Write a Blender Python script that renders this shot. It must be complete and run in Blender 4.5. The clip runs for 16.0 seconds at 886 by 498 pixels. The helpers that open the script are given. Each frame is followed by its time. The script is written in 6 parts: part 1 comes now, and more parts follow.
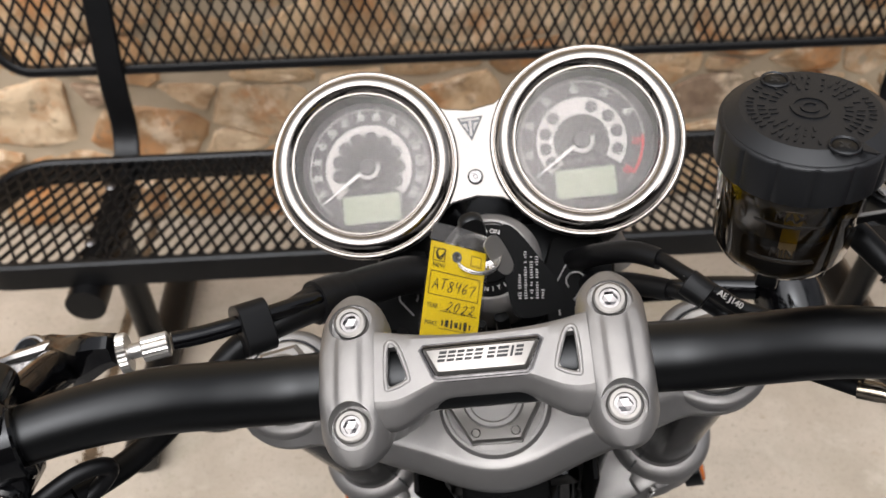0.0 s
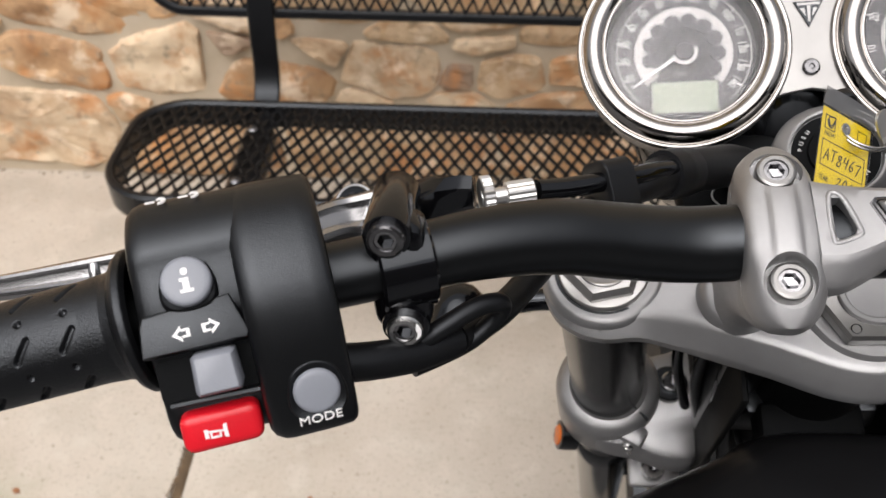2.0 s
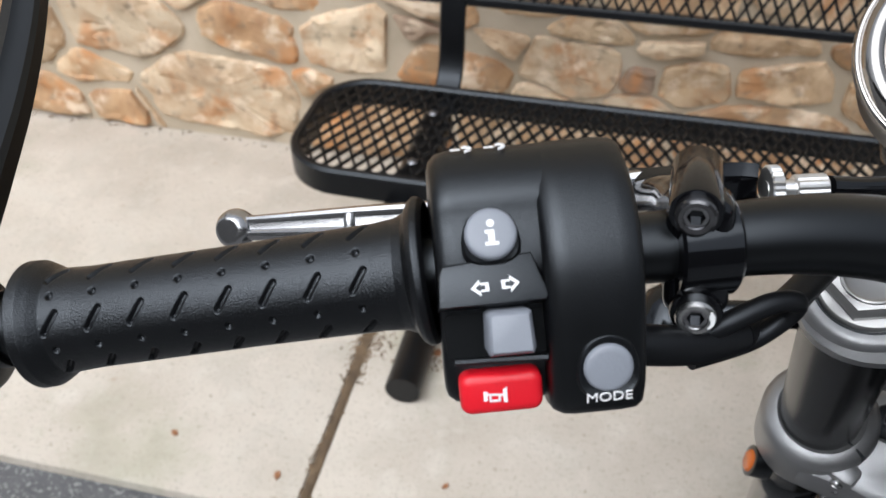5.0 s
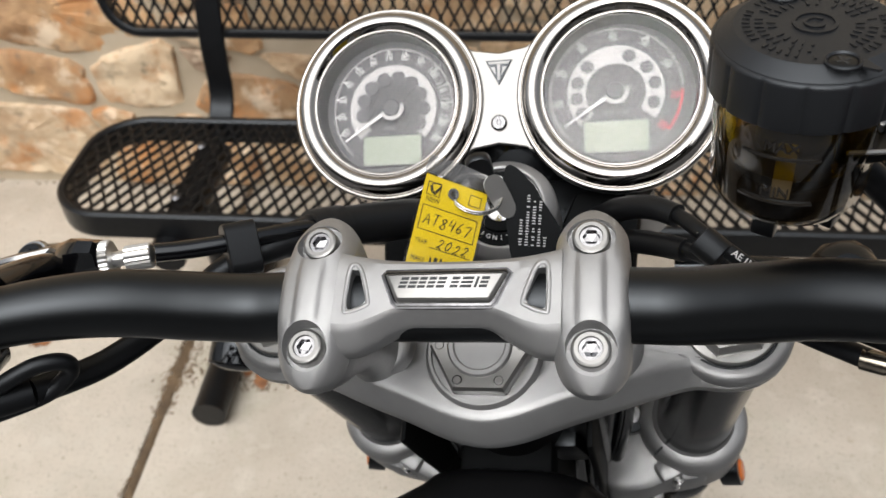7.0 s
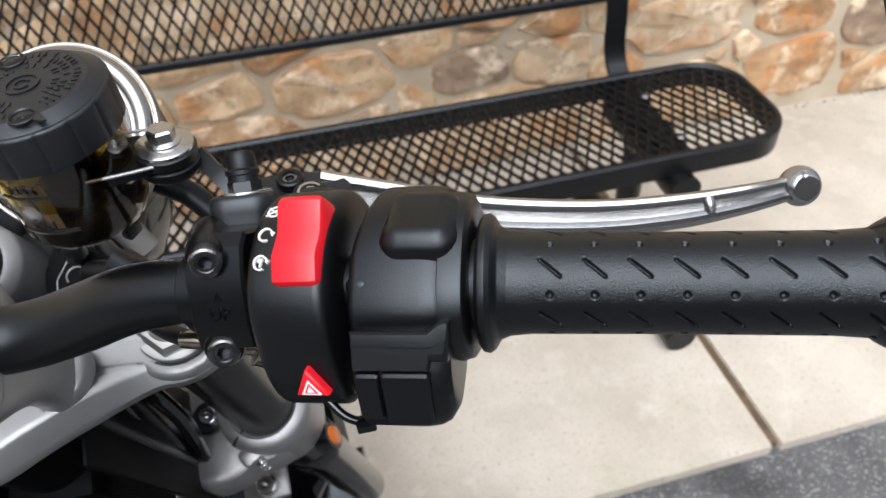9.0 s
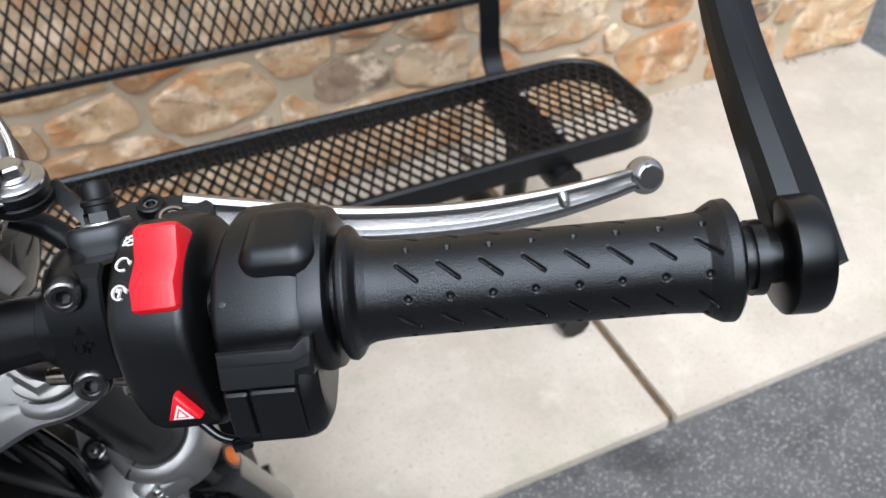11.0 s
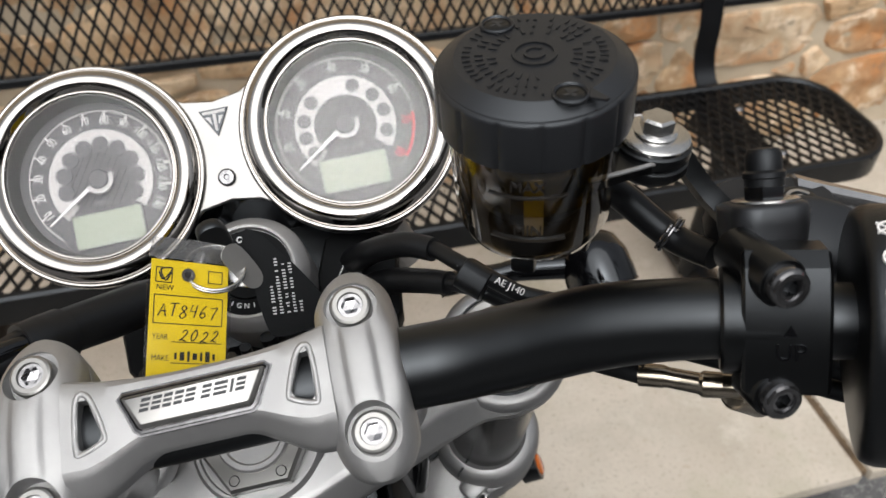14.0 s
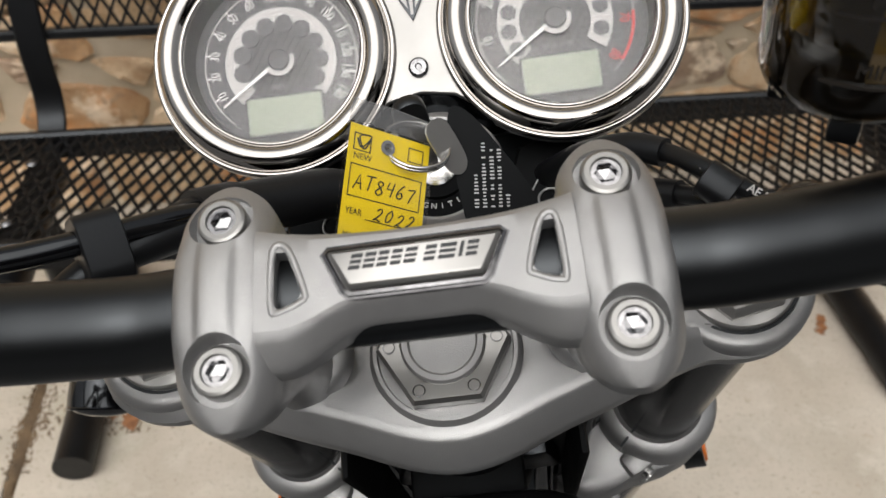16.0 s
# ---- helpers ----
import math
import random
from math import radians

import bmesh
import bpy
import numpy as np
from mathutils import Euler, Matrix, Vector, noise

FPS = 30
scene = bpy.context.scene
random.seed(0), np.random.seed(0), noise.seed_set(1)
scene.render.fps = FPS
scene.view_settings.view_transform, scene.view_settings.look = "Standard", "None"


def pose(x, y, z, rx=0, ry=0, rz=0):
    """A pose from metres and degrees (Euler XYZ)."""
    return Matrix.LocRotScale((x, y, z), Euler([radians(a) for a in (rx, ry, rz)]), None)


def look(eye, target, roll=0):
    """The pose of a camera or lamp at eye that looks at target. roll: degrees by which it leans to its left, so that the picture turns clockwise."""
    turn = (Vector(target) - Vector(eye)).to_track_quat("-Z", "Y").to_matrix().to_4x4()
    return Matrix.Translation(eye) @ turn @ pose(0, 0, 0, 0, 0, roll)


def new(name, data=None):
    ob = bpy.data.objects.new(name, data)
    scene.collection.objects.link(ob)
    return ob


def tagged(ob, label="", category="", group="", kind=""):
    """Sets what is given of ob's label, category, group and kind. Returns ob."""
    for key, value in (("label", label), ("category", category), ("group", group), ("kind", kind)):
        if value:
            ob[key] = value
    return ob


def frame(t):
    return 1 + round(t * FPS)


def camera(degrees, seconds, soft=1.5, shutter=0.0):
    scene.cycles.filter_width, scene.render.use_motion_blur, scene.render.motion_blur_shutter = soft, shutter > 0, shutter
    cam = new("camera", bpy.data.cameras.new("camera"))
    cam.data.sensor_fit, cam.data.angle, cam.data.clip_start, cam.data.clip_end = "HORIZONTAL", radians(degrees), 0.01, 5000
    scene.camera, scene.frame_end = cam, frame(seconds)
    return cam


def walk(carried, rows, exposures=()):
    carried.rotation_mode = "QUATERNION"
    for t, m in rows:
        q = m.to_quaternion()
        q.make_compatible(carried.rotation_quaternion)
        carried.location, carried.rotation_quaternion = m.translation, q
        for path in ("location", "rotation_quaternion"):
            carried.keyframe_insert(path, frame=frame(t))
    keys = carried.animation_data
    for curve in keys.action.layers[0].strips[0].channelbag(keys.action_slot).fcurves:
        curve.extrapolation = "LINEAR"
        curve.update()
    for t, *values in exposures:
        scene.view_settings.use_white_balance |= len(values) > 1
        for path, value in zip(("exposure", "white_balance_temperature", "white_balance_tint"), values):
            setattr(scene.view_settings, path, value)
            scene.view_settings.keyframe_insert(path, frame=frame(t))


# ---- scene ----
cam = camera(56.7, 16.0, soft=1.5)
cam.data.dof.use_dof, cam.data.dof.focus_distance, cam.data.dof.aperture_fstop = True, 0.325, 18.0
METRES, EYE, TILT, LEAN, TURN = 1.06, 1.258, -42.0, 0.0, -4.5
ROWS = [
    (0.0, 0.0, 0.0, 0.0, 0.0, 0.0, -0.0),
    (0.5, -0.0183, 0.0009, -0.0317, 0.08, 0.08, -0.23),
    (1.0, -0.0517, 0.0169, -0.0491, 0.57, 0.12, -1.04),
    (1.5, -0.0945, 0.0304, -0.0564, 1.71, 0.14, -2.56),
    (2.0, -0.1322, 0.036, -0.0666, 3.62, 0.11, -4.65),
    (2.5, -0.1625, 0.0429, -0.0734, 6.02, -0.06, -6.95),
    (3.0, -0.1915, 0.0476, -0.0834, 8.44, -0.33, -9.05),
    (5.5, -0.1684, 0.0411, -0.0825, 13.19, -1.17, -11.35),
    (6.0, -0.0915, 0.0241, -0.0637, 12.42, -1.05, -10.02),
    (6.5, -0.009, 0.0226, -0.0446, 10.61, -0.79, -7.76),
    (7.0, 0.0508, 0.0216, -0.0251, 7.5, -0.51, -4.73),
    (7.5, 0.0971, 0.0126, -0.0192, 3.74, -0.26, -1.24),
    (8.0, 0.1406, -0.0008, -0.0178, -0.27, -0.22, 2.42),
    (8.5, 0.1818, -0.0128, -0.0233, -4.15, -0.4, 5.81),
    (9.0, 0.2168, -0.0293, -0.0277, -7.62, -0.78, 8.68),
    (9.5, 0.2363, -0.0416, -0.032, -10.46, -1.2, 10.82),
    (12.0, 0.2024, -0.0324, -0.0209, -15.25, -1.92, 13.25),
    (12.5, 0.1445, -0.0037, -0.0072, -14.94, -1.77, 12.58),
    (13.0, 0.1039, 0.0184, 0.0063, -13.72, -1.49, 11.03),
    (13.5, 0.0773, 0.035, 0.0086, -11.56, -1.03, 8.86),
    (14.0, 0.0553, 0.0519, -0.0018, -8.93, -0.56, 6.46),
    (14.5, 0.0319, 0.0648, -0.0123, -6.43, -0.2, 4.32),
    (15.0, 0.0246, 0.0782, -0.0248, -4.4, 0.05, 2.74),
    (15.5, 0.018, 0.0929, -0.0336, -3.03, 0.14, 1.75),
    (16.0, 0.0139, 0.1063, -0.0388, -2.13, 0.17, 1.16),
]
walk(cam, [(t, pose(0, 0, EYE, TILT, LEAN, TURN) @ pose(METRES * x, METRES * y, METRES * z, 90 + pitch, roll, yaw)) for t, x, y, z, yaw, pitch, roll in ROWS],
     exposures=[(0.0, 0.30, 6720, 14), (2.0, 0.50, 6600, 14), (3.0, 0.57, 6380, 12), (5.5, 0.55, 5950, 10), (7.0, 0.45, 6500, 10), (8.0, 0.65, 6530, 12), (9.0, 0.85, 6100, 10),
                (12.0, 0.79, 5900, 10), (13.0, 0.65, 6150, 10), (14.5, 0.33, 6550, 10), (16.0, 0.25, 6650, 10)])

# ---- light: soft overcast day ----
world = bpy.data.worlds.new("sky")
scene.world = world
world.use_nodes = True
wn, wl = world.node_tree.nodes, world.node_tree.links
wn.clear()
sky = wn.new("ShaderNodeTexSky")
sky.sky_type, sky.sun_disc = "NISHITA", False
sky.sun_elevation, sky.sun_rotation = radians(55), radians(200)
sky.air_density, sky.dust_density = 1.0, 4.0
soft_sky = wn.new("ShaderNodeHueSaturation")
soft_sky.inputs["Saturation"].default_value = 0.12
back = wn.new("ShaderNodeBackground")
back.inputs["Strength"].default_value = 0.15
wout = wn.new("ShaderNodeOutputWorld")
# an overcast sky is brighter overhead than at the horizon
way = wn.new("ShaderNodeTexCoord")
split = wn.new("ShaderNodeSeparateXYZ")
rise = wn.new("ShaderNodeMapRange")
rise.inputs[1].default_value, rise.inputs[2].default_value = 0.0, 1.0
rise.inputs[3].default_value, rise.inputs[4].default_value = 0.36, 1.2
wl.new(way.outputs["Generated"], split.inputs[0])
wl.new(split.outputs["Z"], rise.inputs[0])
power = wn.new("ShaderNodeMath")
power.operation, power.inputs[1].default_value = "MULTIPLY", 0.145
wl.new(rise.outputs[0], power.inputs[0])
wl.new(power.outputs[0], back.inputs["Strength"])
wl.new(sky.outputs[0], soft_sky.inputs["Color"])
wl.new(soft_sky.outputs[0], back.inputs[0])
wl.new(back.outputs[0], wout.inputs[0])
sun_data = bpy.data.lights.new("sun", "SUN")
sun_data.energy, sun_data.angle, sun_data.color = 1.5, radians(75), (1.0, 0.965, 0.915)
sun = new("sun", sun_data)
sun.matrix_world = look((-1.2, -3.6, 6.6), (0, 0, 0))


# ---- materials ----
def mat(name, color, rough=0.5, metal=0.0, vary=0.15, scale=20.0, grain=0.0, grain_scale=900.0, color2=None,
        spec=0.5, coat=0.0, rough_vary=0.1, piece=0.0, specks=None, speck_scale=300.0, speck_at=0.62):
    """A procedural surface: base colour mottled at a large scale, roughness that wanders, fine relief."""
    m = bpy.data.materials.new(name)
    m.use_nodes = True
    n, l = m.node_tree.nodes, m.node_tree.links
    b = n["Principled BSDF"]
    b.inputs["Metallic"].default_value = metal
    b.inputs["Specular IOR Level"].default_value = spec
    # blacks get a bluish sky sheen through their highlight tint, as the sky is near neutral
    b.inputs["Specular Tint"].default_value = (0.86, 0.93, 1.0, 1) if max(color) < 0.03 else (1, 1, 1, 1)
    b.inputs["Coat Weight"].default_value = coat
    b.inputs["Coat Roughness"].default_value = 0.12
    co = n.new("ShaderNodeTexCoord")
    big = n.new("ShaderNodeTexNoise")
    big.inputs["Scale"].default_value, big.inputs["Detail"].default_value = scale, 6.0
    l.new(co.outputs["Object"], big.inputs["Vector"])
    ramp = n.new("ShaderNodeMix")
    ramp.data_type = "RGBA"
    c2 = color2 or tuple(c * (1 - vary) for c in color)
    c1 = color if color2 else tuple(min(1, c * (1 + vary)) for c in color)
    ramp.inputs[6].default_value, ramp.inputs[7].default_value = (*c1, 1), (*c2, 1)
    st = n.new("ShaderNodeMapRange")
    st.inputs[1].default_value, st.inputs[2].default_value = 0.3, 0.7
    l.new(big.outputs["Fac"], st.inputs[0])
    l.new(st.outputs[0], ramp.inputs[0])
    col = ramp.outputs[2]
    if piece:
        info = n.new("ShaderNodeObjectInfo")
        hsv = n.new("ShaderNodeHueSaturation")
        mr = n.new("ShaderNodeMapRange")
        mr.inputs[3].default_value, mr.inputs[4].default_value = 1 - piece, 1 + piece
        l.new(info.outputs["Random"], mr.inputs[0])
        l.new(mr.outputs[0], hsv.inputs["Value"])
        l.new(col, hsv.inputs["Color"])
        col = hsv.outputs[0]
    if specks:
        dots = n.new("ShaderNodeTexNoise")
        dots.inputs["Scale"].default_value, dots.inputs["Detail"].default_value = speck_scale, 4.0
        l.new(co.outputs["Object"], dots.inputs["Vector"])
        at = n.new("ShaderNodeMapRange")
        at.inputs[1].default_value, at.inputs[2].default_value = speck_at, speck_at + 0.08
        l.new(dots.outputs["Fac"], at.inputs[0])
        over = n.new("ShaderNodeMix")
        over.data_type = "RGBA"
        over.inputs[7].default_value = (*specks, 1)
        l.new(at.outputs[0], over.inputs[0])
        l.new(col, over.inputs[6])
        col = over.outputs[2]
    l.new(col, b.inputs["Base Color"])
    rr = n.new("ShaderNodeMapRange")
    rr.inputs[3].default_value, rr.inputs[4].default_value = max(0.02, rough * (1 - rough_vary)), min(1, rough * (1 + rough_vary))
    l.new(big.outputs["Fac"], rr.inputs[0])
    l.new(rr.outputs[0], b.inputs["Roughness"])
    if grain:
        fine = n.new("ShaderNodeTexNoise")
        fine.inputs["Scale"].default_value, fine.inputs["Detail"].default_value = grain_scale, 3.0
        l.new(co.outputs["Object"], fine.inputs["Vector"])
        bump = n.new("ShaderNodeBump")
        bump.inputs["Strength"].default_value, bump.inputs["Distance"].default_value = grain, 0.001
        l.new(fine.outputs["Fac"], bump.inputs["Height"])
        l.new(bump.outputs[0], b.inputs["Normal"])
    return m


BLACK_COAT = mat("satin_black_coating", (0.0012, 0.0012, 0.0013), 0.3, spec=0.45, vary=0.2, grain=0.05, grain_scale=2500)
BLACK_PLASTIC = mat("black_plastic", (0.0018, 0.0018, 0.002), 0.33, spec=0.52, vary=0.2, grain=0.16, grain_scale=2200)
MATTE_BLACK = mat("matte_black", (0.0025, 0.0025, 0.0025), 0.6, spec=0.1, vary=0.2)
BLACK_RUBBER = mat("black_rubber", (0.0025, 0.0025, 0.0028), 0.32, spec=0.52, vary=0.25, grain=0.26, grain_scale=2000)
HOSE = mat("smooth_black_hose", (0.004, 0.004, 0.0045), 0.42, spec=0.33, vary=0.2, grain=0.05)
CAP_PLASTIC = mat("grey_black_cap_plastic", (0.009, 0.0095, 0.011), 0.42, spec=0.5, vary=0.15, grain=0.1, grain_scale=2500)
ANOD_GREY = mat("dark_grey_anodised", (0.010, 0.010, 0.011), 0.36, spec=0.5, metal=0.1, vary=0.15, grain=0.06, grain_scale=2500)
BRAID = mat("dull_steel_crimp", (0.40, 0.355, 0.29), 0.2, metal=1.0, vary=0.2, scale=300)
BLACK_GLOSS = mat("gloss_black_paint", (0.0025, 0.0025, 0.003), 0.1, vary=0.2)
BLACK_ANOD = mat("black_anodised_tube", (0.002, 0.002, 0.002), 0.22, vary=0.2, spec=0.35)
BAR_BLACK = mat("satin_black_bar", (0.001, 0.001, 0.0011), 0.34, spec=0.55, vary=0.2, grain=0.05, grain_scale=2500)
ZINC = mat("bright_zinc", (0.68, 0.68, 0.67), 0.3, metal=0.9, vary=0.06, scale=200)
TANK_BLACK = mat("tank_black", (0.006, 0.006, 0.0065), 0.3, vary=0.2, spec=0.3)
CAST = mat("cast_silver_paint", (0.355, 0.357, 0.36), 0.38, metal=0.78, vary=0.07, scale=60, grain=0.3, grain_scale=3200)
CAST_SMOOTH = mat("satin_silver", (0.31, 0.312, 0.315), 0.38, metal=0.74, vary=0.06, scale=60, grain=0.2, grain_scale=2000)
BRUSHED = mat("brushed_aluminium", (0.28, 0.278, 0.272), 0.30, metal=0.9, vary=0.05, scale=90)
POLISHED = mat("polished_bracket", (0.225, 0.223, 0.218), 0.33, metal=0.8, vary=0.05, scale=60)
CHROME = mat("chrome", (0.38, 0.365, 0.35), 0.05, metal=1.0, vary=0.03)
CAP_ALU = mat("bright_aluminium_cap", (0.42, 0.418, 0.41), 0.32, metal=0.85, vary=0.05, scale=90)
STEEL = mat("zinc_steel", (0.52, 0.52, 0.515), 0.24, metal=1.0, vary=0.1, scale=200)
SOCKET = mat("socket_steel", (0.32, 0.32, 0.33), 0.16, metal=1.0, vary=0.3, scale=300)
DARK_STEEL = mat("black_bolt_steel", (0.13, 0.13, 0.135), 0.12, metal=0.9, vary=0.3, scale=300)
RED = mat("red_plastic", (0.62, 0.008, 0.018), 0.36, vary=0.06, grain=0.1)
GREY_BTN = mat("grey_plastic", (0.2, 0.215, 0.245), 0.45, vary=0.06, grain=0.1)
WHITE_INK = mat("white_print", (0.78, 0.78, 0.78), 0.5, vary=0.05)
BLACK_INK = mat("black_print", (0.02, 0.02, 0.02), 0.5, vary=0.1)
GREY_INK = mat("grey_print", (0.33, 0.33, 0.34), 0.5, vary=0.05)
RED_INK = mat("red_print", (0.55, 0.05, 0.05), 0.5, vary=0.05)
# dial grey is lifted: the glass's sky haze is mixed into its colour
DIAL = mat("dial_grey_with_haze", (0.085, 0.086, 0.094), 0.6, vary=0.06)
DIAL_DARK = mat("dial_dark_grey", (0.05, 0.05, 0.056), 0.6, vary=0.06)
DIAL_LIGHT = mat("dial_light_grey", (0.46, 0.45, 0.45), 0.5, vary=0.04)
LCD = mat("lcd_glass", (0.30, 0.34, 0.27), 0.6, vary=0.03)
YELLOW = mat("yellow_card", (0.83, 0.62, 0.012), 0.45, vary=0.05, scale=80)
ORANGE = mat("amber_reflector", (0.62, 0.14, 0.015), 0.2, vary=0.1)
BENCH = mat("black_powder_coat", (0.0045, 0.0045, 0.005), 0.33, spec=0.35, vary=0.25, scale=30, grain=0.25, grain_scale=1200)
CONCRETE = mat("concrete", (0.535, 0.485, 0.415), 0.88, scale=4.5, color2=(0.42, 0.372, 0.308), grain=0.9, grain_scale=260, piece=0.05, specks=(0.33, 0.285, 0.225), speck_scale=110, speck_at=0.62)


def stain(m, color, scale, lo, hi, strength, detail=10.0):
    """Soft stains of a shape of their own over a surface."""
    n, l = m.node_tree.nodes, m.node_tree.links
    pb = n["Principled BSDF"]
    old = pb.inputs["Base Color"].links[0].from_socket
    geo = n.new("ShaderNodeNewGeometry")
    tex = n.new("ShaderNodeTexNoise")
    tex.inputs["Scale"].default_value, tex.inputs["Detail"].default_value, tex.inputs["Roughness"].default_value = scale, detail, 0.62
    l.new(geo.outputs["Position"], tex.inputs["Vector"])
    mr = n.new("ShaderNodeMapRange")
    mr.inputs[1].default_value, mr.inputs[2].default_value, mr.inputs[4].default_value = lo, hi, strength
    l.new(tex.outputs["Fac"], mr.inputs[0])
    mix = n.new("ShaderNodeMix")
    mix.data_type = "RGBA"
    mix.inputs[7].default_value = (*color, 1)
    l.new(mr.outputs[0], mix.inputs[0])
    l.new(old, mix.inputs[6])
    l.new(mix.outputs[2], pb.inputs["Base Color"])


stain(CONCRETE, (0.36, 0.325, 0.265), 7.0, 0.48, 0.64, 0.6)
stain(CONCRETE, (0.30, 0.22, 0.14), 22.0, 0.64, 0.74, 0.6)
stain(CONCRETE, (0.62, 0.58, 0.51), 14.0, 0.52, 0.70, 0.5)
stain(CONCRETE, (0.30, 0.265, 0.215), 150.0, 0.55, 0.70, 0.6, 3.0)
stain(CONCRETE, (0.31, 0.30, 0.21), 2.6, 0.56, 0.68, 0.55)
ASPHALT = mat("asphalt", (0.105, 0.105, 0.107), 0.9, scale=14, color2=(0.07, 0.07, 0.072), grain=1.0, grain_scale=160, specks=(0.24, 0.238, 0.23), speck_scale=170, speck_at=0.56)
stain(ASPHALT, (0.03, 0.03, 0.032), 2.5, 0.58, 0.66, 0.7)
MORTAR = mat("sandy_mortar", (0.56, 0.48, 0.37), 0.95, scale=9, color2=(0.43, 0.355, 0.255), grain=1.0, grain_scale=120)
DIRT = mat("joint_dirt", (0.17, 0.115, 0.065), 0.95, scale=30, color2=(0.08, 0.056, 0.035), grain=1.0, grain_scale=200)
LEAF = mat("dry_leaf", (0.24, 0.105, 0.045), 0.8, scale=60, vary=0.4)


def stone_mat(name, a, b, c):
    m = mat(name, a, 0.85, scale=11, color2=b, grain=1.0, grain_scale=110, piece=0.2)
    n, l = m.node_tree.nodes, m.node_tree.links
    pb = n["Principled BSDF"]
    old = pb.inputs["Base Color"].links[0].from_socket
    veins = n.new("ShaderNodeTexNoise")
    veins.inputs["Scale"].default_value, veins.inputs["Detail"].default_value, veins.inputs["Distortion"].default_value = 8, 12, 0.5
    veins.inputs["Roughness"].default_value = 0.68
    geo = n.new("ShaderNodeNewGeometry")
    l.new(geo.outputs["Position"], veins.inputs["Vector"])
    mr = n.new("ShaderNodeMapRange")
    mr.inputs[1].default_value, mr.inputs[2].default_value = 0.44, 0.70
    l.new(veins.outputs["Fac"], mr.inputs[0])
    mix = n.new("ShaderNodeMix")
    mix.data_type = "RGBA"
    mix.inputs[7].default_value = (*c, 1)
    l.new(mr.outputs[0], mix.inputs[0])
    l.new(old, mix.inputs[6])
    l.new(mix.outputs[2], pb.inputs["Base Color"])
    stain(m, tuple(v * 0.6 for v in c), 5.0, 0.54, 0.66, 0.5)
    stain(m, (0.52, 0.23, 0.08), 6.5, 0.52, 0.62, 0.75)
    stain(m, (0.84, 0.70, 0.53), 11.0, 0.53, 0.63, 0.75)
    stain(m, (0.23, 0.175, 0.125), 34.0, 0.56, 0.68, 0.65)
    stain(m, (0.36, 0.32, 0.24), 3.1, 0.58, 0.70, 0.5)
    return m


STONES = [stone_mat("tan_stone", (0.66, 0.50, 0.33), (0.52, 0.37, 0.22), (0.40, 0.23, 0.11)),
          stone_mat("rust_stone", (0.50, 0.30, 0.15), (0.58, 0.40, 0.24), (0.30, 0.155, 0.075)),
          stone_mat("cream_stone", (0.72, 0.59, 0.42), (0.58, 0.44, 0.29), (0.46, 0.28, 0.15)),
          stone_mat("grey_brown_stone", (0.30, 0.21, 0.15), (0.40, 0.30, 0.21), (0.17, 0.115, 0.085))]


def glassy(name, color, rough, amount):
    """Clear or tinted see-through plastic and glass."""
    m = bpy.data.materials.new(name)
    m.use_nodes = True
    n, l = m.node_tree.nodes, m.node_tree.links
    n.clear()
    out = n.new("ShaderNodeOutputMaterial")
    tr = n.new("ShaderNodeBsdfTransparent")
    tr.inputs[0].default_value = (*color, 1)
    gl = n.new("ShaderNodeBsdfGlossy")
    gl.inputs["Roughness"].default_value = rough
    lw = n.new("ShaderNodeLayerWeight")
    lw.inputs[0].default_value = 0.5
    pw = n.new("ShaderNodeMath")
    pw.operation, pw.inputs[1].default_value = "POWER", 3.5
    l.new(lw.outputs["Facing"], pw.inputs[0])
    fr = n.new("ShaderNodeMapRange")
    fr.inputs[3].default_value, fr.inputs[4].default_value = amount, 0.9
    l.new(pw.outputs[0], fr.inputs[0])
    mx = n.new("ShaderNodeMixShader")
    l.new(fr.outputs[0], mx.inputs[0])
    l.new(tr.outputs[0], mx.inputs[1])
    l.new(gl.outputs[0], mx.inputs[2])
    l.new(mx.outputs[0], out.inputs[0])
    return m


GLASS = glassy("gauge_glass", (0.97, 0.97, 0.97), 0.02, 0.017)
AMBER = glassy("smoked_amber_plastic", (0.52, 0.455, 0.35), 0.03, 0.08)
FLUID = glassy("brake_fluid", (0.86, 0.76, 0.06), 0.05, 0.03)
SLEEVE = glassy("clear_plastic_sleeve", (0.93, 0.93, 0.93), 0.15, 0.06)
SLEEVE_FOLD = glassy("cloudy_plastic_fold", (0.80, 0.80, 0.80), 0.35, 0.22)


# ---- mesh helpers (millimetres in, metres out) ----
MM = 0.001


def part(name, bm, material, parent=None, label="", sharp=38, unit=1.0):
    if unit != 1.0:
        bmesh.ops.scale(bm, vec=(unit,) * 3, verts=bm.verts)
    bmesh.ops.recalc_face_normals(bm, faces=bm.faces)
    me = bpy.data.meshes.new(name)
    bm.to_mesh(me)
    bm.free()
    me.materials.append(material)
    me.shade_smooth()
    me.set_sharp_from_angle(angle=radians(sharp))
    ob = new(name, me)
    ob.parent = parent
    if label:
        ob["label"] = label
    return ob


def spline(pts, n=8):
    """Smooth points through the given ones."""
    P = [Vector(q) for q in pts]
    if len(P) < 3:
        return P
    out = []
    for i in range(len(P) - 1):
        a, b, c, d = P[max(i - 1, 0)], P[i], P[i + 1], P[min(i + 2, len(P) - 1)]
        for k in range(n):
            t = k / n
            out.append(0.5 * ((2 * b) + (c - a) * t + (2 * a - 5 * b + 4 * c - d) * t * t + (3 * b - a - 3 * c + d) * t ** 3))
    return out + [P[-1]]


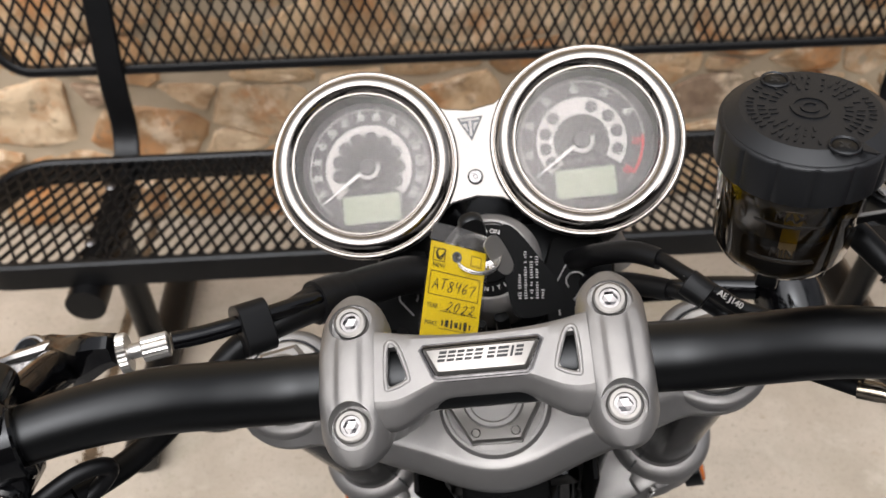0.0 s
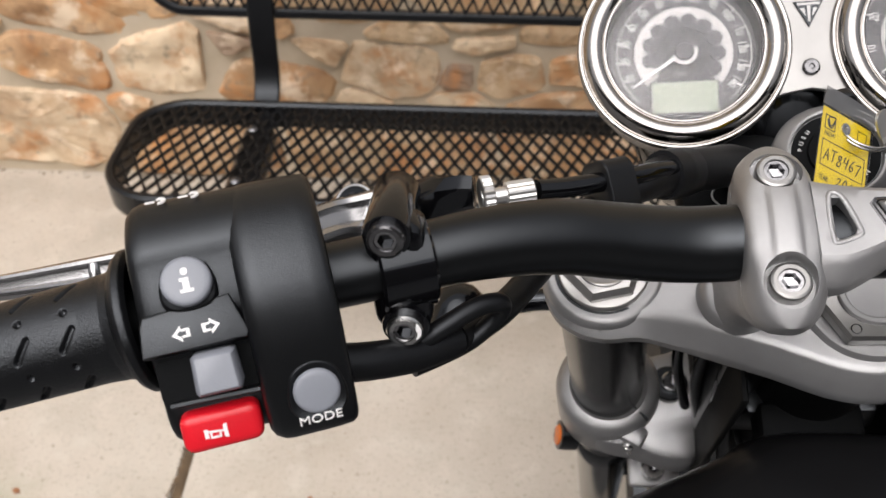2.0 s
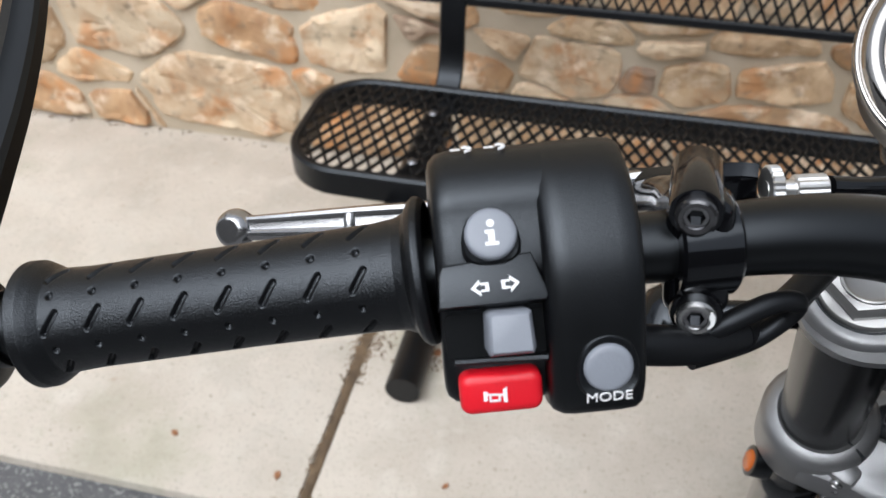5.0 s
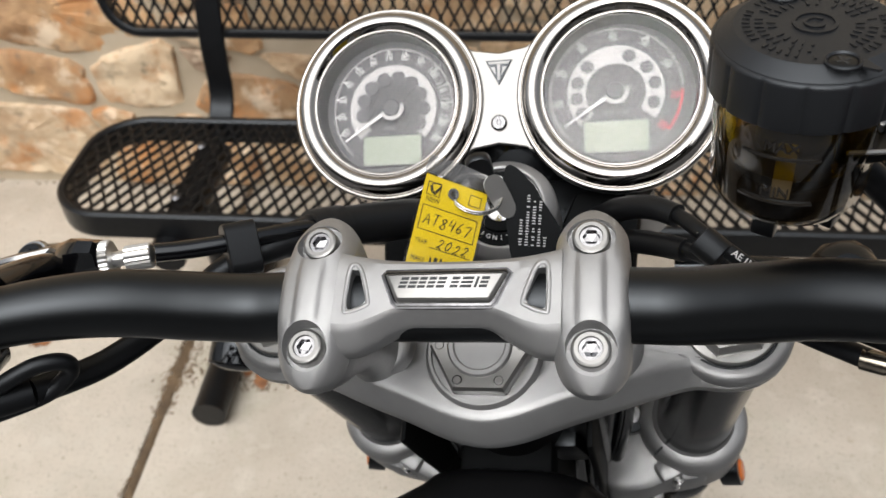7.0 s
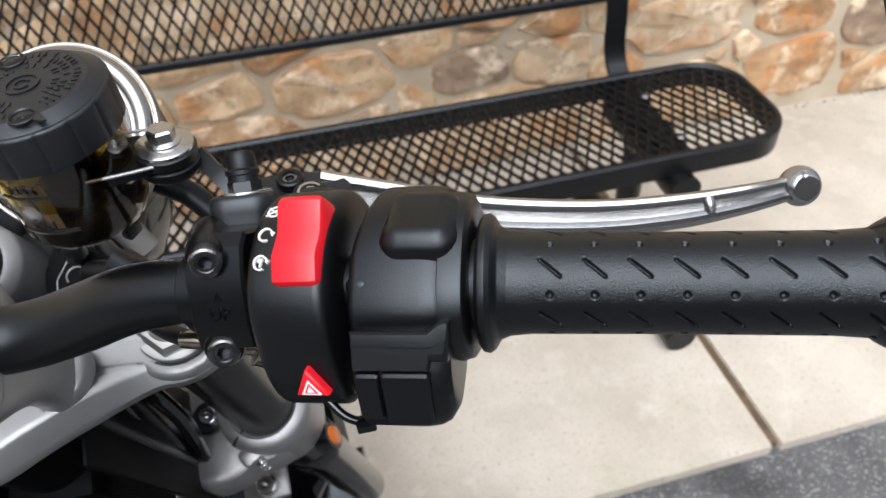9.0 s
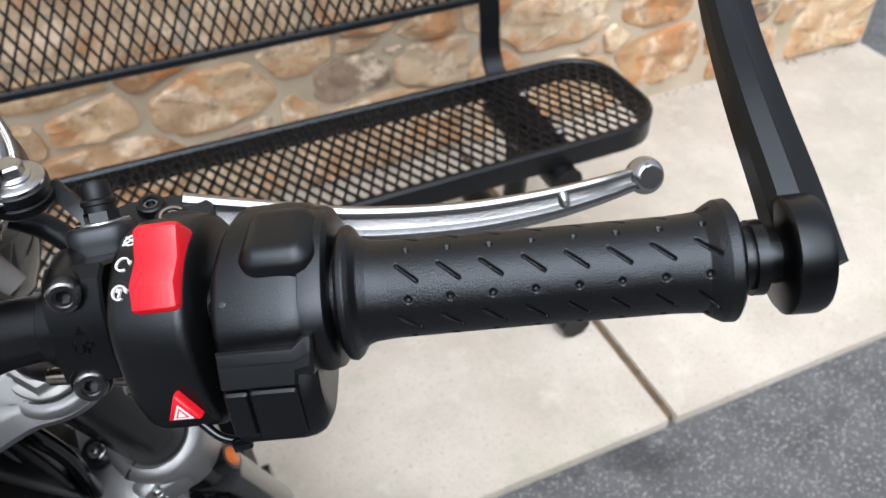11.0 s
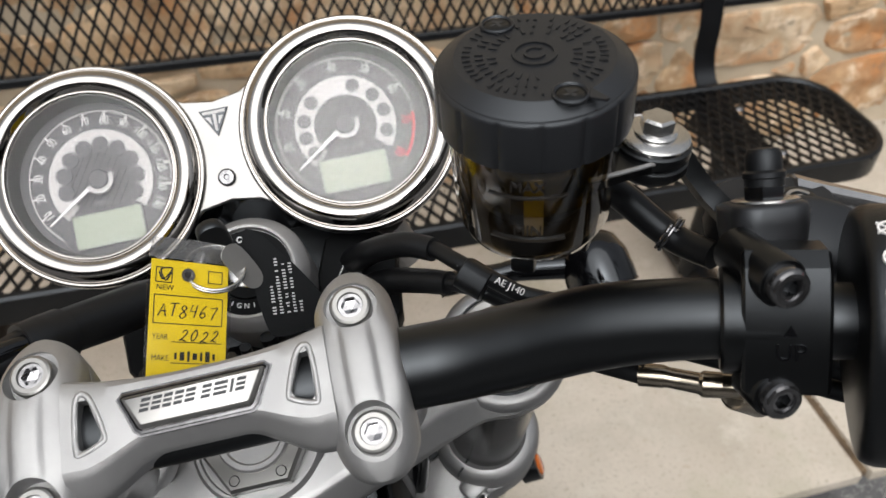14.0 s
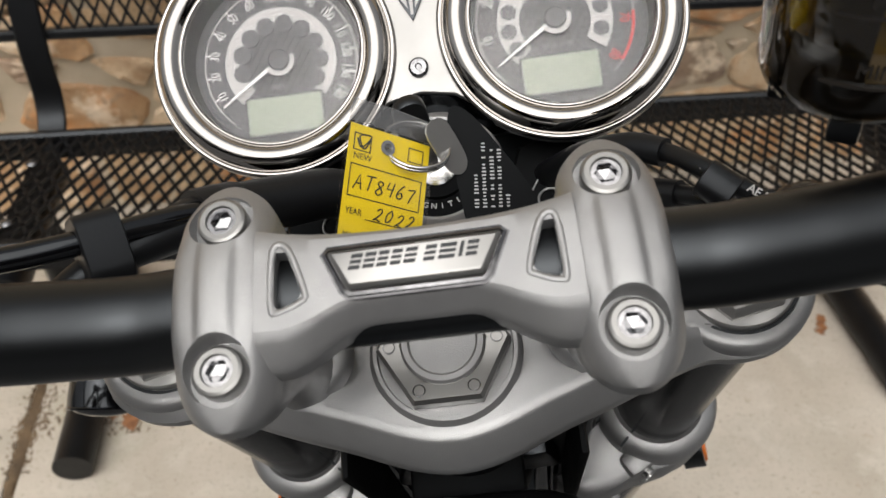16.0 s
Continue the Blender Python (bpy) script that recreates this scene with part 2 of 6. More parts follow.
def tube(bm, pts, r, seg=14, smooth=8, closed=False, cap=True):
    """A round tube along a smooth line; r is a number or one for each given point."""
    P = spline(pts, smooth) if smooth > 1 else [Vector(q) for q in pts]
    if isinstance(r, (int, float)):
        R = [r] * len(P)
    else:
        R = [np.interp(i / (len(P) - 1) * (len(r) - 1), range(len(r)), r) for i in range(len(P))]
    rings, up = [], None
    for i, q in enumerate(P):
        if closed:
            d = (P[(i + 1) % len(P)] - P[i - 1]).normalized()
        else:
            d = (P[min(i + 1, len(P) - 1)] - P[max(i - 1, 0)]).normalized()
        if up is None:
            up = d.orthogonal().normalized()
        up = (up - d * up.dot(d)).normalized()
        side = d.cross(up)
        rings.append([bm.verts.new(q + (up * math.cos(a) + side * math.sin(a)) * R[i]) for a in (2 * math.pi * k / seg for k in range(seg))])
    n = len(rings)
    for i in range(n if closed else n - 1):
        A, B = rings[i], rings[(i + 1) % n]
        for k in range(seg):
            bm.faces.new((A[k], A[(k + 1) % seg], B[(k + 1) % seg], B[k]))
    if cap and not closed:
        bm.faces.new(rings[0][::-1])
        bm.faces.new(rings[-1])
    return bm


def lathe(bm, profile, seg=40, m=None, cap=True):
    """Turn (radius, height) pairs round the z axis, then move by m."""
    m = m or Matrix.Identity(4)
    rings = []
    for r, z in profile:
        if r < 1e-6:
            rings.append([bm.verts.new(m @ Vector((0, 0, z)))])
        else:
            rings.append([bm.verts.new(m @ Vector((r * math.cos(a), r * math.sin(a), z))) for a in (2 * math.pi * k / seg for k in range(seg))])
    for A, B in zip(rings, rings[1:]):
        for k in range(seg):
            j = (k + 1) % seg
            if len(A) == 1 and len(B) > 1:
                bm.faces.new((A[0], B[j], B[k]))
            elif len(B) == 1 and len(A) > 1:
                bm.faces.new((A[k], A[j], B[0]))
            elif len(A) > 1:
                bm.faces.new((A[k], A[j], B[j], B[k]))
    if cap:
        for ring, flip in ((rings[0], True), (rings[-1], False)):
            if len(ring) > 1:
                bm.faces.new(ring[::-1] if flip else ring)
    return bm


def loft(bm, loops, cap=True):
    """Skin through loops of equal length."""
    rings = [[bm.verts.new(q) for q in loop] for loop in loops]
    n = len(rings[0])
    for A, B in zip(rings, rings[1:]):
        for k in range(n):
            bm.faces.new((A[k], A[(k + 1) % n], B[(k + 1) % n], B[k]))
    if cap:
        bm.faces.new(rings[0][::-1])
        bm.faces.new(rings[-1])
    return bm


def box(bm, size, m=None, bevel=0.0, seg=2):
    m = m or Matrix.Identity(4)
    made = bmesh.ops.create_cube(bm, size=1.0)["verts"]
    bmesh.ops.scale(bm, vec=size, verts=made)
    if bevel:
        edges = list({e for v in made for e in v.link_edges})
        res = bmesh.ops.bevel(bm, geom=edges, offset=bevel, segments=seg, affect="EDGES", profile=0.5)
        made = list({v for f in res["faces"] for v in f.verts} | {v for v in made if v.is_valid})
    bmesh.ops.transform(bm, matrix=m, verts=made)
    return bm


def inset(poly, d):
    """A closed 2D outline moved inwards by d (outline runs counter-clockwise)."""
    n, out = len(poly), []
    for i in range(n):
        a, b, c = Vector(poly[i - 1]), Vector(poly[i]), Vector(poly[(i + 1) % n])
        t = ((b - a).normalized() + (c - b).normalized())
        t = t.normalized() if t.length > 1e-6 else (c - b).normalized()
        out.append(b + Vector((-t.y, t.x)) * d)
    return out


def slab(bm, poly, levels, m=None):
    """A solid over a 2D outline: levels are (inset, z) from bottom to top."""
    m = m or Matrix.Identity(4)
    return loft(bm, [[m @ Vector((*q, z)) for q in inset(poly, d)] for d, z in levels])


def round2d(pts, n=6):
    """A smooth closed outline through 2D points."""
    P = [Vector((*q, 0)) for q in pts]
    k, out = len(P), []
    for i in range(k):
        a, b, c, d = P[i - 1], P[i], P[(i + 1) % k], P[(i + 2) % k]
        for j in range(n):
            t = j / n
            q = 0.5 * ((2 * b) + (c - a) * t + (2 * a - 5 * b + 4 * c - d) * t * t + (3 * b - a - 3 * c + d) * t ** 3)
            out.append((q.x, q.y))
    return out


def rrect(w, h, r, n=5):
    """A rounded rectangle outline, counter-clockwise."""
    out = []
    for cx, cy, a0 in ((w / 2 - r, h / 2 - r, 0), (-w / 2 + r, h / 2 - r, 90), (-w / 2 + r, -h / 2 + r, 180), (w / 2 - r, -h / 2 + r, 270)):
        for k in range(n + 1):
            a = radians(a0 + 90 * k / n)
            out.append((cx + r * math.cos(a), cy + r * math.sin(a)))
    return out


def basis(o, x, z):
    """A pose with origin o, its x axis near x and its z axis along z."""
    z = Vector(z).normalized()
    x = Vector(x)
    x = (x - z * x.dot(z)).normalized()
    y = z.cross(x)
    m = Matrix((x, y, z)).transposed().to_4x4()
    m.translation = o
    return m


def lettering(name, text, size, m, material, parent, unit=MM, thick=0.15, align="CENTER", shear=0.0):
    cu = bpy.data.curves.new(name, "FONT")
    cu.body, cu.size, cu.extrude, cu.align_x, cu.align_y, cu.shear = text, size, thick, align, "CENTER", shear
    cu.resolution_u = 3
    tmp = bpy.data.objects.new(name, cu)
    scene.collection.objects.link(tmp)
    me = bpy.data.meshes.new_from_object(tmp.evaluated_get(bpy.context.evaluated_depsgraph_get()))
    bpy.data.objects.remove(tmp)
    me.transform(Matrix.Scale(unit, 4) @ m)
    me.materials.clear()
    me.materials.append(material)
    ob = new(name, me)
    ob.parent = parent
    return ob


def thing(name, m, label, category, group="", kind=""):
    ob = new(name)
    ob.matrix_world = m
    ob.empty_display_size = 0.05
    return tagged(ob, label, category, group, kind)


def whole(ob, label, category, group="", kind=""):
    return tagged(ob, label, category, group, kind)


# ---- setting: pavement, road, stone wall ----
def slab_piece(x0, x1, y0, y1, z0, z1, bevel=0.006):
    bm = bmesh.new()
    box(bm, (x1 - x0, y1 - y0, z1 - z0), Matrix.Translation(((x0 + x1) / 2, (y0 + y1) / 2, (z0 + z1) / 2)), bevel, 2)
    return bm


WALL_Y, KERB_Y, ROAD_Z = 1.555, 0.597, -0.022
bm = bmesh.new()
bmesh.ops.create_grid(bm, x_segments=8, y_segments=8, size=300)
bmesh.ops.translate(bm, vec=(0, 0, ROAD_Z), verts=bm.verts)
road = part("road", bm, ASPHALT)
whole(road, "dark grey asphalt road beside the pavement", "road", kind="structure")

WALL_END = 2.415
bm = slab_piece(-6, WALL_END - 0.03, KERB_Y + 0.01, WALL_Y + 0.3, ROAD_Z - 0.06, -0.007)
pavement = part("pavement", bm, DIRT)
whole(pavement, "pale concrete pavement with dirty joints", "pavement", kind="structure")
for k in range(-3, 2):
    x0 = -0.565 + 1.568 * k
    part("concrete_slab", slab_piece(x0 + 0.0085, min(x0 + 1.5595, WALL_END - 0.012), KERB_Y, WALL_Y + 0.1, ROAD_Z - 0.05, 0.0), CONCRETE, pavement)

bm = bmesh.new()
box(bm, (8.4, 4.0, 3.2), Matrix.Translation((WALL_END - 4.2, WALL_Y + 2.0, 1.58)))
wall = part("wall_back", bm, MORTAR)
whole(wall, "rubble wall of tan and rust stones in sandy mortar", "wall", kind="structure")


# added unseen wall: cuts sky light and darkens reflections from the rider's side
bm = bmesh.new()
box(bm, (60, 0.4, 6.5), Matrix.Translation((0, -9.0, 3.2)))
whole(part("unseen_wall_across_road", bm, mat("unseen_wall_grey", (0.13, 0.125, 0.12), 0.9, scale=0.8, vary=0.35, grain=0.5)), "unseen plain grey wall, added to darken reflections", "wall", kind="structure")


def clip(poly, nx, nz, d):
    """The part of a convex outline where nx * x + nz * z <= d."""
    out = []
    for i, q in enumerate(poly):
        p = poly[i - 1]
        dp, dq = nx * p[0] + nz * p[1] - d, nx * q[0] + nz * q[1] - d
        if (dp < 0) != (dq < 0):
            f = dp / (dp - dq)
            out.append((p[0] + (q[0] - p[0]) * f, p[1] + (q[1] - p[1]) * f))
        if dq <= 0:
            out.append(q)
    return out


def stone(cell, m, joint, rng):
    """A rough, nearly flat-faced stone inside its cell, with a ragged outline and a mortar joint round it."""
    area = sum(cell[i - 1][0] * q[1] - q[0] * cell[i - 1][1] for i, q in enumerate(cell))
    cell = cell if area > 0 else cell[::-1]
    cx, cz = sum(q[0] for q in cell) / len(cell), sum(q[1] for q in cell) / len(cell)
    edges = [(p, q) for p, q in zip([cell[-1]] + cell[:-1], cell) if math.hypot(q[0] - p[0], q[1] - p[1]) > 1e-4]
    pts = list(cell)
    for p, q in edges:
        n = Vector((q[1] - p[1], p[0] - q[0])).normalized()
        pts = clip(pts, n.x, n.y, n.x * p[0] + n.y * p[1] - joint * rng.uniform(0.7, 1.5))
        if len(pts) < 3:
            return None
    pts = [(u - cx, v - cz) for u, v in pts]
    cut = []
    for i, q in enumerate(pts):
        p = pts[i - 1]
        w = rng.uniform(0.1, 0.2)
        cut += [(p[0] * (1 - w) + q[0] * w, p[1] * (1 - w) + q[1] * w), (p[0] * w + q[0] * (1 - w), p[1] * w + q[1] * (1 - w))]
    edge = []
    for i, q in enumerate(cut):
        p = cut[i - 1]
        n = max(1, int(math.hypot(q[0] - p[0], q[1] - p[1]) / 0.013))
        edge += [(p[0] + (q[0] - p[0]) * k / n, p[1] + (q[1] - p[1]) * k / n) for k in range(n)]
    size = max(0.03, sum(math.hypot(*q) for q in edge) / len(edge))
    ragged = [1 + (0.006 * noise.noise((u * 22 + cx * 7, v * 22 + cz * 7, 1.5)) + 0.003 * noise.noise((u * 75 + cx, v * 75, 4.5))) / size for u, v in edge]
    slope, tip, lift = rng.uniform(-0.06, 0.06), rng.uniform(-0.04, 0.04), rng.uniform(-0.004, 0.004)
    bm = bmesh.new()
    loops = []
    for f, d in ((1.0, 0.03), (0.995, 0.0), (0.975, -0.007), (0.93, -0.011), (0.8, -0.0125), (0.62, -0.013), (0.42, -0.013), (0.2, -0.013)):
        loop = []
        for (u, v), r in zip(edge, ragged):
            u2, v2 = u * f * r, v * f * r
            bump = 0
            if d < -0.002:
                bump = noise.noise((u2 * 13 + cx * 9, v2 * 20 + cz * 9, 3)) * 0.011 + abs(noise.noise((u2 * 34 + cx * 9, v2 * 48, 7))) * 0.009 + noise.noise((u2 * 95, v2 * 95 + cx, 2)) * 0.003 + slope * v2 + tip * u2 + lift
            loop.append((cx + u2, WALL_Y + min(d + bump, 0.02), cz + v2))
        loops.append(loop)
    loft(bm, loops)
    return part("stone", bm, STONES[m], wall, sharp=24)


rng = random.Random(4)
# the larger stones, from one end of the wall to the other: centre x, z, width, height, kind
placed = [(-1.33, 0.285, 0.43, 0.14, 2), (-0.995, 0.30, 0.215, 0.20, 1), (-0.775, 0.305, 0.195, 0.20, 2), (-1.09, 0.125, 0.47, 0.18, 2), (-1.405, 0.052, 0.18, 0.09, 1), (-1.44, 0.165, 0.27, 0.09, 0), (-0.52, 0.24, 0.26, 0.13, 1), (-0.27, 0.30, 0.185, 0.13, 2), (-0.132, 0.285, 0.08, 0.05, 3)]
placed += [(-0.617, 0.345, 0.13, 0.045, 3), (-0.254, 0.392, 0.30, 0.05, 0), (-0.37, 0.465, 0.29, 0.12, 0), (0.0, 0.285, 0.15, 0.10, 0), (0.157, 0.30, 0.17, 0.14, 0), (0.40, 0.30, 0.29, 0.14, 0), (0.10, 0.40, 0.30, 0.07, 0), (0.73, 0.265, 0.17, 0.14, 3), (0.925, 0.266, 0.19, 0.125, 2), (0.60, 0.37, 0.16, 0.10, 0)]
placed += [(0.93, 0.383, 0.17, 0.085, 0), (0.737, 0.368, 0.11, 0.05, 2), (0.83, 0.312, 0.10, 0.045, 3), (1.275, 0.31, 0.40, 0.13, 2), (1.585, 0.28, 0.20, 0.11, 1), (1.608, 0.13, 0.26, 0.17, 1), (1.464, 0.216, 0.075, 0.085, 2), (1.88, 0.24, 0.26, 0.17, 3), (2.26, 0.12, 0.30, 0.20, 0), (1.92, 0.07, 0.22, 0.11, 0)]
seeds = [(x, z, (w * h) ** 0.5 / 2, m, w * 1.1 + 0.012, h * 1.12 + 0.012) for x, z, w, h, m in placed]
for size in (0.15, 0.12, 0.09, 0.065, 0.042):
    for attempt in range(700):
        r = size * rng.uniform(0.85, 1.15)
        x, z = rng.uniform(-2.4, 2.38), rng.uniform(0.03, 0.95)
        if len(seeds) < 292 and all(math.hypot((x - q[0]) / 1.5, z - q[1]) > (r + q[2]) * 0.72 for q in seeds):
            seeds.append((x, z, r, rng.choice((0, 0, 1, 1, 2, 2, 0, 2, 1, 0, 3)), 9.0, 9.0))
STRETCH = 1.5
for x, z, r, m, w, h in seeds:
    lean, top = rng.uniform(-0.12, 0.12), rng.uniform(-0.12, 0.12)
    cell = [(-2.6, 0.0), (WALL_END, 0.0), (WALL_END, 1.05), (-2.6, 1.05)]
    for nx, nz, far in ((1, lean, w), (-1, lean, w), (top, 1, h), (-top, -1, h), (0.8, 0.9, 0.78 * (w + h)), (-0.8, 0.9, 0.80 * (w + h)), (0.7, -0.9, 0.78 * (w + h)), (-0.8, -0.8, 0.76 * (w + h))):
        cell = clip(cell, nx, nz, nx * x + nz * z + far / 2)
    for q in seeds:
        if (q[0], q[1]) == (x, z) or abs(q[0] - x) > 1.0:
            continue
        dx, dz = (q[0] - x) / STRETCH ** 2, q[1] - z
        cell = clip(cell, dx, dz, (dx * (q[0] + x) + dz * (q[1] + z)) / 2 + (r * r - q[2] * q[2]) / 2)
        if len(cell) < 3:
            break
    if len(cell) >= 3:
        stone(cell, m, rng.uniform(0.003, 0.009), rng)


# ---- bench ----
def diamond_sheet(bm, w, h, r, pw, ph, t, m):
    """Expanded metal: zigzag strands inside a rounded rectangle w by h."""
    def inside(x, y):
        dx, dy = max(abs(x) - (w / 2 - r), 0), max(abs(y) - (h / 2 - r), 0)
        return math.hypot(dx, dy) <= r
    def strand(a, b):
        mid = (a + b) / 2
        if not inside(mid.x, mid.y):
            return
        d = (b - a).normalized()
        s = Vector((-d.y, d.x)) * t / 2
        q = [(a + s), (b + s), (b - s), (a - s)]
        lo = [bm.verts.new(m @ Vector((v.x, v.y, -t * 0.45))) for v in q]
        hi = [bm.verts.new(m @ Vector((v.x, v.y, t * 0.45))) for v in q]
        bm.faces.new(hi)
        bm.faces.new(lo[::-1])
        for k in range(4):
            bm.faces.new((lo[k], lo[(k + 1) % 4], hi[(k + 1) % 4], hi[k]))
    nx, ny = int(w / pw) + 2, int(h / ph) + 2
    for i in range(-nx // 2, nx // 2 + 1):
        for j in range(-ny // 2 - 1, ny // 2 + 2):
            c = Vector((i * pw, j * ph))
            for sx in (-1, 1):
                for sy in (-1, 1):
                    a = c + Vector((0, sy * ph / 2))
                    b = c + Vector((sx * pw / 2, 0))
                    strand(a, b)
    return bm


def rail(bm, w, h, r, width, depth, m, lip=0.004):
    """A flat-bar frame bent round a rounded rectangle."""
    outer = rrect(w, h, r, 8)
    loops = []
    for d, z in ((0, -depth), (0, -lip), (lip, 0), (width - lip, 0), (width, -lip), (width, -depth)):
        loops.append([m @ Vector((*q, z)) for q in inset(outer, d)])
    loops.append(loops[0])
    return loft(bm, loops, cap=False)


def ribbon(bm, line, x, w, t):
    """A flat strap of width w and thickness t along (y, z) points at x."""
    P = spline([(x, *q) for q in line], 6)
    loops = []
    for i, q in enumerate(P):
        d = (P[min(i + 1, len(P) - 1)] - P[max(i - 1, 0)]).normalized()
        nrm = Vector((0, -d.z, d.y)) * t / 2
        side = Vector((w / 2, 0, 0))
        e = Vector((w / 2 - 0.003, 0, 0))
        loops.append([q - e + nrm, q + e + nrm, q + side + nrm * 0.3, q + side - nrm * 0.3, q + e - nrm, q - e - nrm, q - side - nrm * 0.3, q - side + nrm * 0.3])
    return loft(bm, loops)


BX, BW = 0.2385, 1.827
bench = thing("bench", pose(BX, 1.08, 0), "black expanded-metal bench with backrest against the stone wall", "bench")
seat_m = Matrix.Translation((0, -0.006, 0.422))
part("seat_frame", rail(bmesh.new(), BW, 0.282, 0.095, 0.016, 0.046, seat_m), BENCH, bench)
part("seat_mesh", diamond_sheet(bmesh.new(), BW - 0.02, 0.262, 0.085, 0.0232, 0.046, 0.0046, seat_m @ Matrix.Translation((0, 0, -0.006))), BENCH, bench)
back_m = pose(0, 0.248, 0.735, 75, 0, 0)
part("backrest_frame", rail(bmesh.new(), BW - 0.02, 0.40, 0.075, 0.016, 0.026, back_m), BENCH, bench)
part("backrest_mesh", diamond_sheet(bmesh.new(), BW - 0.04, 0.38, 0.066, 0.0232, 0.046, 0.0043, back_m @ Matrix.Translation((0, 0, -0.006))), BENCH, bench)
for sx in (-0.703, 0.697):
    strap_line = [(-0.12, 0.395), (0.0, 0.393), (0.10, 0.396), (0.155, 0.412), (0.182, 0.455), (0.19, 0.53), (0.225, 0.66), (0.28, 0.86), (0.30, 0.93)]
    part("strap", ribbon(bmesh.new(), strap_line, sx, 0.045, 0.009), BENCH, bench)
    bm = tube(bmesh.new(), [(sx - 0.012, -0.165, 0.352), (sx - 0.012, 0.12, 0.352)], 0.03, 24, 1)
    part("seat_tube", bm, BENCH, bench)
    bm = tube(bmesh.new(), [(sx - 0.012, 0.02, 0.34), (sx - 0.012, 0.03, 0.03)], 0.024, 20, 1)
    part("column", bm, BENCH, bench)
    bm = tube(bmesh.new(), [(sx + 0.005, -0.232, 0.031), (sx + 0.005, 0.26, 0.031)], 0.031, 24, 1)
    foot = part("foot_tube", bm, BENCH, bench)
    for y in (-0.1, 0.04):
        bm = lathe(bmesh.new(), [(0.009, 0), (0.009, 0.002), (0.006, 0.005), (0, 0.006)], 16, Matrix.Translation((sx, y, 0.423)))
        part("screw", bm, DARK_STEEL, bench)


# ---- fallen leaves and dirt on the pavement ----
def leaf(x, y, size, turn, name="fallen_leaf", material=LEAF, label="small dry brown leaf lying on the concrete"):
    pts = [(0, -0.5), (0.2, -0.25), (0.34, 0.0), (0.2, 0.12), (0.26, 0.36), (0.08, 0.3), (0, 0.55), (-0.08, 0.3), (-0.26, 0.36), (-0.2, 0.12), (-0.34, 0.0), (-0.2, -0.25)]
    bm = bmesh.new()
    lo = [bm.verts.new((u * size, v * size, 0.001 + 0.12 * size * abs(u) + 0.05 * size * math.sin(5 * v))) for u, v in pts]
    hi = [bm.verts.new((u * size, v * size, 0.0022 + 0.12 * size * abs(u) + 0.05 * size * math.sin(5 * v))) for u, v in pts]
    c0, c1 = bm.verts.new((0, 0, 0.001)), bm.verts.new((0, 0, 0.0022))
    for k in range(12):
        j = (k + 1) % 12
        bm.faces.new((c1, hi[k], hi[j]))
        bm.faces.new((c0, lo[j], lo[k]))
        bm.faces.new((lo[k], lo[j], hi[j], hi[k]))
    ob = part(name, bm, material, sharp=60)
    ob.matrix_world = pose(x, y, 0, 0, 0, turn)
    return whole(ob, label, "leaf", "fallen leaves")


leaf(-0.395, 0.955, 0.045, 20)
leaf(-0.86, 1.03, 0.05, 120)
leaf(-0.485, 0.90, 0.022, 200)
leaf(-0.82, 0.70, 0.016, 60)
leaf(-0.62, 0.66, 0.018, 10)
leaf(-0.35, 0.70, 0.014, 310)
rl = random.Random(8)
for cx, cy in ((-0.405, 0.985), (0.85, 1.035)):
    for k in range(9):
        leaf(cx + rl.gauss(0, 0.028), cy + rl.gauss(0, 0.016), rl.uniform(0.018, 0.034), rl.uniform(0, 360))
dirt = bmesh.new()
rd = random.Random(21)
for x0, y0, y1, n, spread in ((-0.565, 0.61, 1.5, 1500, 0.005), (1.003, 0.61, 1.5, 420, 0.003), (-0.563, 0.87, 0.99, 320, 0.010), (-0.55, 0.93, 1.06, 260, 0.018), (-0.40, 0.93, 1.02, 240, 0.030)):
    for _ in range(n):
        x, y, s = x0 + rd.gauss(0, spread), rd.uniform(y0, y1), rd.uniform(0.0007, 0.0026)
        q = [dirt.verts.new((x + s * math.cos(a), y + s * rd.uniform(0.8, 2.2) * math.sin(a), 0.0006 if k < 5 else 0)) for k, a in enumerate((0.3, 1.5, 2.8, 4.0, 5.2))]
        top = dirt.verts.new((x, y, s * 0.5))
        for k in range(5):
            dirt.faces.new((q[k], q[(k + 1) % 5], top))
for _ in range(260):
    x, s = rd.uniform(-2.2, 2.38), rd.uniform(0.0015, 0.005)
    y = WALL_Y - 0.004 - abs(rd.gauss(0, 0.012))
    q = [dirt.verts.new((x + s * math.cos(a), y + s * math.sin(a), 0)) for a in (0.3, 1.5, 2.8, 4.0, 5.2)]
    top = dirt.verts.new((x, y, s * 0.7))
    for k in range(5):
        dirt.faces.new((q[k], q[(k + 1) % 5], top))
whole(part("loose_dirt", dirt, DIRT), "brown crumbs of dirt along joints and wall foot", "dirt", kind="stuff")


# ---- motorcycle front end, leaning on its stand; its frame follows the steering axis ----
BIKE = Matrix(((0.98627, 0.01995, -0.16391, 0.03268), (-0.08349, 0.91668, -0.39079, 0.21535),
               (0.14246, 0.39911, 0.90577, 1.00109), (0, 0, 0, 1)))
bike = thing("motorcycle", BIKE, "black and silver roadster motorcycle standing by the pavement", "motorcycle")
UP = Vector((0.1425, 0.3991, 0.9058))


LEAN_FORK = Matrix.Identity(4)


def bpart(name, bm, material, parent=None, label="", sharp=38):
    bmesh.ops.transform(bm, matrix=LEAN_FORK, verts=bm.verts)
    return part(name, bm, material, parent or bike, label, sharp, MM)


def T(x, y, z):
    return Matrix.Translation((x, y, z))


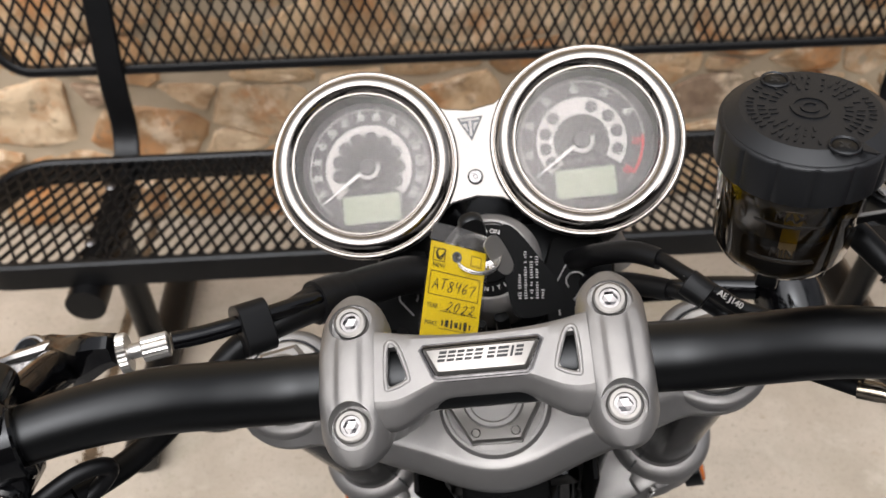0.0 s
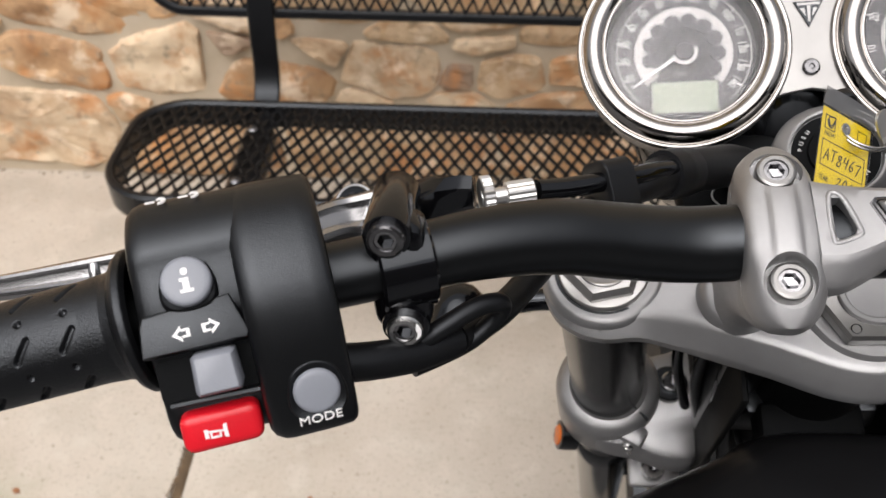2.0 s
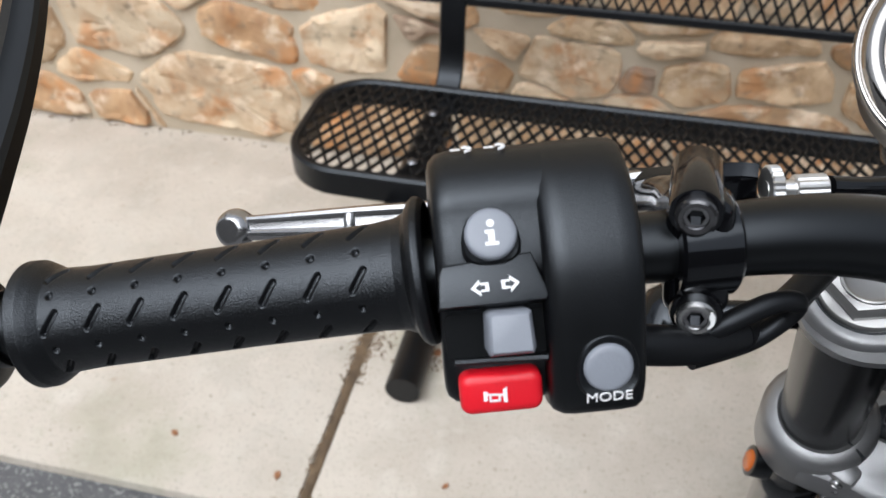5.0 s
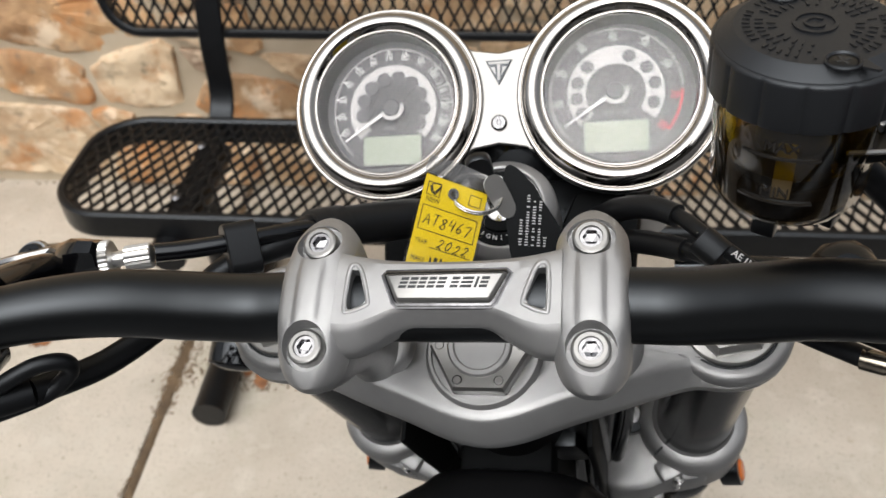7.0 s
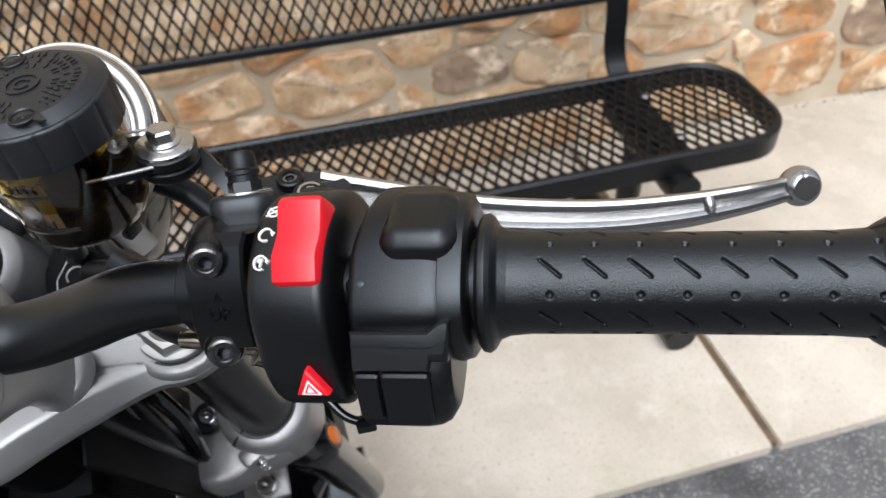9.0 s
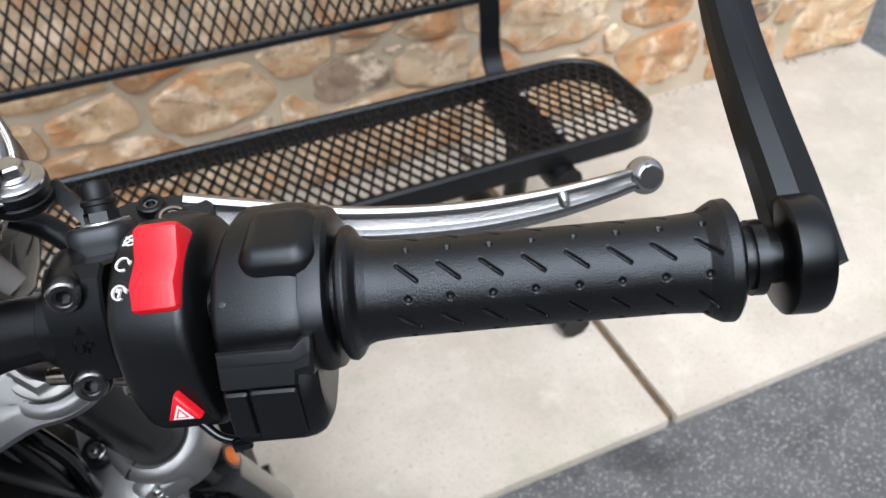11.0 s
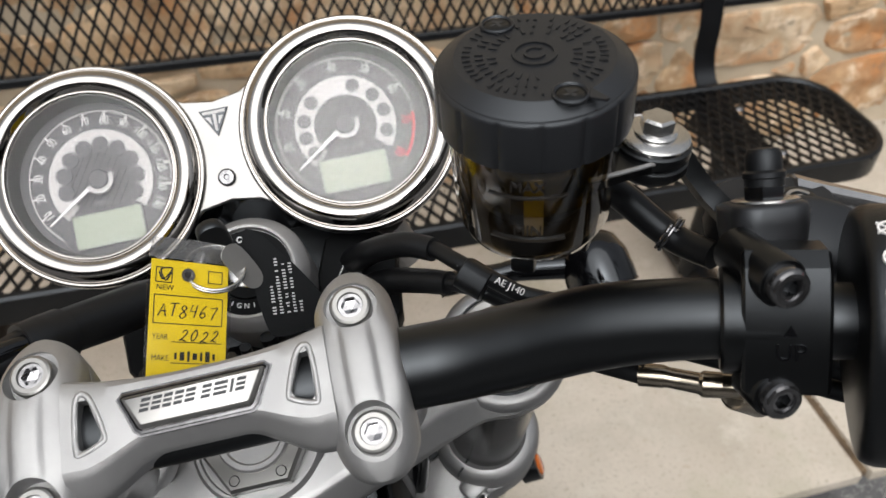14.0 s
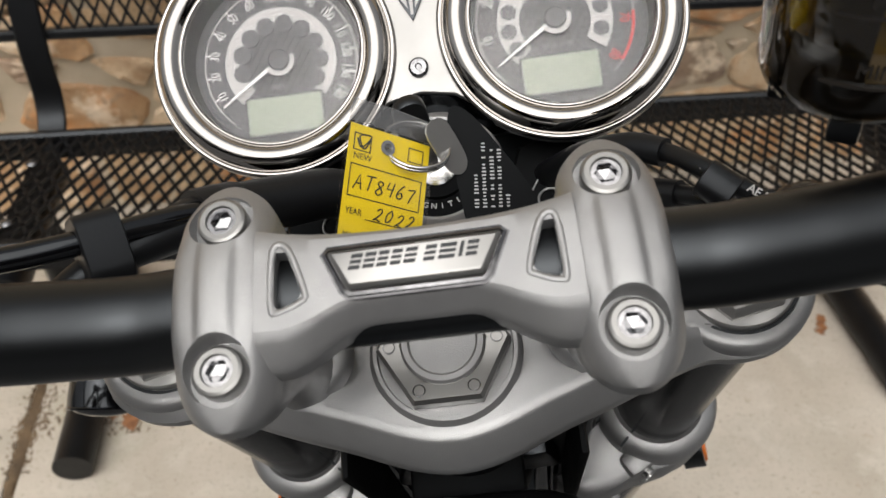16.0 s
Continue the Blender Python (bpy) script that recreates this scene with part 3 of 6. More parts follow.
# handlebar
BAR = [(0, 0, -15), (60, 0, -15), (86, -0.8, -14.4), (110, -3.4, -4.6), (134, -7.6, 9.6), (160, -14.8, 20.4), (190, -25, 28), (235, -40.5, 39.5), (285, -56.4, 46.5), (380, -86.5, 55.8), (404, -94, 58)]
BAR_R = [14.6, 14.6, 14.6, 14.4, 13.8, 12.6, 11.5, 11.0, 11.0, 11.0, 11.0]


def bar_pose(x, side):
    """A frame on the bar at distance x from the middle: x axis outward along the bar, z towards the sky."""
    for a, b in zip(BAR, BAR[1:]):
        if a[0] <= x <= b[0]:
            f = (x - a[0]) / (b[0] - a[0])
            p = Vector(a).lerp(Vector(b), f)
            d = Vector(b) - Vector(a)
    p.x *= side
    d.x *= side
    d.normalize()
    if side < 0:
        d = -d
    z = Vector((0, 0, 1))
    z = (z - d * z.dot(d)).normalized()
    m = Matrix((d, z.cross(d), z)).transposed().to_4x4()
    m.translation = p
    return m


full = [(-x, y, z) for x, y, z in BAR[:0:-1]] + BAR
handlebar = bpart("handlebar", tube(bmesh.new(), full, BAR_R[:0:-1] + BAR_R, 32, 8), BAR_BLACK, label="satin black tapered handlebar")


# handlebar clamp: two arched arms, a bridge with two windows, a badge
def stadium(cx, cy, hx, hy, n=10):
    out = []
    for k in range(2 * n + 2):
        a = math.pi * (k if k <= n else k - 1) / n
        s = 1 if k <= n else -1
        out.append((cx + hx * math.cos(a), cy + s * (hy - hx) + hx * math.sin(a)))
    return out


def arch(y):
    """Height of the clamp's crown."""
    return 5.2 - 13.0 * (abs(y) / 37.0) ** 2.3


def clamp_arm(s):
    """One arched arm, skinned along the bike's length, with stepped shoulders."""
    loops = []
    n = 44
    for k in range(n + 1):
        y = -37.0 * math.cos(math.pi * k / n)
        over = max(0.0, abs(y) - 21.5) / 15.6
        half_w = 13.5 * math.sqrt(max(0.0, 1 - min(1, over) ** 2)) + 0.4
        h = arch(y)
        cx = 54.6
        loop = []
        fade = min(1, max(0, (abs(y) - 9) / 12))
        fade = fade * fade * (3 - 2 * fade)
        for u, dz in ((-1, None), (-1, -9.0), (-0.975, -6.4), (-0.92, -4.6), (-0.82, -3.3), (-0.70, -2.6), (-0.50, -2.0), (-0.43, -1.8), (-0.37, -1.3), (-0.31, -0.6), (-0.24, -0.2), (-0.10, 0.0), (0.10, 0.0), (0.24, -0.2), (0.31, -0.6), (0.37, -1.3), (0.43, -1.8), (0.50, -2.0), (0.70, -2.6), (0.82, -3.3), (0.92, -4.6), (0.975, -6.4), (1, -9.0), (1, None)):
            if dz is not None:
                plain = -8.5 * abs(u) ** 5 - 0.7 * u * u
                dz = dz + (plain - dz) * fade
            z = -15 if dz is None else max(-15, h + dz * min(1, half_w / 13) ** 1.3)
            loop.append((s * (cx + u * half_w), y, z))
        loops.append(loop if s > 0 else loop[::-1])
    return loft(bmesh.new(), loops)


def bridge_edge(x):
    a = abs(x)
    s = min(1, max(0, (a - 13) / 26))
    s = s * s * (3 - 2 * s)
    return 13.0 + 4.6 * (a / 42) ** 2.4, -12.2 - 10.8 * s


def carve(ob, cutter_mesh):
    """Take the cutter's volume out of a part, for good."""
    tool = new("cutter", cutter_mesh)
    tool.matrix_world = BIKE
    bpy.context.view_layer.update()
    mod = ob.modifiers.new("carve", "BOOLEAN")
    mod.operation, mod.object, mod.solver = "DIFFERENCE", tool, "EXACT"
    bpy.context.view_layer.update()
    me = bpy.data.meshes.new_from_object(ob.evaluated_get(bpy.context.evaluated_depsgraph_get()))
    ob.modifiers.clear()
    ob.data = me
    me.set_sharp_from_angle(angle=radians(25))
    bpy.data.objects.remove(tool)


def cutter(bm):
    bmesh.ops.scale(bm, vec=(MM,) * 3, verts=bm.verts)
    bmesh.ops.recalc_face_normals(bm, faces=bm.faces)
    me = bpy.data.meshes.new("cutter")
    bm.to_mesh(me)
    bm.free()
    return me


loops = []
for k in range(49):
    x = -44 + 88 * k / 48
    f, r = bridge_edge(x)
    c, h = (f + r) / 2, (f - r) / 2
    top = 2.6
    loops.append([(x, c + u * h, z) for u, z in ((-1, -13), (-1, -7.4), (-0.97, -5.6), (-0.90, -3.9), (-0.70, 0.4), (-0.63, 1.7), (-0.54, top), (0, top + 0.1), (0.55, top), (0.80, 2.2), (0.92, 1.0), (0.98, -1.2), (1, -4), (1, -13))])
clamp = bpart("handlebar_clamp", loft(bmesh.new(), loops), CAST, label="cast silver handlebar clamp with two windows", sharp=24)
for s in (-1, 1):
    w = [(s * x, y) for x, y in ((38.3, 8.6), (35.0, 8.4), (30.8, -4.0), (32.0, -6.2), (37.2, -8.2), (38.6, -7))]
    if sum(w[i - 1][0] * w[i][1] - w[i][0] * w[i - 1][1] for i in range(6)) < 0:
        w = w[::-1]
    carve(clamp, cutter(slab(bmesh.new(), w, ((0, -20), (0, 20)))))
    rim = tube(bmesh.new(), [(*q, 2.0) for q in round2d(inset(w, -0.8), 4)], 1.15, 10, 1, closed=True)
    bpart("window_rim", rim, CAST, clamp)
    arm = bpart("clamp_arm", clamp_arm(s), CAST, clamp, sharp=24)
    for sy in (-1, 1):
        carve(arm, cutter(lathe(bmesh.new(), [(9.2, -5.5), (9.5, 30)], 48, T(54.5 * s, 22 * sy, 0))))


def hexagon(r, n=6, off=0.0):
    return [(r * math.cos(2 * math.pi * k / n + off), r * math.sin(2 * math.pi * k / n + off)) for k in range(n)]


def cap_bolt(m, r, h, socket, material, parent, name="bolt"):
    """A socket-head bolt with rounded rim and a hexagon recess, z up along m."""
    bm = bmesh.new()
    lathe(bm, [(r, -h), (r, -1.2), (r - 0.4, -0.4), (r - 1.2, 0), (socket + 0.6, 0), (socket + 0.3, -0.9), (socket + 0.3, -1.2)], 36, m, cap=False)
    b = part(name, bm, material, parent, "", 22, MM)
    bm = bmesh.new()
    out = [m @ Vector((*q, -0.9)) for q in hexagon(socket + 0.35, 36)]
    inn = []
    for k in range(36):
        a = 2 * math.pi * k / 36
        rr = socket * 0.86 * math.cos(math.pi / 6) / math.cos((a % (math.pi / 3)) - math.pi / 6)
        inn.append((rr * math.cos(a), rr * math.sin(a)))
    loft(bm, [out, [m @ Vector((*q, -0.9)) for q in inn], [m @ Vector((*q, -4.5)) for q in inn], [m @ Vector((q[0] * 0.05, q[1] * 0.05, -5.2)) for q in inn]], cap=False)
    part("socket", bm, SOCKET, b, "", 30, MM)
    return b


for sx in (-1, 1):
    for sy in (-1, 1):
        cap_bolt(T(54.5 * sx, 22 * sy, 0.4), 7.2, 9, 3.9, BRUSHED, clamp)

badge_poly = [(-24.2, 5.6), (-19.4, -5.0), (-17.8, -6.4), (17.8, -6.4), (19.4, -5.0), (24.6, 6.2), (23.2, 7.2), (-23.0, 6.8)]
# the outer rim is dark to stand for the shaded groove round the plate
badge = bpart("badge", slab(bmesh.new(), badge_poly, ((-1.5, 1.2), (-1.5, 2.8), (-0.8, 2.85), (-0.6, 3.5), (0.2, 3.8), (0.9, 2.4))), DARK_STEEL, clamp, "silver name badge, its dark groove drawn as a rim")
bpart("badge_plate", slab(bmesh.new(), inset(badge_poly, 0.9), ((0, 2.0), (0, 4.2), (1.1, 5.4), (1.4, 5.5))), BRUSHED, badge)
# the wordmark: slanted plain bars in two groups
for x, w in ((-15.4, 3.0), (-11.6, 3.0), (-8.0, 2.8), (-4.4, 2.8), (-0.6, 3.2), (4.6, 3.0), (9.2, 4.4), (12.9, 1.0), (15.8, 3.0)):
    for y0, y1 in ((0.1, 1.2), (1.8, 2.75), (3.35, 4.5)) if w > 2 else ((0.1, 4.5),):
        q = [(x - w / 2 + 0.3 * y0, y0), (x + w / 2 + 0.3 * y0, y0), (x + w / 2 + 0.3 * y1, y1), (x - w / 2 + 0.3 * y1, y1)]
        bpart("mark_bar", slab(bmesh.new(), [(a - 0.7, b - 0.6) for a, b in q], ((0, 5.3), (0, 5.65))), BLACK_INK, badge)

# risers under the clamp
for s in (-1, 1):
    bm = loft(bmesh.new(), [[(x, y, z) for x, y in stadium(54.6 * s, cy, hx, hy)] for z, cy, hx, hy in ((-90, 9, 14, 21), (-84, 8.5, 12.6, 19), (-62, 6, 12.2, 20), (-42, 2.5, 12.8, 26), (-30, 0.5, 13.6, 31), (-22, 0, 14.2, 34.5), (-17.5, 0, 14.4, 35.5), (-16, 0, 13.9, 35))])
    riser = bpart("riser", bm, CAST, label="cast silver handlebar riser")
    bpart("riser_foot", lathe(bmesh.new(), [(19, -92), (18.4, -86.5), (17, -84.5), (14, -83)], 40, T(54.6 * s, 8.5, 0)), CAST_SMOOTH, riser)

# top yoke
LEAN_FORK = T(-1.0, 0, 0)
half = [(0, -37.5), (18, -34.5), (40, -26), (62, -18.5), (77, -13.5), (90, -10.5), (104, -11.5), (118, -8.5), (130, 1), (135.5, 17), (132, 32), (121, 43), (105, 46.5), (85, 42), (60, 40), (30, 44)]
yoke_poly = round2d(half + [(0, 46)] + [(-x, y) for x, y in half[:0:-1]], 3)
bm = slab(bmesh.new(), yoke_poly, ((2.5, -112), (0, -109), (0, -103), (1.0, -101), (7.5, -89.5), (9.0, -88.5), (12, -88)))
for v in bm.verts:
    f = min(1, max(0, (abs(v.co.x) - 52) / 42))
    f = f * f * (3 - 2 * f)
    v.co += Vector((8.5 * f * (1 if v.co.x > 0 else -1), 6 * f, (-9 - 8 * min(1.0, max(0.0, (v.co.z + 103) / 13))) * f))
yoke = bpart("top_yoke", bm, CAST_SMOOTH, label="satin silver cast top yoke", sharp=32)
for s in (-1, 1):
    fy = 27.5 + 1.5 * -s
    m = T(114 * s, fy, -105)
    bm = lathe(bmesh.new(), [(31.0, -12), (30.6, -2), (29.0, 0.4), (26.6, 1.2), (24.4, 1.0), (24.2, -3)], 56, m, cap=False)
    bpart("fork_boss", bm, CAST_SMOOTH, yoke)
    bm = lathe(bmesh.new(), [(24.3, -5), (24.2, 0.2), (22.9, 0.2), (22.7, -3)], 56, m, cap=False)
    bpart("seal_ring", bm, BLACK_RUBBER, yoke)
    cap = bpart("fork_cap", lathe(bmesh.new(), [(22.8, -4), (22.6, 2.6), (21.8, 3.4), (18.5, 3.8)], 56, m), CAP_ALU, yoke, "brushed aluminium fork cap")
    bm = loft(bmesh.new(), [[m @ Vector((*q, z)) for q in hexagon(r, 6, 0.2)] for r, z in ((20.5, 3.4), (20.5, 6.0), (17.4, 8.6), (13.5, 9.2))])
    bpart("hex", bm, CAP_ALU, cap, sharp=20)
    bpart("dimple", lathe(bmesh.new(), [(13.5, 9), (13.3, 10.0), (12.4, 10.4), (10.4, 9.6), (0, 9.5)], 40, m), CAP_ALU, cap)
nut_m = T(0, 4, -88)
bpart("stem_boss", lathe(bmesh.new(), [(28.6, -1), (27.6, 2.0), (26.6, 3.0), (25.2, 3.0), (24.8, 1)], 56, nut_m), CAST_SMOOTH, yoke)
bm = loft(bmesh.new(), [[nut_m @ Vector((*q, z)) for q in hexagon(r, 6)] for r, z in ((24.6, 2.5), (24.6, 8.0), (23.2, 10.2), (16.0, 10.4), (14.4, 8.6))], cap=False)
stem_nut = bpart("stem_nut", bm, BRUSHED, yoke, "brushed stem nut with pin holes", sharp=20)
for k in range(6):
    a = radians(60 * k)
    bm = lathe(bmesh.new(), [(2.3, 0.25), (1.9, 0.2), (1.9, -0.8), (0, -0.9)], 16, nut_m @ T(19.4 * math.cos(a), 19.4 * math.sin(a), 10.4), cap=False)
    bpart("pin_hole", bm, DARK_STEEL, stem_nut)
bpart("stem_cap", lathe(bmesh.new(), [(15.6, 6), (15.4, 11.4), (14.6, 12.2), (12.6, 12.2), (11.8, 11.2), (0, 11.0)], 48, nut_m), CAST_SMOOTH, stem_nut)

# fork legs, lower yoke, headstock
for s in (-1, 1):
    fork = bpart("fork_leg", tube(bmesh.new(), [(114 * s, 27.5, -115), (108 * s, 24, -300), (107.5 * s, 24, -470)], 24.6, 40, 1), BLACK_ANOD, label="black fork leg")
    bm = lathe(bmesh.new(), [(23, -800), (24, -480), (26.5, -478), (26.5, -440), (24, -436)], 40, T(107.5 * s, 24, 0))
    bpart("lower_tube", bm, BLACK_GLOSS, fork)
low_half = [(0, 4), (36, 2), (44, -20), (58, -27), (76, -24), (88, -19), (100, -17), (116, -12), (128, 2), (132, 24), (122, 44), (106, 50), (76, 50), (40, 60)]
low_poly = round2d(low_half + [(0, 64)] + [(-x, y) for x, y in low_half[:0:-1]], 3)
bm = slab(bmesh.new(), low_poly, ((5, -352), (0, -346), (0, -318), (2, -312), (7, -309)))
lower = bpart("lower_yoke", bm, CAST_SMOOTH, label="satin silver lower yoke", sharp=32)
for s in (-1, 1):
    bm = lathe(bmesh.new(), [(34, -350), (36.5, -344), (36.5, -297), (35.5, -290), (32.5, -286.5), (27, -285), (24.4, -287)], 48, T(107.5 * s, 24, -8))
    bpart("clamp_ring", bm, CAST_SMOOTH, lower)
    # black bar set into the ring for the shade of its slot; nothing is cut
    bm = bmesh.new()
    box(bm, (1.5, 12.5, 60), T(107.5 * s - 21.4 * s, 2.6, -323.6) @ Matrix.Rotation(radians(-45 * s), 4, "Z"))
    bpart("slot_dark_bar", bm, BLACK_COAT, lower)
    bpart("bolt_washer", lathe(bmesh.new(), [(12.5, -306), (12.5, -300), (11.5, -299), (6, -299)], 32, T(65.3 * s, 25.5, 0)), BLACK_COAT, lower)
    cap_bolt(T(65.3 * s, 25.5, -293), 7, 8, 3.2, SOCKET, lower)
    cap_bolt(T(72 * s, -14, -408), 9, 14, 3.5, STEEL, lower)
    bpart("brake_line_stay", box(bmesh.new(), (40, 44, 8), T(70 * s, -4, -424), 3), CAST_SMOOTH, lower)
    bm = lathe(bmesh.new(), [(8, 0), (8, 2), (6.5, 3.4), (0, 3.8)], 32, T(143 * s, 4, -372) @ Matrix.Rotation(radians(75 * s), 4, "Y") @ Matrix.Scale(1.5, 4, (1, 0, 0)))
    bpart("reflector", bm, ORANGE, lower, "amber side reflector")
    bpart("reflector_base", lathe(bmesh.new(), [(11, -12), (11, 1.4), (8.6, 1.8)], 32, T(143 * s, 4, -372) @ Matrix.Rotation(radians(75 * s), 4, "Y") @ Matrix.Scale(1.4, 4, (1, 0, 0))), BLACK_PLASTIC, lower)
bpart("headstock", tube(bmesh.new(), [(0, 4, -108), (0, 4, -345)], 30, 32, 1), MATTE_BLACK)
for s in (-1, 1):
    bpart("stem_shroud", slab(bmesh.new(), rrect(4, 84, 1.8), ((1, -352), (0, -350), (0, -132), (1, -130)), T(48 * s, 10, 0)), MATTE_BLACK)
    bpart("clamp_lug", box(bmesh.new(), (20, 15, 30), T(92 * s, -8, -318) @ Matrix.Rotation(radians(30 * s), 4, "Z"), 4), CAST_SMOOTH, lower)
    for dz in (-9, 6):
        cap_bolt(basis((97 * s, -17.5, -318 + dz), (1, 0, 0), (0.5 * s, -0.86, 0.1)), 4.2, 4, 2.2, STEEL, lower)

# front wheel
axle = Vector((0, 62, -806))
hub_m = T(*axle) @ Matrix.Rotation(radians(90), 4, "Y")
wheel = bpart("front_wheel", lathe(bmesh.new(), [(215, -52), (228, -50), (219, -40), (212, 0), (219, 40), (228, 50), (215, 52), (205, 10), (205, -10), (215, -52)], 64, hub_m, cap=False), BLACK_GLOSS)
bpart("tyre", lathe(bmesh.new(), [(226, -50), (258, -60), (288, -48), (303, -22), (306, 0), (303, 22), (288, 48), (258, 60), (226, 50)], 64, hub_m, cap=False), BLACK_RUBBER, wheel)
bpart("hub", lathe(bmesh.new(), [(14, -112), (14, -60), (40, -40), (40, 40), (14, 60), (14, 112)], 32, hub_m), BLACK_GLOSS, wheel)
for k in range(7):
    a = 2 * math.pi * k / 7
    bm = tube(bmesh.new(), [hub_m @ Vector((36 * math.cos(a), 36 * math.sin(a), 0)), hub_m @ Vector((213 * math.cos(a + 0.1), 213 * math.sin(a + 0.1), 0))], 10, 10, 1)
    bpart("spoke", bm, BLACK_GLOSS, wheel)

# fuel tank
LEAN_FORK = Matrix.Identity(4)
loops = []
for y, hw, top, belly in ((-36, 26, -178, -225), (-37, 36, -170, -230), (-40, 45, -163, -240), (-46, 54, -158, -250), (-56, 80, -154, -290), (-70, 112, -149, -310), (-84, 132, -143, -320), (-110, 148, -133, -330), (-160, 155, -118, -350), (-260, 158, -108, -370), (-380, 130, -150, -390), (-450, 90, -220, -400)):
    loop = []
    for k in range(72):
        a = 2 * math.pi * k / 72
        c, s_ = math.cos(a), math.sin(a)
        e = 0.62
        x = hw * abs(c) ** e * (1 if c > 0 else -1)
        z = (top + belly) / 2 + (top - belly) / 2 * abs(s_) ** e * (1 if s_ > 0 else -1)
        f = min(1, max(0, (abs(x) - 40) / 22)) * min(1, max(0, (y + 130) / 50))
        loop.append((x, y, z - 11 * f * f * (3 - 2 * f) * (s_ > 0)))
    loops.append(loop)
tank = bpart("fuel_tank", loft(bmesh.new(), loops), TANK_BLACK, label="satin black fuel tank", sharp=60)


# gauges
GA = radians(19.9)


def gauge_pose(x):
    return T(x, 156.9, -98.4) @ Matrix.Rotation(GA, 4, "X")


gm = gauge_pose(-2.7)
# figure-eight bracket plate
right = [(66.9 + 57.0 * math.cos(a), 57.0 * math.sin(a)) for a in (radians(-128 + 256 * k / 28) for k in range(29))]
waist_top = [(26, 36), (15, 28.5), (0, 26), (-15, 28.5), (-26, 36)]
left = [(-65.7 + 57.0 * math.cos(a), 57.0 * math.sin(a)) for a in (radians(52 + 256 * k / 28) for k in range(29))]
waist_bot = [(-26, -36), (-15, -28.5), (0, -26), (15, -28.5), (26, -36)]
plate_poly = right + waist_top + left + waist_bot
gauge_plate = bpart("gauge_bracket", slab(bmesh.new(), plate_poly, ((1.0, -4.5), (0, -3.5), (0, -0.6), (0.6, 0), (1.5, 0)), gm), POLISHED, label="polished silver twin gauge bracket", sharp=25)
for x in (-65.7, 66.9):
    carve(gauge_plate, cutter(lathe(bmesh.new(), [(41.5, -30), (41.5, 30)], 72, gm @ T(x, 0, 0))))
bpart("bracket_screw", lathe(bmesh.new(), [(4.6, 0), (4.6, 1.2), (3.6, 2.2), (1.6, 2.2), (1.2, 1.4), (0, 1.4)], 24, gm @ T(0, -14.5, 0)), DARK_STEEL, gauge_plate)
emb = [(-7.6, 21.5), (0, 7.2), (7.6, 21.5)]
emblem = bpart("emblem", slab(bmesh.new(), emb, ((0, 0), (0, 1.0), (0.3, 1.3))[:2] + ((0.4, 1.3),), gm), BLACK_GLOSS, gauge_plate, "small dark triangular emblem")
for q in ([(-6, 20.6), (6, 20.6), (5.4, 19.2), (-5.4, 19.2)], [(-0.9, 19.0), (0.9, 19.0), (0.6, 10.2), (-0.6, 10.2)], [(-4.6, 17.6), (-2.2, 17.6), (-1.6, 13.0)], [(4.6, 17.6), (1.6, 13.0), (2.2, 17.6)]):
    bpart("emblem_bar", slab(bmesh.new(), q, ((0, 1.2), (0, 1.5)), gm), DIAL_LIGHT, emblem)


def flat(poly, z0, z1, m):
    return slab(bmesh.new(), poly, ((0, z0), (0, z1)), m)


def ring_sector(r0, r1, a0, a1, z0, z1, m, n=40):
    out = [(r1 * math.cos(a), r1 * math.sin(a)) for a in (radians(a0 + (a1 - a0) * k / n) for k in range(n + 1))]
    out += [(r0 * math.cos(a), r0 * math.sin(a)) for a in (radians(a1 + (a0 - a1) * k / n) for k in range(n + 1))]
    return flat(out, z0, z1, m)


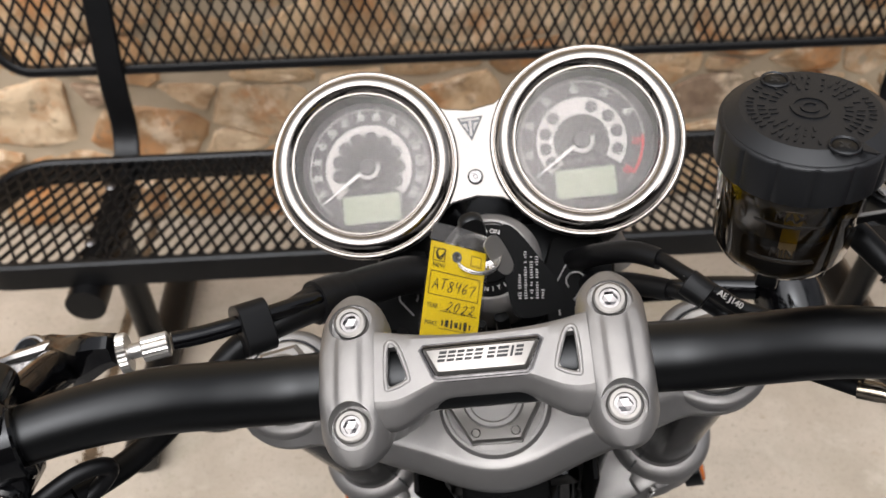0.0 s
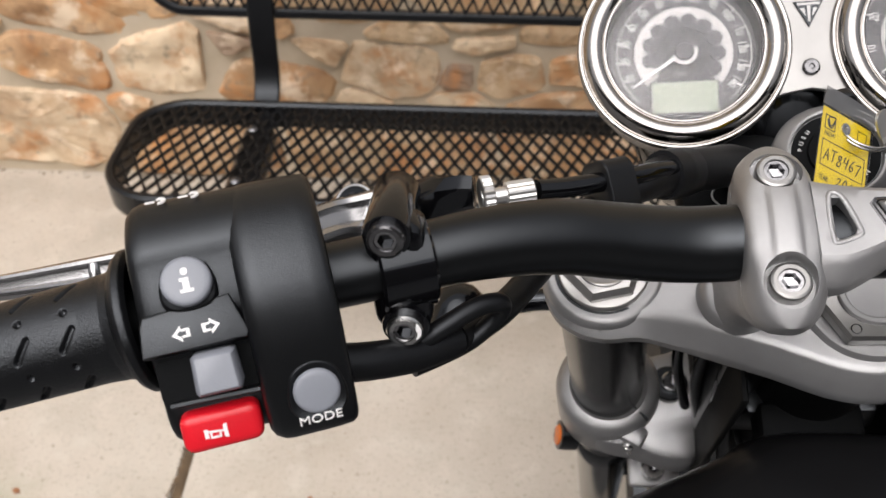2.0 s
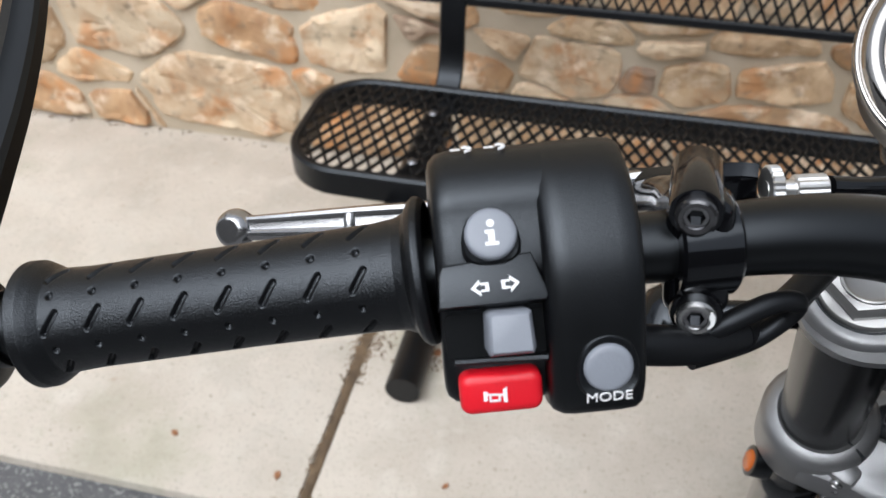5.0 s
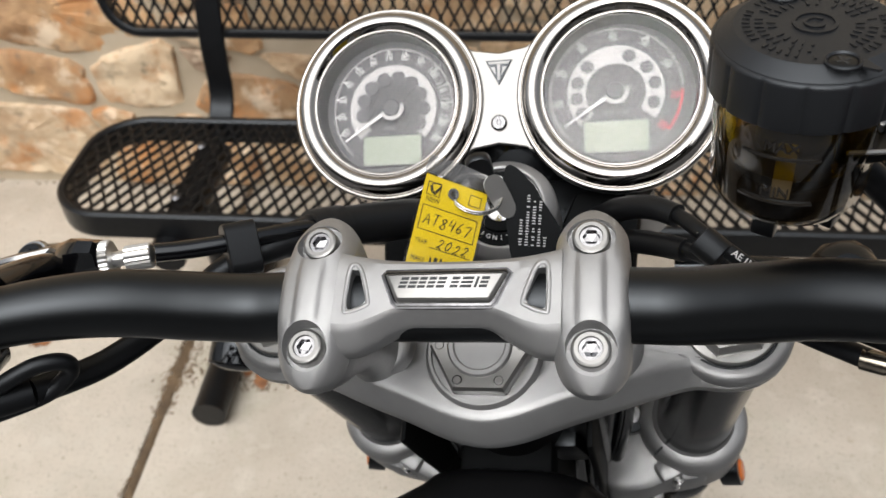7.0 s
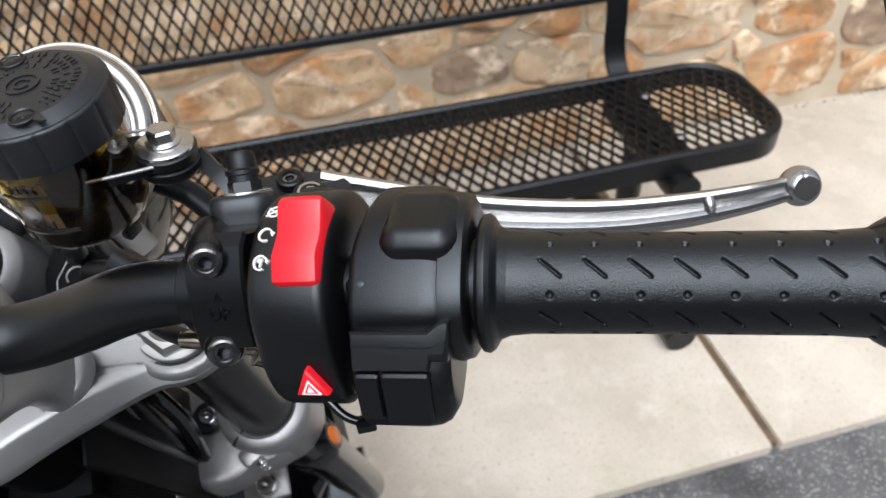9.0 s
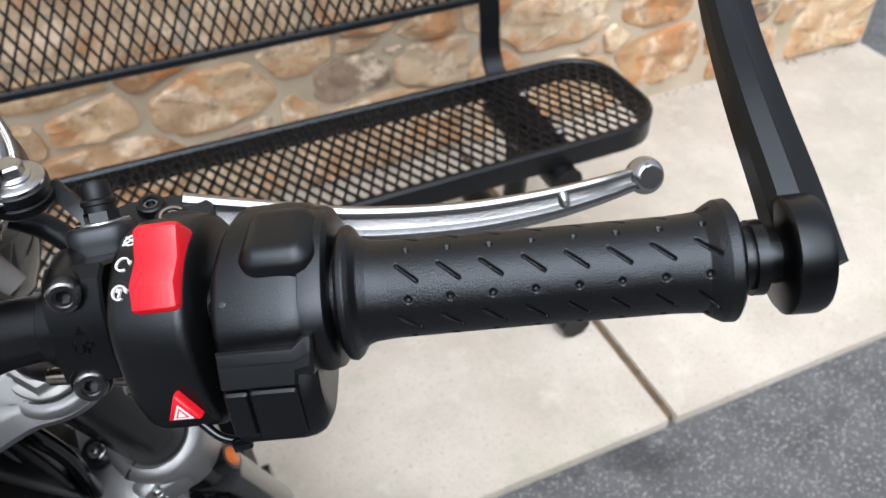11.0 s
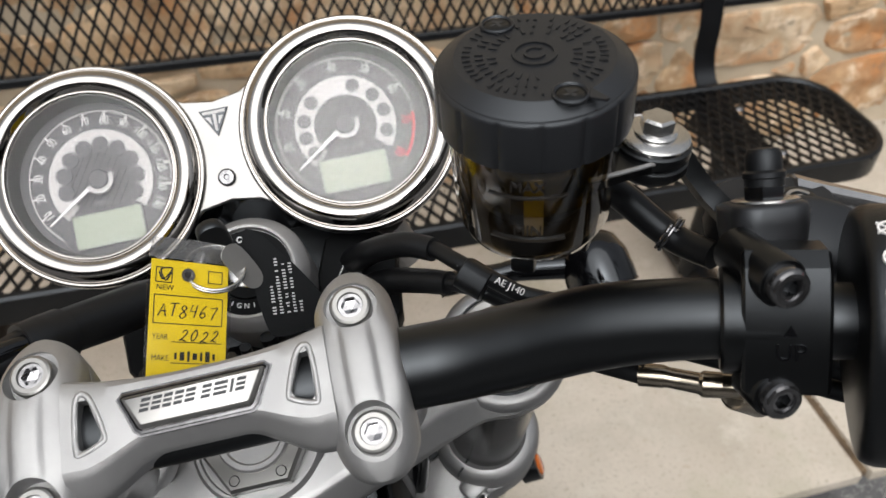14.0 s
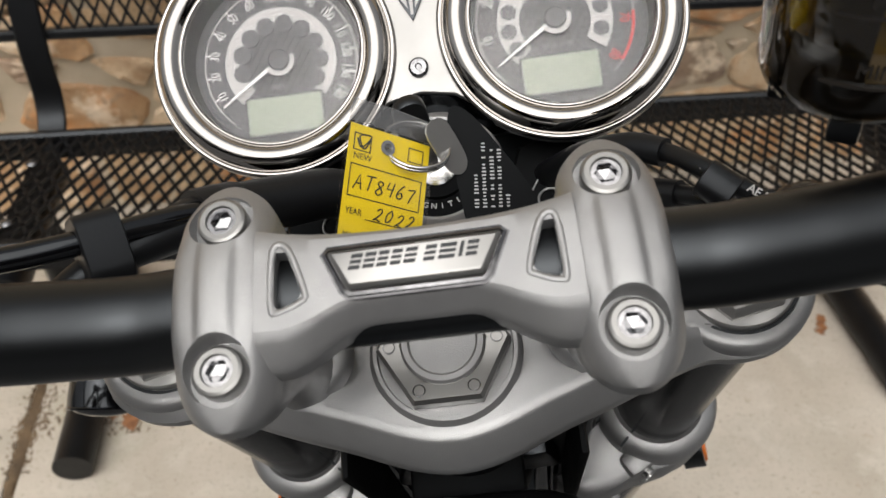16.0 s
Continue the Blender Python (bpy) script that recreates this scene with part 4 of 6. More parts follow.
def gauge(x, kind):
    m = gauge_pose(x)
    label = "round chrome-rimmed speedometer with a grey dial" if kind == "speed" else "round chrome-rimmed rev counter with a grey dial"
    g = bpart("speedometer" if kind == "speed" else "rev_counter", lathe(bmesh.new(), [(0, -62), (30, -62), (44, -58), (48, -50), (52.5, -6), (52.5, -4.6), (41, -4.6)], 64, m, cap=False), BLACK_PLASTIC, label=label)
    bpart("bezel", lathe(bmesh.new(), [(56.4, -1.5), (56.9, 0.6), (56.6, 2.2), (55.8, 3.0), (54.8, 3.0), (54.2, 2.5), (53.9, 3.4), (53.3, 5.6), (52.0, 7.6), (50.2, 9.0), (48.0, 9.7), (46.0, 9.3), (44.3, 8.2), (43.4, 6.9), (42.9, 6.5), (42.4, 7.0), (41.6, 6.9), (41.0, 6.1), (40.7, 5.0)], 96, m, cap=False), CHROME, g, "polished chrome bezel", 60)
    bpart("dial_wall", lathe(bmesh.new(), [(41.0, 6.0), (40.3, 2.0), (40.0, -9.0)], 64, m, cap=False), BLACK_PLASTIC, g)
    mb, m = m, m @ T(1.2 if kind == "speed" else -2.6, -1.0 if kind == "speed" else 0.8, -4.0)
    dial = bpart("dial", lathe(bmesh.new(), [(40.6, -3), (40.6, -2.2), (0, -2.2)], 64, mb @ T(0, 0, -5.0)), DIAL, g)
    bpart("dial_ring", ring_sector(35.8, 36.5, -48, 228, -2.2, -2.0, m), DIAL_LIGHT, dial)
    n_marks = 14 if kind == "speed" else 8
    a_first, a_last = (204, -33) if kind == "speed" else (190, -38)
    for k in range(n_marks):
        a = radians(a_first + (a_last - a_first) * k / (n_marks - 1))
        red = kind != "speed" and k >= 6
        ink = RED_INK if red else WHITE_INK
        q = [(33.6, -0.4), (36.2, -0.4), (36.2, 0.4), (33.6, 0.4)]
        q = [(u * math.cos(a) - v * math.sin(a), u * math.sin(a) + v * math.cos(a)) for u, v in q]
        bpart("dial_mark", flat(q, -2.2, -1.95, m), ink, dial)
        r = 31.4
        tm = m @ T(r * math.cos(a), r * math.sin(a), -2.1) @ Matrix.Rotation(a - math.pi / 2, 4, "Z") @ Matrix.Diagonal((0.74, 1, 1, 1))
        lettering("dial_number", str((k + 1) * 10), 6.4, tm, ink, dial)
    for k in range(-4, 5):
        h = math.sqrt(15.0 ** 2 - (3.2 * k) ** 2)
        bpart("hatch_line", flat([(3.2 * k - 0.35, -h), (3.2 * k + 0.35, -h), (3.2 * k + 0.35, h), (3.2 * k - 0.35, h)], -2.2, -1.98, m @ Matrix.Rotation(radians(-32), 4, "Z")), DIAL_DARK, dial)
    if kind == "speed":
        bpart("light_band", ring_sector(17.5, 26.5, -42, 222, -2.2, -1.9, m), DIAL_LIGHT, dial)
        for k in range(9):
            a = radians(-30 + 220 * k / 8)
            bpart("petal", lathe(bmesh.new(), [(4.3, -2.1), (4.3, -1.7), (0, -1.7)], 24, m @ T(18.6 * math.cos(a), 18.6 * math.sin(a), 0)), DIAL, dial)
        lettering("dial_word", "MPH", 3.2, m @ T(-2, -11.5, -2.1), GREY_INK, dial)
    else:
        bpart("light_band", ring_sector(16.5, 26.5, -36, 224, -2.2, -1.9, m), DIAL_LIGHT, dial)
        for a in (135, 163, 187, 211, 69, 38, 11, -18):
            a = radians(a)
            bpart("petal", lathe(bmesh.new(), [(3.7, -2.0), (3.7, -1.75), (0, -1.75)], 24, m @ T(21.6 * math.cos(a), 21.6 * math.sin(a), 0)), DIAL, dial)
        lettering("dial_word", "R.P.M. X 100", 2.7, m @ T(0, -11.5, -2.1), GREY_INK, dial)
        bpart("red_band", ring_sector(35, 36.4, -38, 0, -2.2, -1.9, m), RED_INK, dial)
    lcd = bpart("display", slab(bmesh.new(), rrect(37, 18.8, 1.0), ((0, -2.4), (0, -1.4), (0.6, -1.2)), m @ T(0, -25.0, 0)), DIAL, g)
    bpart("display_glass", slab(bmesh.new(), rrect(35, 17, 0.6), ((0, -1.4), (0, -1.0)), m @ T(0, -25.0, 0)), LCD, lcd, "blank pale green display")
    a = radians(214)
    c, s = math.cos(a), math.sin(a)
    nd = [(3, -1.0), (12, -0.8), (34, -0.35), (34, 0.35), (12, 0.8), (3, 1.0)]
    needle = bpart("needle", flat([(u * c - v * s, u * s + v * c) for u, v in nd], 0.6, 1.5, m), WHITE_INK, g)
    bpart("needle_hub", lathe(bmesh.new(), [(5.2, -2), (5.2, 1.6), (4.4, 2.4), (0, 2.5)], 32, m), DIAL, needle)
    bpart("needle_tail", ring_sector(4.6, 7.4, -150, 20, 0.8, 1.6, m, 24), DIAL_LIGHT, needle)
    pane = bpart("glass", lathe(bmesh.new(), [(41.3, 6.6), (41.3, 7.0), (20, 7.6), (0, 7.8)], 64, mb), GLASS, g)
    pane.visible_shadow = False
    return g


gauge(-68.4, "speed")
gauge(64.2, "rev")


# ---- controls ----
def body(bm, m, section, ends, centre=(0, 0)):
    """A housing skinned along the local x axis: ends are (x, scale) pairs, section is (y, z) points."""
    sec = round2d(section, 3)
    return loft(bm, [[m @ Vector((x, centre[0] + (y - centre[0]) * k, centre[1] + (z - centre[1]) * k)) for y, z in sec] for x, k in ends])


def button(name, m, poly, h, material, parent, label="", dome=0.6):
    return bpart(name, slab(bmesh.new(), poly, ((0, -4), (0, h - 1.0), (0.35, h - 0.35), (1.0, h), (2.2, h + dome * 0.3))[:5], m), material, parent, label, 45)


def circle2d(r, n=36):
    return [(r * math.cos(2 * math.pi * k / n), r * math.sin(2 * math.pi * k / n)) for k in range(n)]


# grips with moulded slots and dots
def grip(side, slot_at, dot_at, slant, first):
    m0 = bar_pose(300, side)
    out = side
    start = 268.0 if side > 0 else 264.6
    S, A = 400, 250
    d = Vector(BAR[9]) - Vector(BAR[8])
    step = d.length / d.x
    prof_s = [0, 1.2, 3.2, 5.0, 6.8, 10, 17, 60, 112, 122.5, 125.5, 128.5, 132, 133.5]
    prof_r = [21.6, 23.4, 23.8, 22.4, 19.2, 17.9, 17.2, 16.8, 16.8, 17.4, 19.4, 21.0, 21.2, 19.0]
    s = np.linspace(0, 133.5, S)[:, None]
    th = (np.arange(A) * 2 * np.pi / A)[None, :]
    r = np.interp(s, prof_s, prof_r) + 0 * th
    dent = np.zeros((S, A))
    for k in range(8):
        sk = (first - start) * step + 14.05 * k
        for j in range(6):
            for at, slot in ((slot_at, True), (dot_at, False)):
                t0 = radians(at + 60 * j)
                dt = (th - t0 + np.pi) % (2 * np.pi) - np.pi
                a, b = s - sk, dt * 17.0
                if slot:
                    ux, uy = math.cos(slant), math.sin(slant)
                    q = a * ux + b * uy
                    w = -a * uy + b * ux
                    dist = np.hypot(np.maximum(np.abs(q) - (3.7 if side < 0 else 4.3), 0), w) - (0.8 if side < 0 else 0.45)
                else:
                    dist = np.hypot(a, b) - 1.0
                dent = np.maximum(dent, np.clip(0.5 - dist / 0.5, 0, 1))
    r = r - 1.5 * dent
    along = (start - 300) * step + s + 0 * th
    y, z = -r * np.sin(th), r * np.cos(th)
    pts = np.stack([along * out, y, z], -1).reshape(-1, 3)
    M = np.array(m0)
    pts = (pts @ M[:3, :3].T + M[:3, 3]) * MM
    i = np.arange(S - 1)[:, None] * A
    j = np.arange(A)[None, :]
    jn = (j + 1) % A
    quads = np.stack([i + j, i + jn, i + A + jn, i + A + j], -1).reshape(-1, 4)
    if side < 0:
        quads = quads[:, ::-1]
    me = bpy.data.meshes.new("grip")
    me.from_pydata(pts.tolist(), [], quads.tolist())
    me.materials.append(BLACK_RUBBER)
    me.shade_smooth()
    ob = new("grip", me)
    ob.parent = bike
    ob["label"] = "black rubber grip with slots and dots"
    return ob


grip(-1, 28, -2, radians(56), 284.5)
grip(1, 4, 34, radians(42), 290.5)


# bar-end mirror stalks
def mirror_stalk(side):
    m = bar_pose(400, side)
    o = side
    hold = bpart("bar_end_mirror", lathe(bmesh.new(), [(13, 0), (13, 4), (9.5, 4.6), (9.5, 9), (18.6, 9.6), (20.4, 11), (20.6, 20), (19.6, 22.4), (17, 23.4), (0, 23.8)], 48, m @ Matrix.Rotation(radians(90 * o), 4, "Y")), BLACK_COAT, label="black bar-end mirror clamp and stalk")
    path = [(419, -104, 58), (424, -78, 61), (431, -42, 62), (441, -6, 60), (454, 34, 60), (469, 74, 63), (484, 112, 68)]
    loops = []
    P = spline([(o * x - (9 if o < 0 and k else 0), y, z) for k, (x, y, z) in enumerate(path)], 6)
    for i, q in enumerate(P):
        d = (P[min(i + 1, len(P) - 1)] - P[max(i - 1, 0)]).normalized()
        side_v = d.cross(Vector((0, 0, 1))).normalized()
        up = side_v.cross(d)
        f = i / (len(P) - 1)
        w, h = 12.0 - 5.0 * f, 9 - 4.0 * f
        loops.append([q + side_v * w * a + up * h * b for a, b in ((-1, -0.6), (-1, 0.45), (-0.75, 0.9), (-0.1, 1), (0.25, 0.62), (0.85, 0.5), (1, 0.2), (1, -0.6), (0.7, -1), (-0.7, -1))])
    bpart("stalk", loft(bmesh.new(), loops), BLACK_COAT, hold, sharp=32)
    e = P[-1]
    mm = basis((e.x + o * 42, e.y + 26, e.z + 8), (1, 0, 0), (0.1 * -o, -0.85, 0.5))
    head = bpart("mirror_head", lathe(bmesh.new(), [(44, -1), (48, -4), (48, -8), (38, -18), (20, -24), (0, -26)], 48, mm), BLACK_GLOSS, hold)
    bpart("mirror_glass", lathe(bmesh.new(), [(44.5, -2), (44.5, -0.6), (0, -0.6)], 48, mm), CHROME, head)
    cap_bolt(m @ Matrix.Rotation(radians(90 * o), 4, "Y") @ T(0, 0, 24.2), 6, 3, 2.6, DARK_STEEL, hold)


mirror_stalk(-1)
mirror_stalk(1)

# left switch block
LM = bar_pose(232, -1) @ T(1.6, -3.4, 0)
ALONG = LM.to_3x3() @ Vector((1, 0, 0))
S1 = [(34.5, 2), (34, 17), (27, 27.6), (17, 31.6), (9, 31.6), (3.5, 28.6), (-5, 24.6), (-11, 20.5), (-16, 13), (-20, 7), (-25, 0), (-32, -6), (-36, -13), (-33, -21), (-22, -26), (0, -29), (22, -26), (32, -14)]
S2 = [(34.5, 2), (34, 17), (27, 28), (14, 33), (1, 32.5), (-12, 28), (-23, 19.5), (-31.5, 11), (-38.5, 3.6), (-43.5, -3.5), (-44.4, -10), (-39, -18), (-24, -26), (0, -29), (22, -27), (33, -14)]
lsw = bpart("switch_block", body(bmesh.new(), LM, S1, ((-36, 0.86), (-35.2, 0.93), (-33, 0.98), (-30, 1), (6, 1)), (-4, 0)), BLACK_PLASTIC, label="black left switch block with red horn button", sharp=45)
bpart("inner_shell", body(bmesh.new(), LM, S2, ((-6.0, 0.9), (-4.6, 0.955), (-2, 0.99), (1, 1), (15, 1), (19.6, 0.992), (21.2, 0.965), (21.9, 0.92)), (-4, 0)), BLACK_PLASTIC, lsw, sharp=45)


def lface(m, x, y, z, deg):
    """A frame on a switch block, in its own axes: turned towards the rider by deg."""
    return m @ T(x, y, z) @ Matrix.Rotation(radians(deg), 4, "X")


im = lface(LM, -20, -2, 27.6, 17)
bpart("button_collar", slab(bmesh.new(), round2d([(8.6, -3), (6.4, 6.4), (0, 9.6), (-6.4, 6.4), (-8.6, -3), (-5, -8.2), (5, -8.2)], 6), ((-2.0, -6), (-0.4, -3), (0.5, -0.9), (0.8, -0.6), (1.2, -0.9)), im), BLACK_PLASTIC, lsw)
ib = button("info_button", im, circle2d(7.4), 2.0, GREY_BTN, lsw, "round grey info button")
for q in ([(x, y + 1.9) for x, y in circle2d(1.35, 16)], [(-2.2, -0.4), (1.15, -0.4), (1.15, -4.6), (2.4, -4.6), (2.4, -5.8), (-2.4, -5.8), (-2.4, -4.6), (-1.15, -4.6), (-1.15, -1.6), (-2.2, -1.6)][::-1]):
    bpart("letter", slab(bmesh.new(), q, ((0, 1.6), (0, 2.25)), im @ T(0, 1.2, 0) @ Matrix.Diagonal((0.8, 0.82, 1, 1))), WHITE_INK, ib)
lm = lface(LM, -21, -13.5, 20.6, 20)
ledge = bpart("signal_ledge", slab(bmesh.new(), [(-15.5, -6.5), (15, -6.5), (16, -4.5), (12, 7.5), (-13.5, 5.5), (-14.8, 3)], ((0.6, -9), (0, -7.5), (0, 0.8), (0.5, 1.5), (1.2, 1.7)), lm), BLACK_PLASTIC, lsw, sharp=30)
arrow = [(-7.2, 0), (-4, 2.8), (-4, 1.5), (-1.2, 1.5), (-1.2, -1.5), (-4, -1.5), (-4, -2.8)]
for sgn in (1, -1):
    for poly, zz, material in ((arrow, 1.75, WHITE_INK), (inset(arrow, -0.75), 1.85, BLACK_PLASTIC)):
        q = [(sgn * x, y) for x, y in poly]
        if zz > 1.8:
            q = [(sgn * (-3.9 + (x + 3.9) * 0.55), y * 0.5) for x, y in arrow]
        q = q if sgn > 0 else q[::-1]
        q = [(x + (-0.6 if sgn > 0 else 1.2), y - 0.5) for x, y in q[::-1]]
        bpart("arrow", slab(bmesh.new(), q, ((0, zz - 0.3), (0, zz)), lm @ T(0.6, -0.8, 0) @ Matrix.Rotation(radians(3), 4, "Z") @ Matrix.Diagonal((0.86, 0.86, 1, 1))), material, ledge)
tm = lface(LM, -17, -26, 13.6, 30)
bpart("signal_slot", slab(bmesh.new(), rrect(38, 13, 2), ((0, -12), (0, -7)), tm @ T(1, -1, 0)), MATTE_BLACK, lsw)
bpart("signal_switch", slab(bmesh.new(), [(-6.2, -6.4), (6.2, -6.4), (7.0, -4.6), (6.4, 5.6), (5.2, 6.4), (-5.2, 6.4), (-6.6, 5.4), (-7.0, -4.8)], ((0, -10), (0, 1.4), (1.1, 4.2), (1.6, 4.6)), tm), GREY_BTN, lsw, "grey indicator switch", 40)
bpart("slot_lip", tube(bmesh.new(), [LM @ Vector(q) for q in ((-33, -29.5, 3.0), (-20, -30, 3.2), (-6, -31, 4.5))], 1.3, 8, 4), BLACK_PLASTIC, lsw)
hm = lface(LM, -20, -35.5, -6.5, 42)
horn = bpart("horn_button", slab(bmesh.new(), rrect(24.5, 12.6, 3.4), ((0, -6), (0, 2.2), (0.5, 3.4), (1.4, 4.0), (2.8, 4.3)), hm), RED, lsw, "red horn button", 50)
for q in ([(-4, -1.2), (-2.8, -1.2), (-2.8, 1.8), (-4, 1.8)], [(-2.8, 1.2), (1.8, 0.7), (1.8, 0.0), (-2.8, 0.5)], [(1.8, 2.2), (3.0, 2.6), (3.0, -2.2), (1.8, -1.8)], [(-2.4, -1.6), (1.0, -1.6), (1.0, -0.9), (-2.4, -0.9)], [(-2.4, -1.6), (-1.7, -1.6), (-1.7, 0.6), (-2.4, 0.6)], [(0.4, -1.6), (1.0, -1.6), (1.0, 0.4), (0.4, 0.4)]):
    bpart("horn_sign", flat([(x - 1.5, y - 0.5) for x, y in q], 4.1, 4.5, hm), WHITE_INK, horn)
mo = lface(LM, 10.2, -36.0, 5.6, 42)
bpart("button_collar", slab(bmesh.new(), round2d([(8.8, -3), (6.6, 6.4), (0, 9.6), (-6.6, 6.4), (-8.8, -3), (-5, -8.4), (5, -8.4)], 6), ((-3, -6), (-1.2, -3), (-0.3, 1.0), (0.3, 1.5), (1.2, 0.9)), mo), BLACK_PLASTIC, lsw)
button("mode_button", mo, circle2d(7.2), 2.4, GREY_BTN, lsw, "round grey mode button")
lettering("mode_word", "MODE", 4.4, lface(LM, 10.6, -40.8, -0.6, 55) @ T(-0.9, 0.4, 4.3) @ Matrix.Diagonal((1.08, 1, 1, 1)), WHITE_INK, lsw)
beam_m = lface(LM, -19, 26.4, 28.4, -36) @ T(0, 0, 0.4)
for x in (-5.5, 4.5):
    for q in (ring_sector(1.4, 2.4, -90, 90, 0, 0.6, beam_m @ T(x, 0, 0), 16), flat([(x - 0.6, 1.3), (x - 0.6, 2), (x + 0.1, 2), (x + 0.1, 1.3)], 0, 0.4, beam_m), flat([(x - 4, -0.2), (x - 4, 0.6), (x - 1, 0.6), (x - 1, -0.2)], 0, 0.4, beam_m)):
        bpart("beam_sign", q, WHITE_INK, lsw)

# clutch perch, lever and cable adjuster
pm = bar_pose(187, -1)
perch = bpart("clutch_perch", lathe(bmesh.new(), [(11.5, -9.5), (16, -9.5), (17, -8.5), (17, 8.5), (16, 9.5), (11.5, 9.5)], 40, pm @ Matrix.Rotation(radians(90), 4, "Y"), cap=False), BLACK_GLOSS, label="gloss black clutch perch")
bd = Vector((-0.06, 0.83, -0.55)).normalized()
for at, length, head in ((Vector((-187.2, -27.8, 50.2)), 36, DARK_STEEL), (Vector((-185, -48.6, 23.4)), 26, STEEL)):
    bmx = basis(at, (1, 0, 0), -bd)
    bpart("bolt_boss", lathe(bmesh.new(), [(7.6, -length), (8.2, -length + 1), (8.2, -5), (7.8, -3.5), (6.6, -3.5)], 32, bmx), BLACK_GLOSS, perch)
    cap_bolt(bmx, 6.3, 6, 3.2, head, perch)
    if head is STEEL:
        bpart("paint_smear", slab(bmesh.new(), round2d([(3.6, -3.0), (5.4, -1.6), (5.8, 1.4), (4.6, 3.6), (3.9, 1.2), (4.4, -0.6)], 3), ((0, -0.1), (0.2, 0.3)), bmx), WHITE_INK, perch, "dab of white paint")
bpart("clamp_cap", slab(bmesh.new(), rrect(20, 42, 7), ((0.5, -13), (0, -12), (0, -3.2), (0.7, -1.6), (2.2, -0.4), (4.4, 0.2)), basis((-186, -33.9, 34.2), ALONG, (0.04, -0.79, 0.61))), BLACK_GLOSS, perch, sharp=75)
bm = tube(bmesh.new(), [(-192, -6, 14), (-197, 10, -8), (-203, 20, -26), (-212, 28, -44)], [10, 10, 11, 11], 18, 6)
bpart("perch_arm", bm, BLACK_GLOSS, perch)
casting = []
for x, y0, y1, z0, z1 in ((-241, 30, 44, -58, -46), (-236, 25, 49, -60, -43), (-222, 22, 49, -58, -40), (-210, 18, 45, -52, -32), (-198, 16, 41, -44, -22), (-185, 17, 38, -34, -12), (-175, 19, 35, -27, -9), (-169, 20, 34, -25, -9.5)):
    ym, zm = (y0 + y1) / 2, (z0 + z1) / 2
    casting.append([(x, y0, z0 + 3), (x, y0, zm + 1), (x, y0 + 4, z1 - 2.5), (x, ym - 3, z1), (x, ym + 3, z1), (x, y1 - 4, z1 - 2.5), (x, y1, zm), (x, y1, z0 + 3), (x, y1 - 3, z0), (x, y0 + 3, z0)])
bpart("adjuster_body", loft(bmesh.new(), casting), BLACK_GLOSS, perch, sharp=28)
for z, r0, r1, material in ((-42, 9.8, 8.6, STEEL), (-40, 7.4, 6.2, BLACK_GLOSS)):
    bpart("pivot_washer" if r0 > 9 else "pivot_cap", lathe(bmesh.new(), [(r0, -4), (r0, 0.6), (r1, 2.2), (r1 * 0.5, 2.6), (2.6, 2.2), (2.2, 0.6), (0, 0.6)], 32, T(-227, 37, z)), material, perch)


def knurled(bm, m, r, h, n=30):
    out = []
    for k in range(2 * n):
        a = math.pi * k / n
        rr = r if k % 2 else r * 0.93
        out.append((rr * math.cos(a), rr * math.sin(a)))
    return slab(bm, out, ((0.6, -h / 2), (0, -h / 2 + 0.5), (0, h / 2 - 0.5), (0.6, h / 2)), m)


ax = Vector((19.5, 5.0, -4)).normalized()
bpart("lock_wheel", knurled(bmesh.new(), basis((-163.6, 23.6, -17.0), (0, 1, 0), ax), 9.4, 4.6, 26), ZINC, perch, "knurled chrome lock wheel", 20)
bpart("adjuster_screw", tube(bmesh.new(), [(-166, 23.0, -16.6), (-146, 28.0, -20.6)], 3.6, 16, 1), ZINC, perch)
bpart("adjuster_barrel", knurled(bmesh.new(), basis((-150.4, 26.6, -20.2), (0, 1, 0), ax), 6.0, 12, 18), ZINC, perch, "fluted chrome adjuster", 20)


